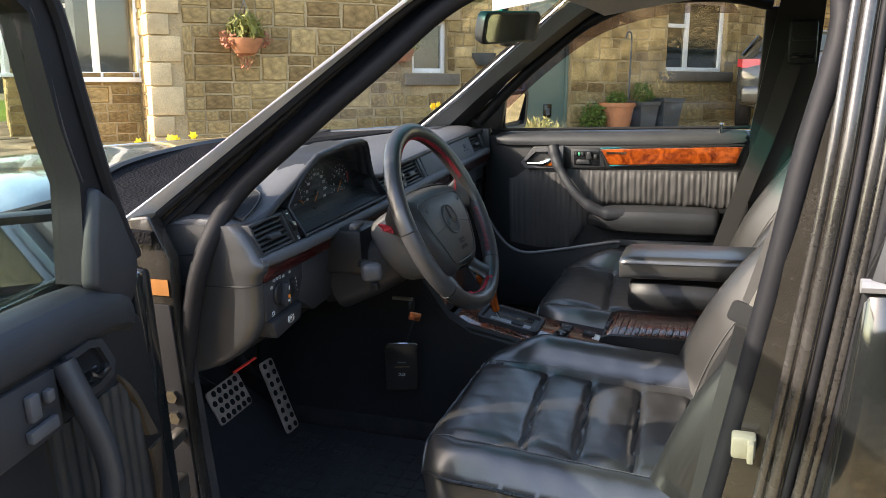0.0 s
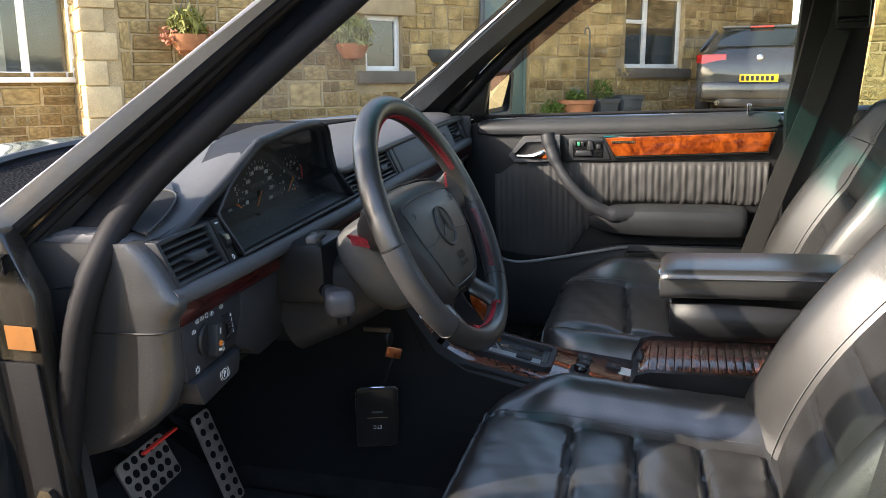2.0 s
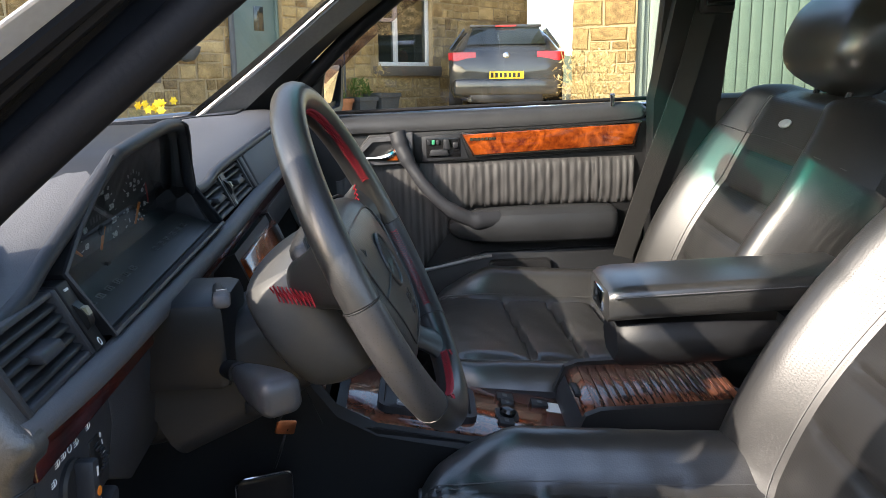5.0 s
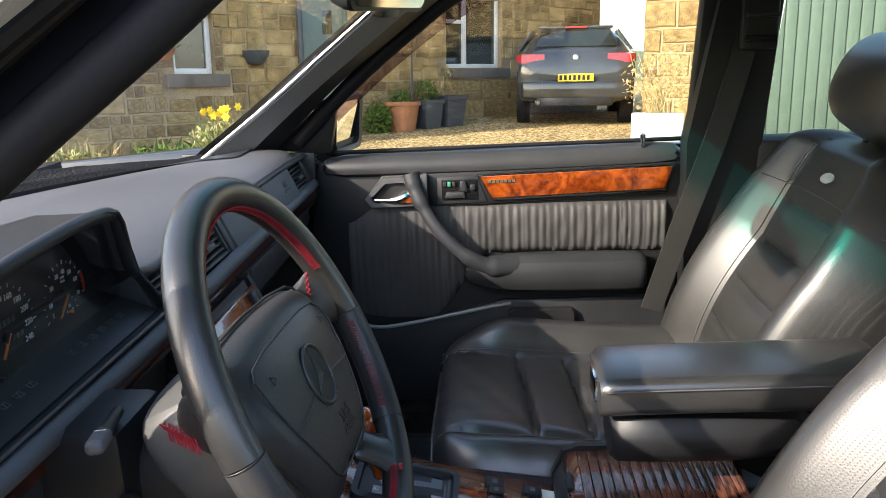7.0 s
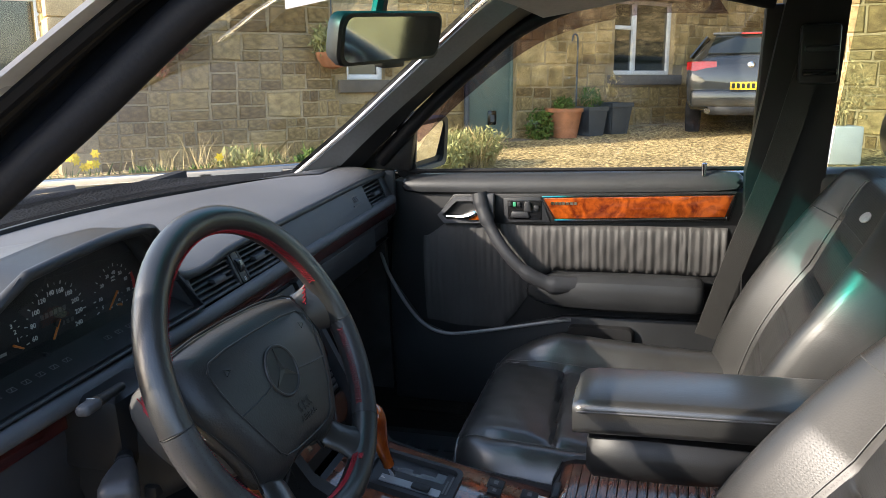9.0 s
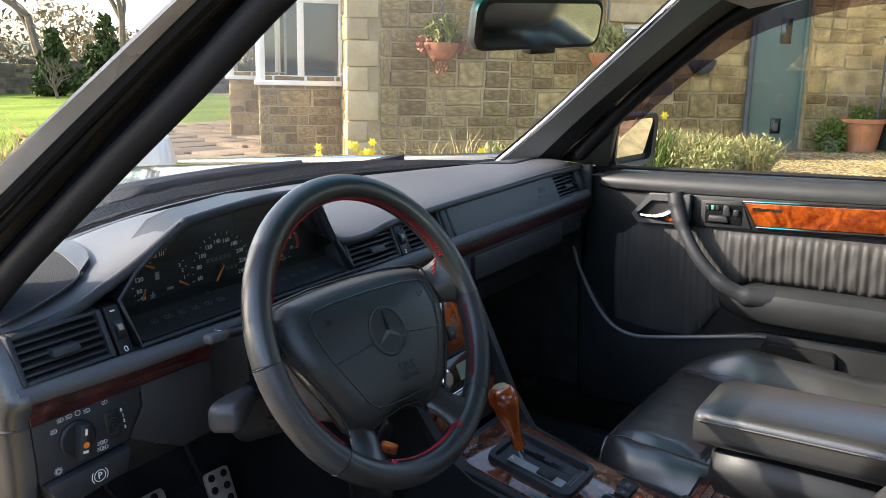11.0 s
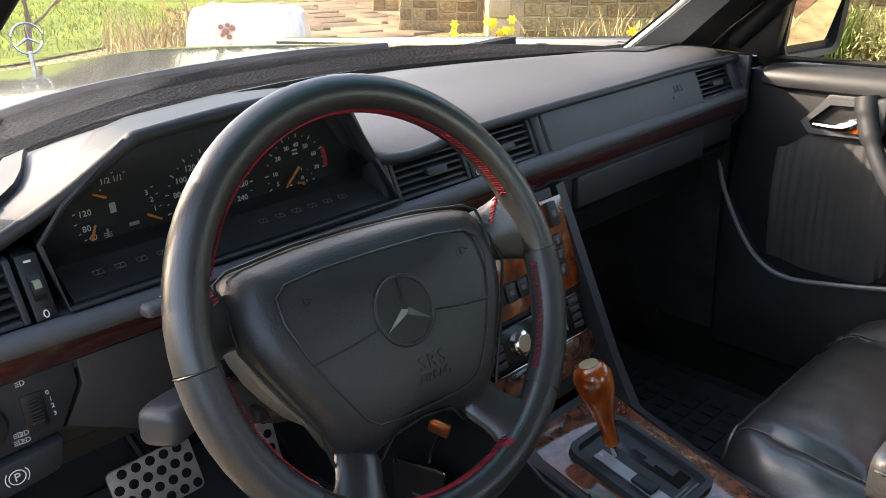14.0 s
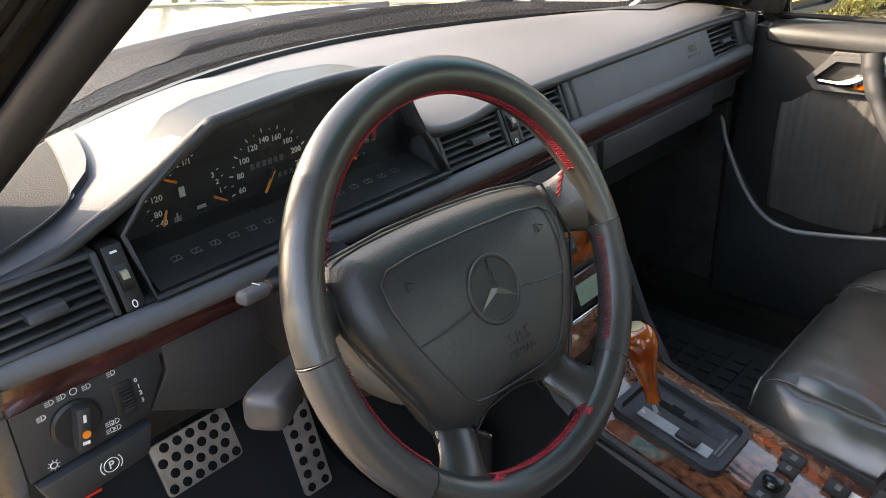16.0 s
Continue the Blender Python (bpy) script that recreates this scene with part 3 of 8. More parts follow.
# wipers and bonnet emblem
bm = tube(curve_pts([(-0.62, 0.66, 0.955), (-0.3, 0.83, 0.972), (0.10, 0.90, 0.965), (0.35, 0.86, 0.955)], 6), 0.009, 6)
part("wiper", bm, BLACK, car, "black windscreen wiper")
bm = tube([(CX + 0.04 * math.cos(a), 1.90, 0.955 + 0.04 * math.sin(a)) for a in [2 * math.pi * k / 24 for k in range(24)]], 0.003, 6, loop=True)
for k in range(3):
    a = radians(90 + 120 * k)
    tube([(CX, 1.90, 0.955), (CX + 0.039 * math.cos(a), 1.90, 0.955 + 0.039 * math.sin(a))], [0.005, 0.0012], 6, bm)
tube([(CX, 1.90, 0.86), (CX, 1.90, 0.92)], 0.006, 6, bm)
part("bonnet_emblem", bm, CHROME, car, "chrome ring emblem on the bonnet")

# road wheels, nose and tail close the body
TYRE = mat("black_tyre_rubber", (0.018, 0.018, 0.018), 0.8, var=0.2, scale=12, bump=0.2, bscale=120, spec=0.2)
ALLOY = mat("silver_alloy", (0.5, 0.5, 0.5), 0.3, 0.9, var=0.08)
for sx in (-1, 1):
    for wy in (1.22, -1.55):
        wm = Matrix.Translation((CX + sx * 0.70, wy, 0.31)) @ Matrix.Rotation(radians(90 * sx), 4, "Y")
        wh = part("wheel", lathe([(0.20, -0.08), (0.29, -0.09), (0.31, -0.06), (0.31, 0.06), (0.29, 0.085), (0.20, 0.08)], wm, 36), TYRE, car, "black tyre on an alloy wheel")
        part("rim", lathe([(0.20, -0.06), (0.205, 0.07), (0.185, 0.078), (0.17, 0.05), (0.05, 0.06), (0.04, 0.075), (0.0, 0.075)], wm, 36), ALLOY, wh)
part("nose", prism([(-0.78, 1.86, 0.28), (0.70, 1.86, 0.28), (0.70, 1.86, 0.80), (0.60, 1.86, 0.86), (-0.68, 1.86, 0.86), (-0.78, 1.86, 0.80)], (0, 0.09, 0), 0.03, seg=3), PAINT, car, "black painted nose")
part("bumper", prism([(-0.80, 1.92, 0.30), (0.72, 1.92, 0.30), (0.72, 1.92, 0.52), (-0.80, 1.92, 0.52)], (0, 0.12, 0), 0.04, seg=3), PAINT, car)
part("rear_window", prism([(-0.66, -1.86, 0.92), (0.58, -1.86, 0.92), (0.46, -1.54, 1.33), (-0.54, -1.54, 1.33)], (0, 0.004, 0)), SIDE_GLASS, car)

# ---- dashboard ----
dash = thing("dashboard", "black and grey vinyl dashboard with wood strip and round dials", "dashboard", (CX, 0.3, 0.75))
#        x,      z of the lip, lip pushed to the driver, how far back the hump runs (0..1)
HOOD = [(-0.716, 0.940, -0.030), (-0.69, 0.948, -0.024), (-0.62, 0.960, -0.020), (-0.575, 0.976, -0.020), (-0.53, 0.999, -0.012), (-0.475, 1.034, 0.002), (-0.455, 1.040, 0.005), (-0.35, 1.046, 0.006), (-0.28, 1.042, 0.002), (-0.25, 1.036, -0.004),
        (-0.236, 1.026, -0.006), (-0.220, 1.000, -0.010), (-0.205, 0.972, -0.014), (-0.188, 0.954, -0.016), (-0.15, 0.946, -0.016), (-0.10, 0.946, -0.018), (-0.05, 0.953, -0.018), (0.1, 0.955, -0.018), (0.3, 0.955, -0.018), (0.5, 0.955, -0.018), (0.66, 0.95, -0.018)]
rings = []
for x, z, out in HOOD:
    yf, y0 = wb(x) + 0.01, 0.212 - out
    row = []
    for k in range(11):
        s = k / 10
        fall = max(0.0, 1 - s) ** 1.15 if z > 0.963 else max(0.0, 1 - 4 * s)
        row.append((x, y0 + (yf - y0) * s, 0.962 + (z - 0.962) * fall - 0.016 * max(0, s - 0.6) / 0.4 - 0.006 * (k == 0)))
    rings.append(row)
part("dash_top", shell(rings, (0, 0.006, -0.013)), DASH, dash, "grey grained vinyl dash top with instrument hood", 1)
# the shade on the lip's front is given by the darker material
part("hood_lip", tube(curve_pts([(x, 0.212 - out + 0.006, z - 0.011) for x, z, out in HOOD[1:]], 4), 0.0070, 10), DASH2, dash, "rounded padded lip of the dash top, darkened as in shade")
part("dash_core", box((-0.70, 0.285, 0.70), (0.65, 0.62, 0.925), 0.01), BLACK, dash)
# rear edge strip along the glass
part("demister_strip", strip([(x, wb(x) - 0.035, 0.957) for x in (-0.62, -0.4, -0.1, 0.2, 0.55)], [(x, wb(x) - 0.01, 0.953) for x in (-0.62, -0.4, -0.1, 0.2, 0.55)], (0, 0, -0.008), 4), BLACK, dash, "black demister slot along the glass")


def top_z(x, y):
    """Height of the dash top at a place."""
    for (xa, za, oa), (xb, zb, ob) in zip(HOOD, HOOD[1:]):
        if xa <= x <= xb:
            f = (x - xa) / (xb - xa)
            z, out = za + (zb - za) * f, oa + (ob - oa) * f
            y0 = 0.212 - out
            s = (y - y0) / (wb(x) + 0.01 - y0)
            fall = max(0.0, 1 - s) ** 1.15 if z > 0.963 else max(0.0, 1 - 4 * s)
            return 0.962 + (z - 0.962) * fall - 0.016 * max(0, s - 0.6) / 0.4
    return 0.955


# side panels over the loudspeakers
SPEAKER = mat("black_speaker_cloth", (0.030, 0.031, 0.034), 0.9, var=0.1, scale=10, bump=0.6, bscale=600, kind="VORONOI", spec=0.1)
rib_in = [(-0.500, 0.515), (-0.513, 0.47), (-0.534, 0.40), (-0.556, 0.33), (-0.574, 0.280)]
rib_out = [(-0.476, 0.510), (-0.489, 0.47), (-0.510, 0.40), (-0.532, 0.335), (-0.549, 0.300)]
part("speaker_rib", strip([(x, y, top_z(x, y) + 0.0085) for x, y in rib_in], [(x, y, top_z(x, y) + 0.0085) for x, y in rib_out], (0, 0, -0.008), 5), DASH2, dash, "raised rib beside the loudspeaker cover")
part("cover_seam", tube(curve_pts([(x, y, top_z(x, y) + 0.007) for x, y in rib_in + [(-0.60, 0.262), (-0.65, 0.247), (-0.69, 0.240)]], 4), 0.0016, 6), BLACK, dash)
part("speaker_cover", loft([[(x + (xe - x) * k / 6, y, top_z(x + (xe - x) * k / 6, y) + 0.0065) for k in range(7)] for x, y, xe in ((-0.497, 0.50, -0.555), (-0.511, 0.45, -0.605), (-0.527, 0.40, -0.645), (-0.550, 0.335, -0.68), (-0.573, 0.274, -0.69), (-0.60, 0.258, -0.69), (-0.65, 0.243, -0.69))], ring_closed=False), SPEAKER, dash, "fine perforated loudspeaker cover")
part("speaker_cover", loft([[(x + (xe - x) * k / 4, y, top_z(x + (xe - x) * k / 4, y) + 0.0025) for k in range(5)] for x, y, xe in ((0.42, 0.53, 0.52), (0.45, 0.46, 0.58), (0.48, 0.38, 0.63), (0.50, 0.33, 0.63))], ring_closed=False), DASH2, dash, "fine perforated loudspeaker cover")


def tilt_back(bm):
    """The upper fascia leans away from the driver."""
    for v in bm.verts:
        v.co.y += 0.45 * max(0.0, v.co.z - 0.885)
    return bm


def band(x0, x1, y, z0, z1, material, name, bev=0.004, depth=0.06, label=""):
    return part(name, tilt_back(box((x0, y, z0), (x1, y + depth, z1), bev)), material, dash, label)


# padded ledge, wood strip, lower face
part("padded_ledge", tube(curve_pts([(-0.70, 0.212, 0.884), (-0.55, 0.202, 0.882), (-0.2, 0.202, 0.880), (0.1, 0.208, 0.880), (0.64, 0.215, 0.879)], 6), 0.0115, 10), DASH, dash, "grey padded ledge")
band(-0.692, 0.64, 0.208, 0.848, 0.874, ROSEWOOD, "wood_strip", 0.002, 0.05, "dark red polished wood strip")
band(-0.70, 0.64, 0.215, 0.836, 0.8485, DASH2, "strip_rail", 0.003)
band(-0.575, -0.16, 0.215, 0.872, 0.893, DASH2, "cluster_sill", 0.004, 0.06)


def vent(x0, x1, z0, z1, y, tab, slats=5):
    fr = bmesh.new()
    t = 0.006
    box((x0, y, z0), (x0 + t, y + 0.05, z1), 0.0015, fr)
    box((x1 - t, y, z0), (x1, y + 0.05, z1), 0.0015, fr)
    box((x0 + t, y + 0.001, z1 - 0.004), (x1 - t, y + 0.05, z1), 0.001, fr)
    box((x0 + t, y + 0.001, z0), (x1 - t, y + 0.05, z0 + 0.004), 0.001, fr)
    v = part("air_vent", tilt_back(fr), DASH2, dash, "black louvred air vent")
    part("duct", tilt_back(box((x0 + t, y + 0.048, z0), (x1 - t, y + 0.052, z1))), BLACK, v)
    for k in range(slats):
        z = z0 + 0.006 + (z1 - z0 - 0.012) * (k + 0.5) / slats
        part("slat", tilt_back(prism([(x0 + t, y + 0.003, z - 0.0028), (x0 + t, y + 0.003, z), (x0 + t, y + 0.024, z + 0.0048), (x0 + t, y + 0.024, z + 0.0022)], (x1 - x0 - 2 * t, 0, 0), 0.0008)), BLACK, v)
    for k in range(4):
        x = x0 + (x1 - x0) * (k + 1) / 5
        part("vane", tilt_back(box((x - 0.001, y + 0.026, z0 + 0.005), (x + 0.001, y + 0.046, z1 - 0.005))), BLACK, v)
    xm, zm = x0 + (x1 - x0) * tab, (z0 + z1) / 2 - 0.002
    part("tab", tilt_back(box((xm - 0.016, y - 0.006, zm - 0.004), (xm + 0.016, y + 0.012, zm + 0.004), 0.002)), DASH2, v)
    return v


def thumbwheel(x, y, z0, z1, lean=0.0):
    p = part("vent_wheel", tilt_back(box((x - 0.009, y - 0.001, z0), (x + 0.009, y + 0.03, z1), 0.001)), BLACK, dash, "black thumbwheel strip with pale marks")
    part("wheel", tilt_back(tube([(x - 0.005, y + 0.006, (z0 + z1) / 2), (x + 0.005, y + 0.006, (z0 + z1) / 2)], 0.013, 16)), BLACK, p)
    part("mark", tilt_back(box((x - 0.003, y - 0.0085, (z0 + z1) / 2 + 0.001), (x + 0.003, y - 0.004, (z0 + z1) / 2 + 0.007))), IVORY, p)
    part("mark", tilt_back(box((x - 0.003, y - 0.002, z1 - 0.006), (x + 0.003, y + 0.001, z1 - 0.0045))), WHITE_MARK, p)
    part("mark", tilt_back(tube([(x + 0.002 * math.cos(a), y - 0.0015, z0 + 0.005 + 0.0028 * math.sin(a)) for a in [2 * math.pi * k / 12 for k in range(12)]], 0.0005, 4, loop=True)), WHITE_MARK, p)


vent(-0.693, -0.585, 0.895, 0.947, 0.200, 0.5)
thumbwheel(-0.572, 0.202, 0.894, 0.947)
vent(-0.172, -0.052, 0.889, 0.940, 0.212, 0.55)
thumbwheel(-0.041, 0.213, 0.889, 0.942)
vent(-0.030, 0.080, 0.889, 0.942, 0.213, 0.45)
band(0.081, 0.098, 0.209, 0.886, 0.948, DASH2, "vent_end", 0.004)
vent(0.505, 0.617, 0.888, 0.938, 0.213, 0.5)
band(0.618, 0.648, 0.214, 0.885, 0.945, DASH2, "vent_end", 0.004)
band(-0.192, -0.173, 0.211, 0.888, 0.945, DASH2, "vent_end", 0.003)
# passenger airbag panel
ab = band(0.100, 0.500, 0.206, 0.886, 0.946, DASH, "airbag_panel", 0.006, 0.06, "smooth grey airbag panel")
part("raised_marking", tilt_back(box((0.415, 0.2045, 0.908), (0.455, 0.2065, 0.9115))), DASH2, ab)
part("raised_lettering", tilt_back(words("SRS", 0.016, plane((0.435, 0.2055, 0.92), (1, 0, 0), (0, 0, 1)), spacing=1.15)), BLACK, ab)
# glovebox and passenger knee side
gb = band(0.165, 0.520, 0.214, 0.787, 0.838, DASH2, "glovebox_lid", 0.005, 0.06, "black glovebox lid")
band(0.10, 0.163, 0.222, 0.787, 0.838, DASH2, "glovebox_side")
band(0.522, 0.648, 0.228, 0.79, 0.838, DASH2, "dash_end", 0.012)
part("passenger_knee_panel", prism([(0.10, 0.225, 0.787), (0.10, 0.34, 0.70), (0.10, 0.60, 0.68), (0.10, 0.60, 0.79)], (0.545, 0, 0), 0.006), BLACK, dash)
# driver's lower panels
part("light_panel", prism([(-0.690, 0.212, 0.848), (-0.560, 0.212, 0.848), (-0.560, 0.212, 0.823), (-0.582, 0.212, 0.785), (-0.690, 0.212, 0.778)], (0, 0.05, 0), 0.002), DASH2, dash, "black light switch panel")
part("knee_panel", prism([(-0.557, 0.213, 0.846), (-0.40, 0.213, 0.846), (-0.40, 0.228, 0.74), (-0.50, 0.228, 0.735), (-0.577, 0.220, 0.782), (-0.557, 0.213, 0.820)], (0, 0.04, 0), 0.003), DASH2, dash, "black knee panel")
part("knee_panel", prism([(-0.40, 0.225, 0.846), (-0.15, 0.225, 0.846), (-0.15, 0.245, 0.70), (-0.40, 0.238, 0.735)], (0, 0.04, 0), 0.003), BLACK, dash)
part("under_panel", prism([(-0.70, 0.235, 0.765), (-0.15, 0.245, 0.715), (-0.15, 0.6, 0.66), (-0.70, 0.6, 0.66)], (0, 0, 0.02), 0.004), BLACK, dash)
rings = []
for z, yf in ((0.950, 0.246), (0.935, 0.230), (0.912, 0.216), (0.893, 0.206), (0.886, 0.199), (0.878, 0.197), (0.870, 0.200), (0.862, 0.208), (0.848, 0.212), (0.80, 0.214), (0.775, 0.218), (0.75, 0.230), (0.72, 0.262), (0.695, 0.300), (0.675, 0.355)):
    rings.append([(-0.691, yf, z), (-0.701, yf + 0.0015, z), (-0.708, yf + 0.006, z), (-0.7125, yf + 0.014, z), (-0.7145, yf + 0.026, z), (-0.7165, yf + 0.055, z), (-0.719, yf + 0.09, z), (-0.722, 0.46, z), (-0.691, 0.46, z)])
part("dash_end", loft(rings), mat("scuffed_charcoal_dash_end", (0.034, 0.034, 0.035), 0.36, var=0.22, scale=9, bump=0.25, bscale=420, spec=0.9), dash, "dark vinyl dash end curving back to the door", sharp=50)
part("dash_end_seam", tube(curve_pts([(-0.692, 0.2105, 0.848), (-0.7085, 0.218, 0.848), (-0.7150, 0.236, 0.847), (-0.7195, 0.298, 0.846), (-0.7215, 0.36, 0.845)], 4), 0.0011, 6), BLACK, dash)
part("dash_end", prism([(0.648, 0.210, 0.946), (0.648, 0.212, 0.845), (0.648, 0.26, 0.79), (0.648, 0.5, 0.70), (0.648, 0.5, 0.95)], (0.016, 0, 0), 0.004), DASH2, dash)
part("kick_panel", prism([(-0.735, 0.33, 0.36), (-0.735, 0.80, 0.36), (-0.735, 0.80, 0.90), (-0.735, 0.36, 0.90)], (0.02, 0, 0)), CARPET, dash)
part("kick_panel", prism([(0.665, 0.25, 0.30), (0.665, 0.80, 0.30), (0.665, 0.80, 0.92), (0.665, 0.25, 0.92)], (0.02, 0, 0)), CARPET, dash)
part("bonnet_lever", box((-0.685, 0.292, 0.672), (-0.615, 0.298, 0.6755), 0.001), RED_MARK, dash, "red bonnet release lever")

# light switch knob, roller, brake release
kn = part("light_knob", lathe([(0.0215, 0), (0.0215, 0.003), (0.019, 0.005), (0.0, 0.005)], plane((-0.643, 0.212, 0.815), (1, 0, 0), (0, 0, 1))), BLACK, dash, "round black rotary light switch")
part("grip", box((-0.006, -0.0205, 0.004), (0.006, 0.0205, 0.019), 0.003, m=plane((-0.643, 0.212, 0.815), (1, 0.0, -0.18), (0.18, 0, 1))), DASH2, kn)
part("mark", box((-0.0012, 0.008, 0.0188), (0.0012, 0.015, 0.0194), m=plane((-0.643, 0.212, 0.815), (1, 0.0, -0.18), (0.18, 0, 1))), WHITE_MARK, kn)
part("dot", lathe([(0.0036, 0.0188), (0.0036, 0.0195), (0, 0.0195)], plane((-0.643, 0.212, 0.8115), (1, 0, 0), (0, 0, 1)), 16), ORANGE, kn)
part("mark", box((-0.003, -0.0125, 0.0188), (0.003, -0.0095, 0.0194), m=plane((-0.643, 0.212, 0.815), (1, 0.0, -0.18), (0.18, 0, 1))), WHITE_MARK, kn)
ro = part("beam_roller", box((-0.609, 0.2105, 0.795), (-0.590, 0.216, 0.831), 0.002), BLACK, dash, "ribbed black headlamp level roller")
bm = bmesh.new()
for k in range(9):
    a = radians(-60 + 15 * k)
    box((-0.604, 0.2155 - 0.012 * math.cos(a), 0.813 + 0.013 * math.sin(a) - 0.0007), (-0.595, 0.2175 - 0.012 * math.cos(a), 0.813 + 0.013 * math.sin(a) + 0.0007), 0, bm)
part("ribs", bm, DASH2, ro)
LP = plane((-0.643, 0.2117, 0.815), (1, 0, 0), (0, 0, 1))
for tx, px, pz, s in (("0", -0.5865, 0.826, 0.006), ("1", -0.5850, 0.819, 0.006), ("2", -0.5845, 0.812, 0.006), ("3", -0.5843, 0.804, 0.006)):
    part("number", words(tx, s, plane((px, 0.2117, pz), (1, 0, 0), (0, 0, 1))), WHITE_MARK, dash)
bm = bmesh.new()
tube([(-0.638 + 0.003 * math.cos(a), 0.2115, 0.8435 + 0.003 * math.sin(a)) for a in [2 * math.pi * k / 14 for k in range(14)]], 0.0004, 4, bm, loop=True)
part("switch_symbol", bm, WHITE_MARK, dash)
bm = bmesh.new()
tube([(-0.669 + 0.0028 * math.cos(a), 0.2115, 0.786 + 0.0028 * math.sin(a)) for a in [2 * math.pi * k / 14 for k in range(14)]], 0.0005, 4, bm, loop=True)
for k in range(8):
    a = 2 * math.pi * k / 8
    tube([(-0.669 + 0.0038 * math.cos(a), 0.2115, 0.786 + 0.0038 * math.sin(a)), (-0.669 + 0.0052 * math.cos(a), 0.2115, 0.786 + 0.0052 * math.sin(a))], 0.0004, 4, bm)
part("switch_symbol", bm, WHITE_MARK, dash)
for x, z in ((-0.658, 0.843), (-0.648, 0.8435), (-0.627, 0.842), (-0.605, 0.8435), (-0.667, 0.833), (-0.612, 0.797), (-0.612, 0.790), (-0.618, 0.7905), (-0.617, 0.7975)):
    bm = bmesh.new()
    for k in range(3):
        tube([(x - 0.004, 0.2115, z - 0.002 + 0.0018 * k), (x - 0.001, 0.2115, z - 0.002 + 0.0018 * k)], 0.00035, 4, bm)
    tube([(x, 0.2115, z - 0.0025)] + [(x + 0.0035 * math.cos(a), 0.2115, z + 0.0025 * math.sin(a)) for a in (-0.8, 0, 0.8)] + [(x, 0.2115, z + 0.0025)], 0.0004, 4, bm, loop=True)
    part("switch_symbol", bm, WHITE_MARK, dash)
hb = part("parking_brake_handle", prism([(-0.688, 0.203, 0.777), (-0.583, 0.203, 0.782), (-0.592, 0.203, 0.752), (-0.676, 0.203, 0.742)], (0, 0.04, 0), 0.005), DASH2, dash, "black pull handle with a white brake symbol")
bm = words("P", 0.011, plane((-0.628, 0.2025, 0.764), (1, 0, 0), (0, 0, 1)))
tube([(-0.628 + 0.0068 * math.cos(a), 0.2027, 0.764 + 0.0068 * math.sin(a)) for a in [2 * math.pi * k / 20 for k in range(20)]], 0.0005, 4, bm, loop=True)
for sx in (-1, 1):
    tube([(-0.628 + sx * 0.0098 * math.cos(a), 0.2027, 0.764 + 0.0098 * math.sin(a)) for a in (-0.7, -0.35, 0, 0.35, 0.7)], 0.0005, 4, bm)
part("symbol", bm, WHITE_MARK, hb)

# ---- instrument cluster ----
CL = [(-0.556, 0.897), (-0.560, 0.950), (-0.537, 0.980), (-0.478, 1.027), (-0.446, 1.034), (-0.349, 1.039), (-0.278, 1.034), (-0.250, 1.027), (-0.236, 1.014), (-0.212, 0.978), (-0.192, 0.946), (-0.182, 0.897)]


def cl_y(x, z):
    """How near the driver the shroud's mouth comes: its sides fall back above the sill."""
    rows = ((0.890, 0.196), (0.950, 0.229), (0.985, 0.221), (1.030, 0.211), (1.050, 0.206))
    for (za, ya), (zb, yb) in zip(rows, rows[1:]):
        if z <= zb:
            return ya + (yb - ya) * (z - za) / (zb - za)
    return rows[-1][1]


part("cluster_shroud", loft([[(x, cl_y(x, z), z) for x, z in CL], [(x * 0.985 - 0.0055, (cl_y(x, z) + 0.278) / 2, z * 0.99 + 0.0095) for x, z in CL], [(x * 0.97 - 0.0111, 0.278, z * 0.985 + 0.0142) for x, z in CL]], caps=False), BLACK, dash, "deep black instrument shroud")
part("cluster_bezel", tube([(x * 0.994 - 0.002, cl_y(x, z) + 0.002, z * 0.996 + 0.004) for x, z in CL], 0.0028, 6, loop=True), DASH2, dash, "thin grey instrument bezel")
CLUS = plane((-0.357, 0.274, 0.942), (1, 0, 0), (0, -0.03, 1))
cl = part("dial_face", prism([(x + 0.357, (z - 0.942), -0.012) for x, z in [(p[0] * 0.97 - 0.0111, p[1] * 0.985 + 0.0142) for p in CL]], (0, 0, 0.01), m=CLUS), BLACK, dash, "black instrument face with white numbers and orange needles")


def cp(x, z):
    """A point of the cluster face from its place across and up."""
    return Vector((x + 0.37, (z - 0.955) / 1.0, 0))


def dial(cx, cz, r, marks, tick_angles, long_every=2, size=0.0085, tick=0.004, name="dial"):
    bm, c = bmesh.new(), cp(cx, cz)
    for tx, a in marks:
        v = c + Vector((math.cos(radians(a)), math.sin(radians(a)), 0)) * (r - 0.0085)
        words(tx, size, CLUS @ Matrix.Translation(v + Vector((0, 0, 0.0003))), bm)
    for i, a in enumerate(tick_angles):
        d = Vector((math.cos(radians(a)), math.sin(radians(a)), 0))
        k = tick if i % long_every == 0 else tick * 0.55
        tube([CLUS @ (c + d * r), CLUS @ (c + d * (r + k))], 0.00045 if i % long_every else 0.0007, 4, bm)
    part(name, bm, WHITE_MARK, cl)


def needle(cx, cz, a, r0, r1, name="needle"):
    c, d = cp(cx, cz) + Vector((0, 0, 0.003)), Vector((math.cos(radians(a)), math.sin(radians(a)), 0))
    part(name, tube([CLUS @ (c + d * r0), CLUS @ (c + d * r1)], [0.0016, 0.0011], 6), ORANGE, cl)


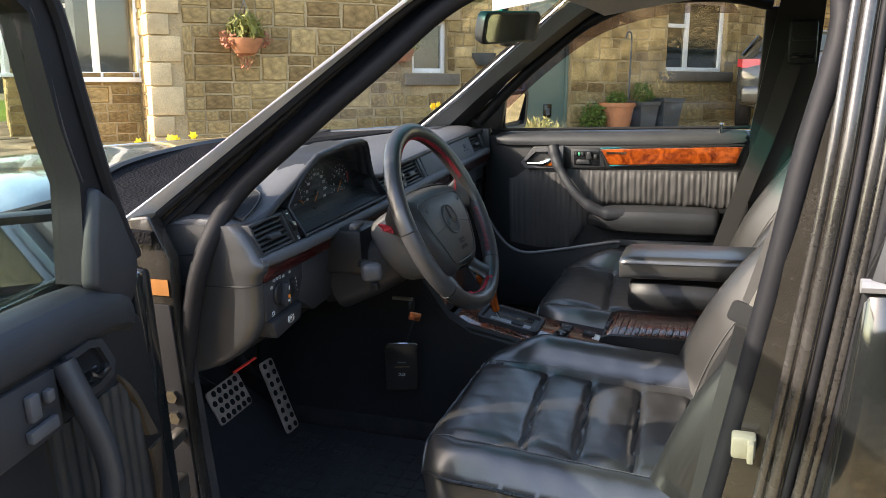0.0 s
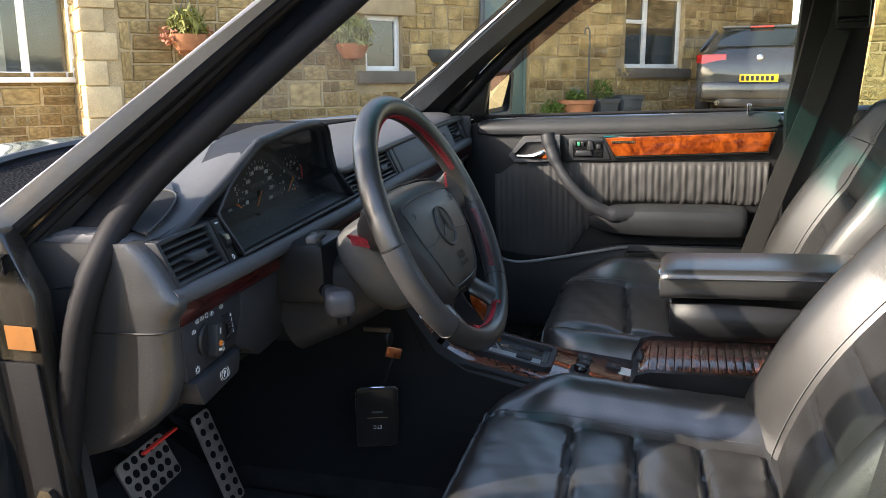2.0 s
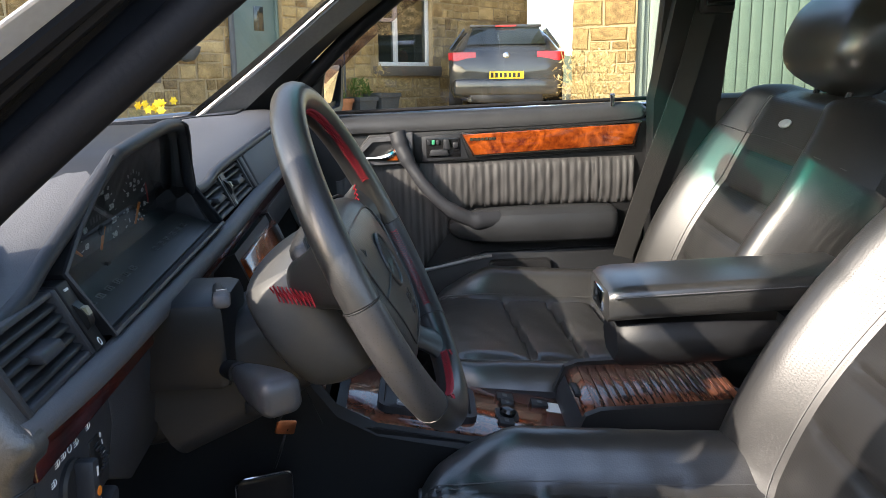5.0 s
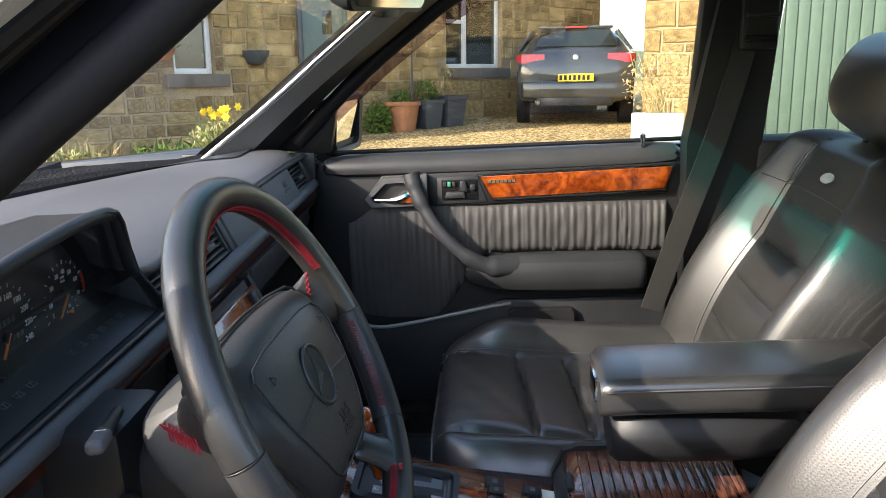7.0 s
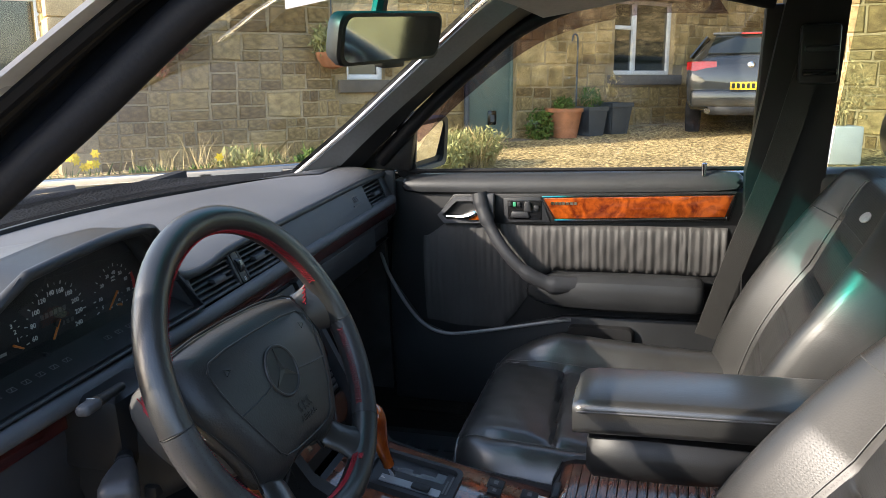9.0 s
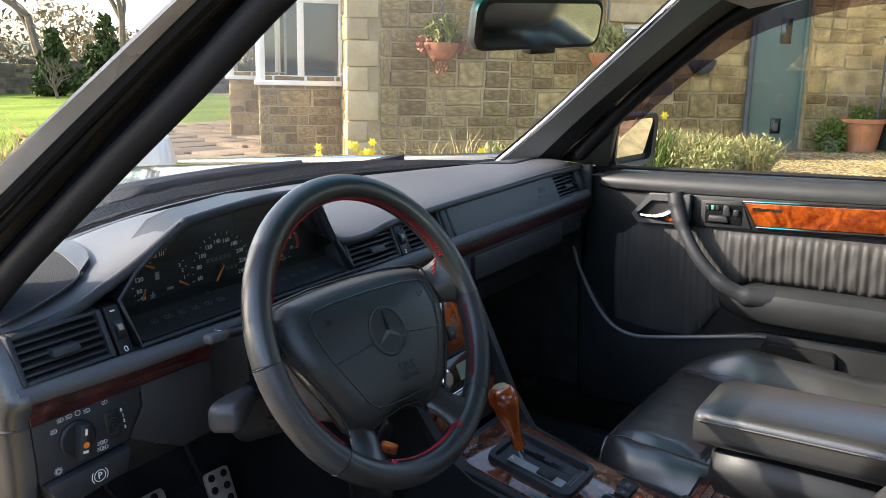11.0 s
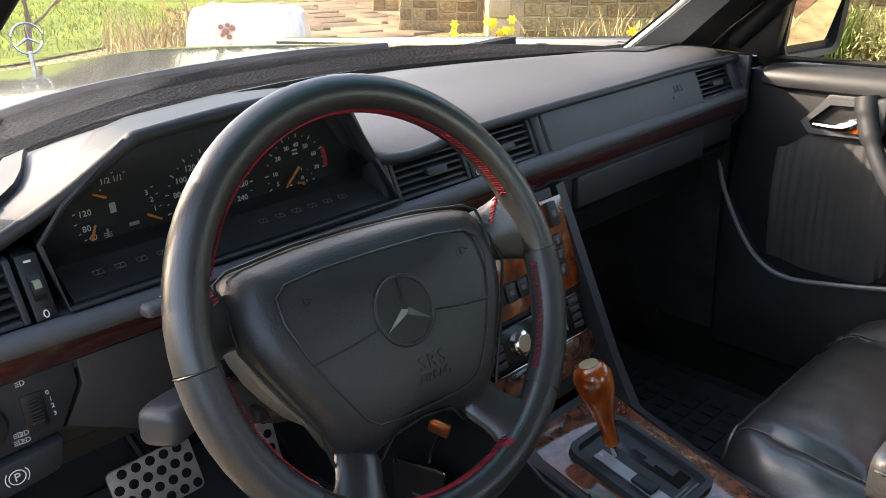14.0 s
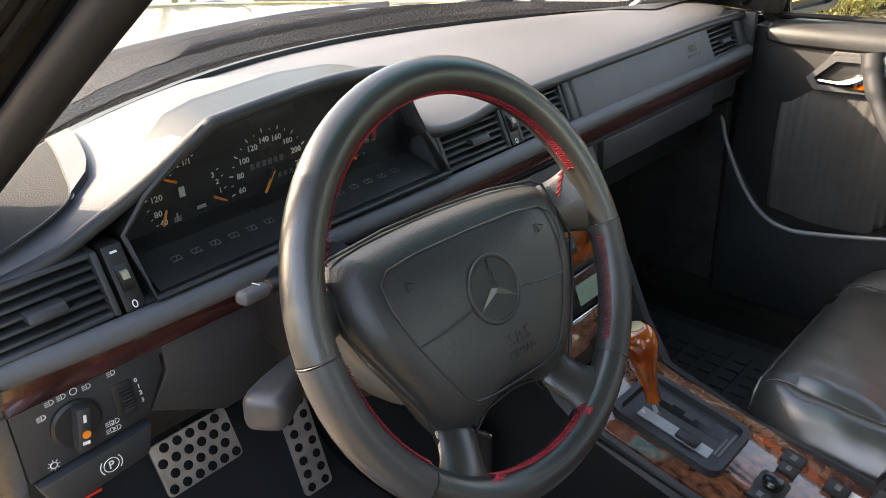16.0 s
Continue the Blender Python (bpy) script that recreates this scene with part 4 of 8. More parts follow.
SP = (-0.388, 0.953)
ang = [238 - (238 + 45) * k / 12 for k in range(13)]
dial(*SP, 0.046, [(str(20 + 20 * k), ang[k]) for k in range(13)], [238 - (238 + 45) * k / 24 for k in range(25)])
needle(*SP, 236, -0.004, 0.037)
part("hub", lathe([(0.006, 0), (0.006, 0.004), (0, 0.004)], CLUS @ Matrix.Translation(cp(*SP))), BLACK, cl)
TA = (-0.283, 0.955)
tmarks = [("5", 205), ("10", 180), ("20", 143), ("30", 112), ("40", 85), ("50", 58), ("60", 27), ("70", -8)]
dial(*TA, 0.036, tmarks, [205, 192, 180, 161, 143, 127, 112, 98, 85, 71, 58, 42, 27, 10, -8], 2, 0.007)
needle(*TA, 226, -0.004, 0.024)
part("red_zone", loft([[CLUS @ (cp(*TA) + Vector((math.cos(radians(a)) * r, math.sin(radians(a)) * r, 0.0004))) for r in (0.037, 0.0425)] for a in range(-8, 28, 5)], ring_closed=False), RED_MARK, cl)
dial(-0.276, 0.938, 0.014, [("12", 90), ("3", 0), ("6", -90), ("9", 180)], list(range(0, 360, 30)), 3, 0.005, 0.0025, "clock_dial")
needle(-0.276, 0.938, -100, 0, 0.010, "clock_hand")
needle(-0.276, 0.938, 170, 0, 0.008, "clock_hand")
bm = bmesh.new()
for tx, x, z, s in (("120", -0.516, 0.967, 0.0085), ("80", -0.517, 0.952, 0.0085), ("40", -0.513, 0.942, 0.008), ("1/2", -0.492, 0.993, 0.008), ("1/1", -0.480, 0.993, 0.008), ("3", -0.455, 0.972, 0.0075), ("2", -0.451, 0.964, 0.0075), ("1", -0.449, 0.954, 0.0075), ("km/h", -0.376, 0.932, 0.006), ("x100", -0.283, 0.977, 0.0035), ("1/min", -0.283, 0.973, 0.0035)):
    words(tx, s, CLUS @ Matrix.Translation(cp(x, z) + Vector((0, 0, 0.0003))), bm)
for x, z in ((-0.527, 0.968), (-0.527, 0.958), (-0.525, 0.948), (-0.521, 0.941), (-0.499, 0.985), (-0.4855, 0.999), (-0.474, 0.997), (-0.450, 0.976), (-0.446, 0.968), (-0.4445, 0.955)):
    c = cp(x, z)
    tube([CLUS @ c, CLUS @ (c + Vector((0.0025, 0.0008, 0)))], 0.0005, 4, bm)
part("gauge_numbers", bm, WHITE_MARK, cl)
bm = box((-0.0045, -0.005, 0), (0.0015, 0.005, 0.0004), 0, m=CLUS @ Matrix.Translation(cp(-0.488, 0.966)))
box((-0.001, -0.004, 0), (0.001, 0.004, 0.0004), 0, bm, m=CLUS @ Matrix.Translation(cp(-0.4985, 0.943)))
for k in range(3):
    box((-0.004, -0.0045 + 0.002 * k, 0), (0.004, -0.0037 + 0.002 * k, 0.0004), 0, bm, m=CLUS @ Matrix.Translation(cp(-0.4985, 0.943)))
box((-0.005, -0.0018, 0), (0.005, 0.0018, 0.0004), 0, bm, m=CLUS @ Matrix.Translation(cp(-0.472, 0.945)))
part("gauge_symbols", bm, mat("pale_symbol_print", (0.35, 0.35, 0.34), 0.5), cl)
needle(-0.513, 0.946, 68, -0.006, 0.009)
needle(-0.500, 0.981, 152, -0.006, 0.007)
needle(-0.452, 0.947, -32, -0.008, 0.008)
# counters: plain bars for the drums
bm = bmesh.new()
for k in range(6):
    box((-0.412 + 0.37 + 0.0072 * k, -0.003, 0), (-0.412 + 0.37 + 0.0072 * k + 0.0048, 0.003, 0.0005), 0, bm, m=CLUS @ Matrix.Translation((0, 0.0115, 0)))
part("mileage_counter", bm, DIM_MARK, cl)
bm = bmesh.new()
for k in range(4):
    box((-0.388 + 0.37 + 0.0075 * k, -0.0025, 0), (-0.388 + 0.37 + 0.0075 * k + 0.0045, 0.0025, 0.0005), 0, bm, m=CLUS @ Matrix.Translation((0, -0.0065, 0)))
part("trip_counter", bm, DIM_MARK, cl)
for k in range(12):
    bm = bmesh.new()
    x = -0.528 + 0.0205 * k + (0.05 if k > 5 else 0)
    m = plane((x + 0.013, 0.2335, 0.9105), (1, 0, 0), (0, 0.94, 0.34))
    tube([m @ Vector(p) for p in ((-0.0045, -0.003, 0), (0.0045, -0.003, 0), (0.0045, 0.003, 0), (-0.0045, 0.003, 0))], 0.0004, 4, bm, loop=True)
    tube([m @ Vector((-0.002, -0.003, 0)), m @ Vector((0.002, 0.003, 0))], 0.0004, 4, bm)
    part("warning_symbol", bm, DIM_MARK, cl)
part("warning_panel", prism([(-0.548, 0.208, 0.900), (-0.192, 0.212, 0.900), (-0.196, 0.274, 0.924), (-0.544, 0.274, 0.924)], (0, 0, -0.004)), BLACK, cl, "sloping black warning light panel")
part("cluster_knob", lathe([(0.005, 0), (0.005, 0.022), (0, 0.022)], CLUS @ Matrix.Translation(cp(-0.431, 0.928)), 12), BLACK, cl)
part("cluster_knob", lathe([(0.004, 0), (0.004, 0.012), (0, 0.012)], CLUS @ Matrix.Translation(cp(-0.327, 0.912)), 12), BLACK, cl)
part("cover_glass", prism([(x + 0.357, z - 0.942, 0.024) for x, z in [(p[0] * 0.975 - 0.0093, p[1] * 0.985 + 0.0142) for p in CL]], (0, 0, 0.0004), m=CLUS @ Matrix.Rotation(radians(11), 4, "X")), CLEAR, cl)

# ---- steering wheel, column, stalks, key ----
GRIP = perforate(mat("perforated_grip_leather", (0.036, 0.036, 0.038), 0.36, var=0.2, scale=14), 300.0, 0.2)
sw = thing("steering_wheel", "black leather four-spoke steering wheel with red stitching", "steering wheel", (-0.355, 0, 0.9))
WM = Matrix.Translation((-0.358, 0.002, 0.899)) @ Matrix.Rotation(radians(90 - 24.7), 4, "X") @ Matrix.Rotation(radians(-3), 4, "Z")
RW = 0.1785


def rim_arc(a0, a1, r, n=None, bulge=0.0):
    n = n or max(6, int(abs(a1 - a0) / 5))
    return [(RW * math.cos(radians(a0 + (a1 - a0) * k / n)), RW * math.sin(radians(a0 + (a1 - a0) * k / n)), 0) for k in range(n + 1)]


for a0, a1, mt, rr, lb in ((0, 180, WHEEL_LEATHER, 0.0165, "smooth black leather rim"), (180.4, 224, GRIP, 0.0168, "perforated leather grip"), (224.4, 315.6, WHEEL_LEATHER, 0.0165, ""), (316, 359.6, GRIP, 0.0168, "perforated leather grip")):
    part("rim", tube(rim_arc(a0, a1, rr), rr, 16, m=WM), mt, sw, lb)
for a in (-0.2, 180.2, 224.2, 315.8):
    c = Vector((RW * math.cos(radians(a)), RW * math.sin(radians(a)), 0))
    u = c.normalized()
    part("seam", tube([c + (u * math.cos(t) + Vector((0, 0, 1)) * math.sin(t)) * 0.0168 for t in [2 * math.pi * k / 20 for k in range(20)]], 0.0006, 4, loop=True, m=WM), BLACK, sw)


def spoke(pts_a, pts_b, thick):
    """A padded spoke between two edge lines, from pad to rim."""
    rings = []
    for (a, b), t in zip(zip(pts_a, pts_b), thick):
        a, b = Vector(a), Vector(b)
        m = (a + b) / 2
        rings.append([a, a * 0.7 + b * 0.3 + Vector((0, 0, t)), a * 0.3 + b * 0.7 + Vector((0, 0, t)), b, a * 0.3 + b * 0.7 - Vector((0, 0, t)), a * 0.7 + b * 0.3 - Vector((0, 0, t))])
    return loft(rings, m=WM)


for s in (-1, 1):
    part("upper_spoke", spoke([(s * 0.100, 0.056, -0.050), (s * 0.134, 0.057, -0.044), (s * 0.155, 0.064, -0.018), (s * 0.166, 0.084, 0.0)], [(s * 0.100, -0.006, -0.050), (s * 0.136, -0.003, -0.044), (s * 0.160, -0.008, -0.016), (s * 0.180, -0.026, 0.0)], [0.020, 0.020, 0.015, 0.012]), WHEEL_LEATHER, sw, "leather wrapped spoke", 2)
    part("lower_spoke", spoke([(s * 0.090, -0.088, -0.024), (s * 0.094, -0.108, -0.018), (s * 0.108, -0.126, -0.006), (s * 0.134, -0.124, 0.0)], [(s * 0.040, -0.112, -0.024), (s * 0.045, -0.128, -0.018), (s * 0.058, -0.146, -0.006), (s * 0.052, -0.172, 0.0)], [0.010, 0.011, 0.011, 0.012]), WHEEL_LEATHER, sw, "leather wrapped spoke", 2)
HALF = [(0.0, 0.069), (0.066, 0.0675), (0.124, 0.061), (0.137, 0.054), (0.139, 0.0), (0.119, -0.040), (0.098, -0.078), (0.090, -0.108), (0.046, -0.122), (0.032, -0.106), (0.0, -0.102)]
PAD = [(-x, y) for x, y in HALF[-2:0:-1]]
PAD = HALF + PAD


def padz(x, y):
    return 0.008 - 0.026 * max(0, (y - 0.005) / 0.065) ** 2 - 0.008 * abs(x / 0.135) ** 3 - 0.012 * max(0, (-y - 0.05) / 0.06) ** 2


rings = []
for k, (sc, dz) in enumerate(((1.0, -0.042), (1.005, -0.022), (0.975, -0.011), (0.93, -0.006), (0.87, -0.001), (0.80, 0.0), (0.6, 0.0), (0.35, 0.0), (0.12, 0.0))):
    rings.append([(x * sc, y * sc, padz(x * sc, y * sc) + dz) for x, y in PAD])
PAD_SKIN = mat("grained_black_pad_vinyl", (0.024, 0.024, 0.025), 0.40, var=0.2, scale=12, bump=0.25, bscale=420, spec=0.5)
part("airbag_pad", loft(rings, m=WM), PAD_SKIN, sw, "grained black airbag pad", 1)
part("pad_edge", tube([Vector((x * 1.006, y * 1.006, padz(x, y) - 0.012)) for x, y in PAD], 0.0016, 6, loop=True, m=WM), BLACK, sw)
INN = [(0.0, 0.044), (0.060, 0.043), (0.094, 0.039), (0.105, 0.031), (0.106, 0.012), (0.096, -0.020), (0.079, -0.054), (0.062, -0.082), (0.051, -0.090), (0.030, -0.093), (0.0, -0.0935)]
inner = [Vector(p) for p in INN] + [Vector((-x, y)) for x, y in INN[-2:0:-1]]
bm = tube([(x, y, padz(x, y) - 0.0002) for x, y in inner], 0.0011, 6, loop=True, m=WM)
for s in (-1, 1):
    tube([(s * 0.030, -0.018, padz(0.03, -0.018) + 0.0004), (s * 0.062, -0.023, padz(0.062, -0.023) + 0.0004), (s * 0.0945, -0.026, padz(0.0945, -0.026) + 0.0002)], 0.0011, 5, bm, m=WM)
    tube([(s * 0.082 + 0.004, 0.022, padz(0.08, 0.022) + 0.0004), (s * 0.082 - 0.004, 0.026, padz(0.08, 0.026) + 0.0004), (s * 0.082 - 0.004, 0.018, padz(0.08, 0.02) + 0.0004)], 0.0006, 4, bm, loop=True, m=WM)
part("panel_seam", bm, PAD_SKIN, sw)
words_m = WM @ Matrix.Translation((0.012, -0.058, padz(0.012, -0.058) + 0.0001)) @ Matrix.Rotation(radians(3), 4, "X")
bm = words("SRS", 0.017, words_m, spacing=1.2)
words("AIRBAG", 0.010, words_m @ Matrix.Translation((0, -0.0125, 0)), bm)
part("raised_lettering", bm, PAD_SKIN, sw)
bm = bmesh.new()
for k in range(3):
    a = radians(90 + 120 * k)
    d, e = Vector((math.cos(a), math.sin(a), 0)), Vector((-math.sin(a), math.cos(a), 0))
    c = Vector((0, -0.010, 0.0095))
    prism([c + e * 0.0035 + Vector((0, 0, -0.001)), c + d * 0.0275, c - e * 0.0035 + Vector((0, 0, -0.001)), c + Vector((0, 0, 0.003))], (0, 0, -0.0015), 0, bm, m=WM)
part("badge", bm, mat("dull_dark_chrome", (0.12, 0.115, 0.11), 0.32, 1.0), sw, "dull chrome badge with three rays")
part("badge_ring", tube([(0.029 * math.cos(a), -0.010 + 0.029 * math.sin(a), 0.0085) for a in [2 * math.pi * k / 40 for k in range(40)]], 0.0020, 8, loop=True, m=WM), PAD_SKIN, sw, "raised black ring")
part("badge_disc", lathe([(0.0285, 0.006), (0.0285, 0.0085), (0, 0.0085)], WM @ Matrix.Translation((0, -0.010, 0))), BLACK, sw)


def stitches(a0, a1, name="stitching"):
    n = int(abs(a1 - a0) * 0.95)
    pts = []
    for k in range(n + 1):
        a = radians(a0 + (a1 - a0) * k / n)
        ph = 0.26 if k % 2 else -0.26
        r = RW - 0.0173 * math.cos(ph)
        pts.append((r * math.cos(a), r * math.sin(a), 0.0173 * math.sin(ph) + 0.004))
    part(name, tube(pts, 0.0006, 4, m=WM), RED_THREAD, sw, "red cross stitching")
    part(name, tube([(x, y, -z + 0.008) for x, y, z in pts], 0.0006, 4, m=WM), RED_THREAD, sw, "red cross stitching")


for a0, a1 in ((22, 158), (-40, -4), (184, 222), (246, 294)):
    stitches(a0, a1)
for s in (-1, 1):       # laced ends at the spokes, front and back
    bm = bmesh.new()
    for k in range(9):
        f = k / 8
        p = Vector((s * (0.158 - 0.012 * f), 0.062 - 0.022 * f, -0.012 - 0.004 * f))
        tube([p + Vector((-0.005, -0.002, 0.002 * (-1) ** k)), p + Vector((0.005, 0.002, -0.002 * (-1) ** k))], 0.0009, 4, bm, m=WM)
    for k in range(18):
        f = k / 17
        p = Vector((s * (0.121 + 0.031 * f), 0.031 - 0.013 * f, -0.078 + 0.036 * f))
        tube([p + Vector((0.003 * (-1) ** k, -0.008, 0.0005)), p + Vector((-0.003 * (-1) ** k, 0.007, 0.0005))], 0.0008, 4, bm, m=WM)
    for k in range(7):
        a = radians(200 + 20 * k)
        p = Vector((s * 0.064, -0.149, 0.010))
        tube([p, p + Vector((0.009 * math.cos(a), 0.006 * math.sin(a), 0.002))], 0.0007, 4, bm, m=WM)
    tagged(part("stitching", bm, RED_THREAD, sw, "red lacing at the spoke"), "red lacing at the spoke", kind="stuff")
HUB = [(0.0, 0.060), (0.07, 0.058), (0.118, 0.050), (0.128, 0.030), (0.126, -0.008), (0.104, -0.050), (0.078, -0.084), (0.035, -0.094), (0.0, -0.095)]
HUB = HUB + [(-x, y) for x, y in HUB[-2:0:-1]]
part("hub_cover", loft([[(x * k, y * k - 0.004, d) for x, y in HUB] for d, k in ((-0.030, 0.98), (-0.060, 1.0), (-0.085, 0.99), (-0.105, 0.93), (-0.118, 0.80))], m=WM), mat("grey_hub_plastic", (0.085, 0.083, 0.080), 0.42, var=0.12, bump=0.15, bscale=900), sw, "grey plastic hub cover", 1)

col = thing("steering_column", "black plastic steering column cover with stalks", "steering column", (-0.36, 0.15, 0.8))
rings = []
for k, (d, w, h) in enumerate(((0.112, 0.066, 0.062), (0.14, 0.070, 0.066), (0.18, 0.074, 0.070), (0.26, 0.076, 0.070))):
    rings.append([WM @ Vector((x, y - 0.034, -d)) for x, y in rrect(2 * w, 1.6 * h, 0.03, 5)])
part("shroud", loft(rings), mat("grey_column_plastic", (0.016, 0.016, 0.017), 0.5, var=0.1, bump=0.2, bscale=900), col, "dark grey column cover")
part("switch_block", box((-0.455, 0.140, 0.795), (-0.36, 0.24, 0.885), 0.012), BLACK, col)
part("lower_cover", prism([(-0.425, 0.165, 0.80), (-0.425, 0.26, 0.80), (-0.425, 0.26, 0.715), (-0.425, 0.215, 0.72)], (0.20, 0, 0), 0.03, seg=4), BLACK, col)
s1 = part("cruise_stalk", tube([(-0.43, 0.150, 0.893), (-0.475, 0.138, 0.900), (-0.49, 0.133, 0.903)], [0.005, 0.006, 0.007], 10), BLACK, col, "short cruise control stalk")
part("grip", box((-0.016, -0.0075, -0.006), (0.016, 0.0075, 0.006), 0.0048, seg=3, m=plane((-0.507, 0.127, 0.907), (-1, -0.25, 0.15), (0.25, -1, 0))), DASH, s1)
part("mark", box((0.001, -0.0045, 0.007), (0.0, 0.004, 0.0074), m=plane((-0.503, 0.127, 0.907), (-1, -0.25, 0.15), (0.25, -1, 0))), WHITE_MARK, s1)
s2 = part("indicator_stalk", tube(curve_pts([(-0.415, 0.170, 0.818), (-0.435, 0.155, 0.815), (-0.470, 0.128, 0.822)], 4), [0.010, 0.010, 0.0095, 0.009, 0.009, 0.009, 0.009, 0.010, 0.011], 12), BLACK, col, "thick indicator and wiper stalk")
rings = []
m = plane((-0.470, 0.126, 0.821), (-0.545, 0.83, 0), (0.1, 0.07, 1))
for d, w, h in ((0, 0.009, 0.009), (0.008, 0.0105, 0.0105), (0.03, 0.0145, 0.013), (0.060, 0.0180, 0.0160), (0.080, 0.0190, 0.0170), (0.090, 0.0180, 0.0162), (0.095, 0.0150, 0.0135), (0.097, 0.009, 0.008)):
    rings.append([m @ Vector((x, y, -d)) for x, y in rrect(2 * w, 2 * h, min(w, h) * 0.6, 5)])
part("grip", loft(rings), mat("worn_grey_stalk_plastic", (0.045, 0.045, 0.048), 0.4, var=0.15, scale=20, bump=0.2, bscale=700), s2, "grey plastic stalk grip", sharp=60)
part("adjuster_switch", box((-0.44, 0.118, 0.762), (-0.385, 0.135, 0.776), 0.003), BLACK, col)
part("ring_fixture", lathe([(0.014, 0), (0.014, 0.006), (0.009, 0.006), (0.009, 0)], plane((-0.20, 0.215, 0.775), (1, 0, 0), (0, 0, 1))), BLACK, col)

key = thing("ignition_key", "ignition key with a copper tag and a hanging black card", "key", (-0.19, 0.16, 0.55))
part("key_bow", prism([(-0.205, 0.150, 0.652), (-0.180, 0.150, 0.658), (-0.172, 0.150, 0.642), (-0.182, 0.150, 0.628), (-0.205, 0.150, 0.632)], (0, 0.008, 0), 0.003), BLACK, key)
part("key_blade", box((-0.192, 0.150, 0.655), (-0.186, 0.20, 0.662)), STEEL, key)
part("tag", box((-0.014, -0.010, -0.003), (0.014, 0.010, 0.003), 0.003, m=plane((-0.192, 0.146, 0.618), (0.45, -0.85, -0.3), (0.1, -0.25, 0.95))), mat("copper_tag", (0.66, 0.20, 0.08), 0.3, 0.8, var=0.25, scale=40), key, "bright copper tag")
part("cord", tube(curve_pts([(-0.192, 0.147, 0.610), (-0.200, 0.155, 0.585), (-0.196, 0.165, 0.560)], 4), 0.002, 6), BLACK, key)
CM = plane((-0.204, 0.180, 0.494), (0.36, -0.93, -0.04), (-0.02, -0.05, 1))
cd = part("card", prism([(x, y, 0) for x, y in rrect(0.074, 0.116, 0.009, 3)], (0, 0, -0.008), 0.002, m=CM), mat("brown_black_card_plastic", (0.022, 0.018, 0.016), 0.2, var=0.1), key, "black plastic card with small white lettering")
part("edge", tube([(x, y, -0.004) for x, y in rrect(0.0745, 0.1165, 0.009, 4)], 0.0016, 5, loop=True, m=CM), CHROME, cd)
part("lettering", words("ETC", 0.009, CM @ Matrix.Translation((0.0, -0.018, 0.0004)) @ Matrix.Rotation(math.pi, 4, "Z")), WHITE_MARK, cd)
bm = box((-0.018, 0.0, 0.0), (0.018, 0.0006, 0.0005), m=CM)
part("mark", bm, mat("brass_line", (0.6, 0.42, 0.16), 0.3, 0.6), cd)
part("mark", box((-0.010, 0.010, 0.0), (0.010, 0.013, 0.0005), m=CM), DIM_MARK, cd)

# ---- pedals ----
PEDAL_STEEL = mat("worn_pedal_steel", (0.50, 0.41, 0.35), 0.48, 0.45, var=0.35, scale=26, bump=0.1, bscale=300)
def pedal(name, label, m, w, h, cols, rows, arm):
    p = thing(name, label, "pedal", tuple(m.translation))
    part("plate", prism([(x, y, 0) for x, y in rrect(w, h, 0.008, 3)], (0, 0, -0.006), 0.0012, m=m), PEDAL_STEEL, p, "drilled brushed steel pedal plate")
    for i in range(rows):
        for j in range(cols - (i % 2 if cols > 2 else 0)):
            x = (j - (cols - 1) / 2 + (0.5 * (i % 2) if cols > 2 else 0)) * w / cols
            y = (i - (rows - 1) / 2) * h / rows
            part("rubber_stud", lathe([(0.0070, -0.001), (0.0070, 0.0016), (0.0056, 0.0022), (0, 0.0022)], m @ Matrix.Translation((x, y, 0)), 12), RUBBER, p)
    part("arm", tube([m @ Vector((0, h * 0.2, -0.008)), m @ Vector((0, h * 0.2 + 0.06, -0.06)), Vector(arm)], 0.008, 8), BLACK, p)


pedal("brake_pedal", "drilled steel brake pedal with black rubber studs", plane((-0.413, 0.512, 0.470), (1, 0.02, 0.0), (0, 0.42, 0.9)), 0.125, 0.080, 6, 4, (-0.40, 0.62, 0.72))
pedal("accelerator_pedal", "long drilled steel accelerator pedal with rubber studs", plane((-0.250, 0.488, 0.405), (1, 0.02, -0.05), (-0.05, 0.35, 0.93)), 0.055, 0.185, 2, 8, (-0.25, 0.66, 0.62))

# ---- centre console ----
console = thing("centre_console", "centre console with glossy burl wood, radio and gear gate", "console", (-0.03, 0, 0.3))
part("console_side", loft([[(-0.148, 0.215, 0.80), (-0.148, 0.60, 0.80), (-0.155, 0.60, 0.30), (-0.155, -0.30, 0.30), (-0.145, -0.30, 0.515), (-0.138, -0.10, 0.540), (-0.134, 0.03, 0.567), (-0.134, 0.085, 0.60)],
                           [(-0.135, 0.205, 0.80), (-0.135, 0.60, 0.80), (-0.135, 0.60, 0.30), (-0.135, -0.30, 0.30), (-0.126, -0.30, 0.532), (-0.124, -0.10, 0.556), (-0.122, 0.03, 0.582), (-0.124, 0.085, 0.615)]]), BLACK, console)
part("console_side", loft([[(0.118, 0.205, 0.845), (0.112, 0.60, 0.80), (0.075, 0.60, 0.30), (0.065, -0.30, 0.30), (0.062, -0.30, 0.518), (0.060, -0.10, 0.545), (0.068, 0.03, 0.575), (0.096, 0.085, 0.62)],
                           [(0.096, 0.20, 0.845), (0.096, 0.60, 0.80), (0.055, 0.60, 0.30), (0.045, -0.30, 0.30), (0.040, -0.30, 0.532), (0.038, -0.10, 0.556), (0.046, 0.03, 0.586), (0.076, 0.085, 0.63)]]), DASH2, console, "black console edge rail")
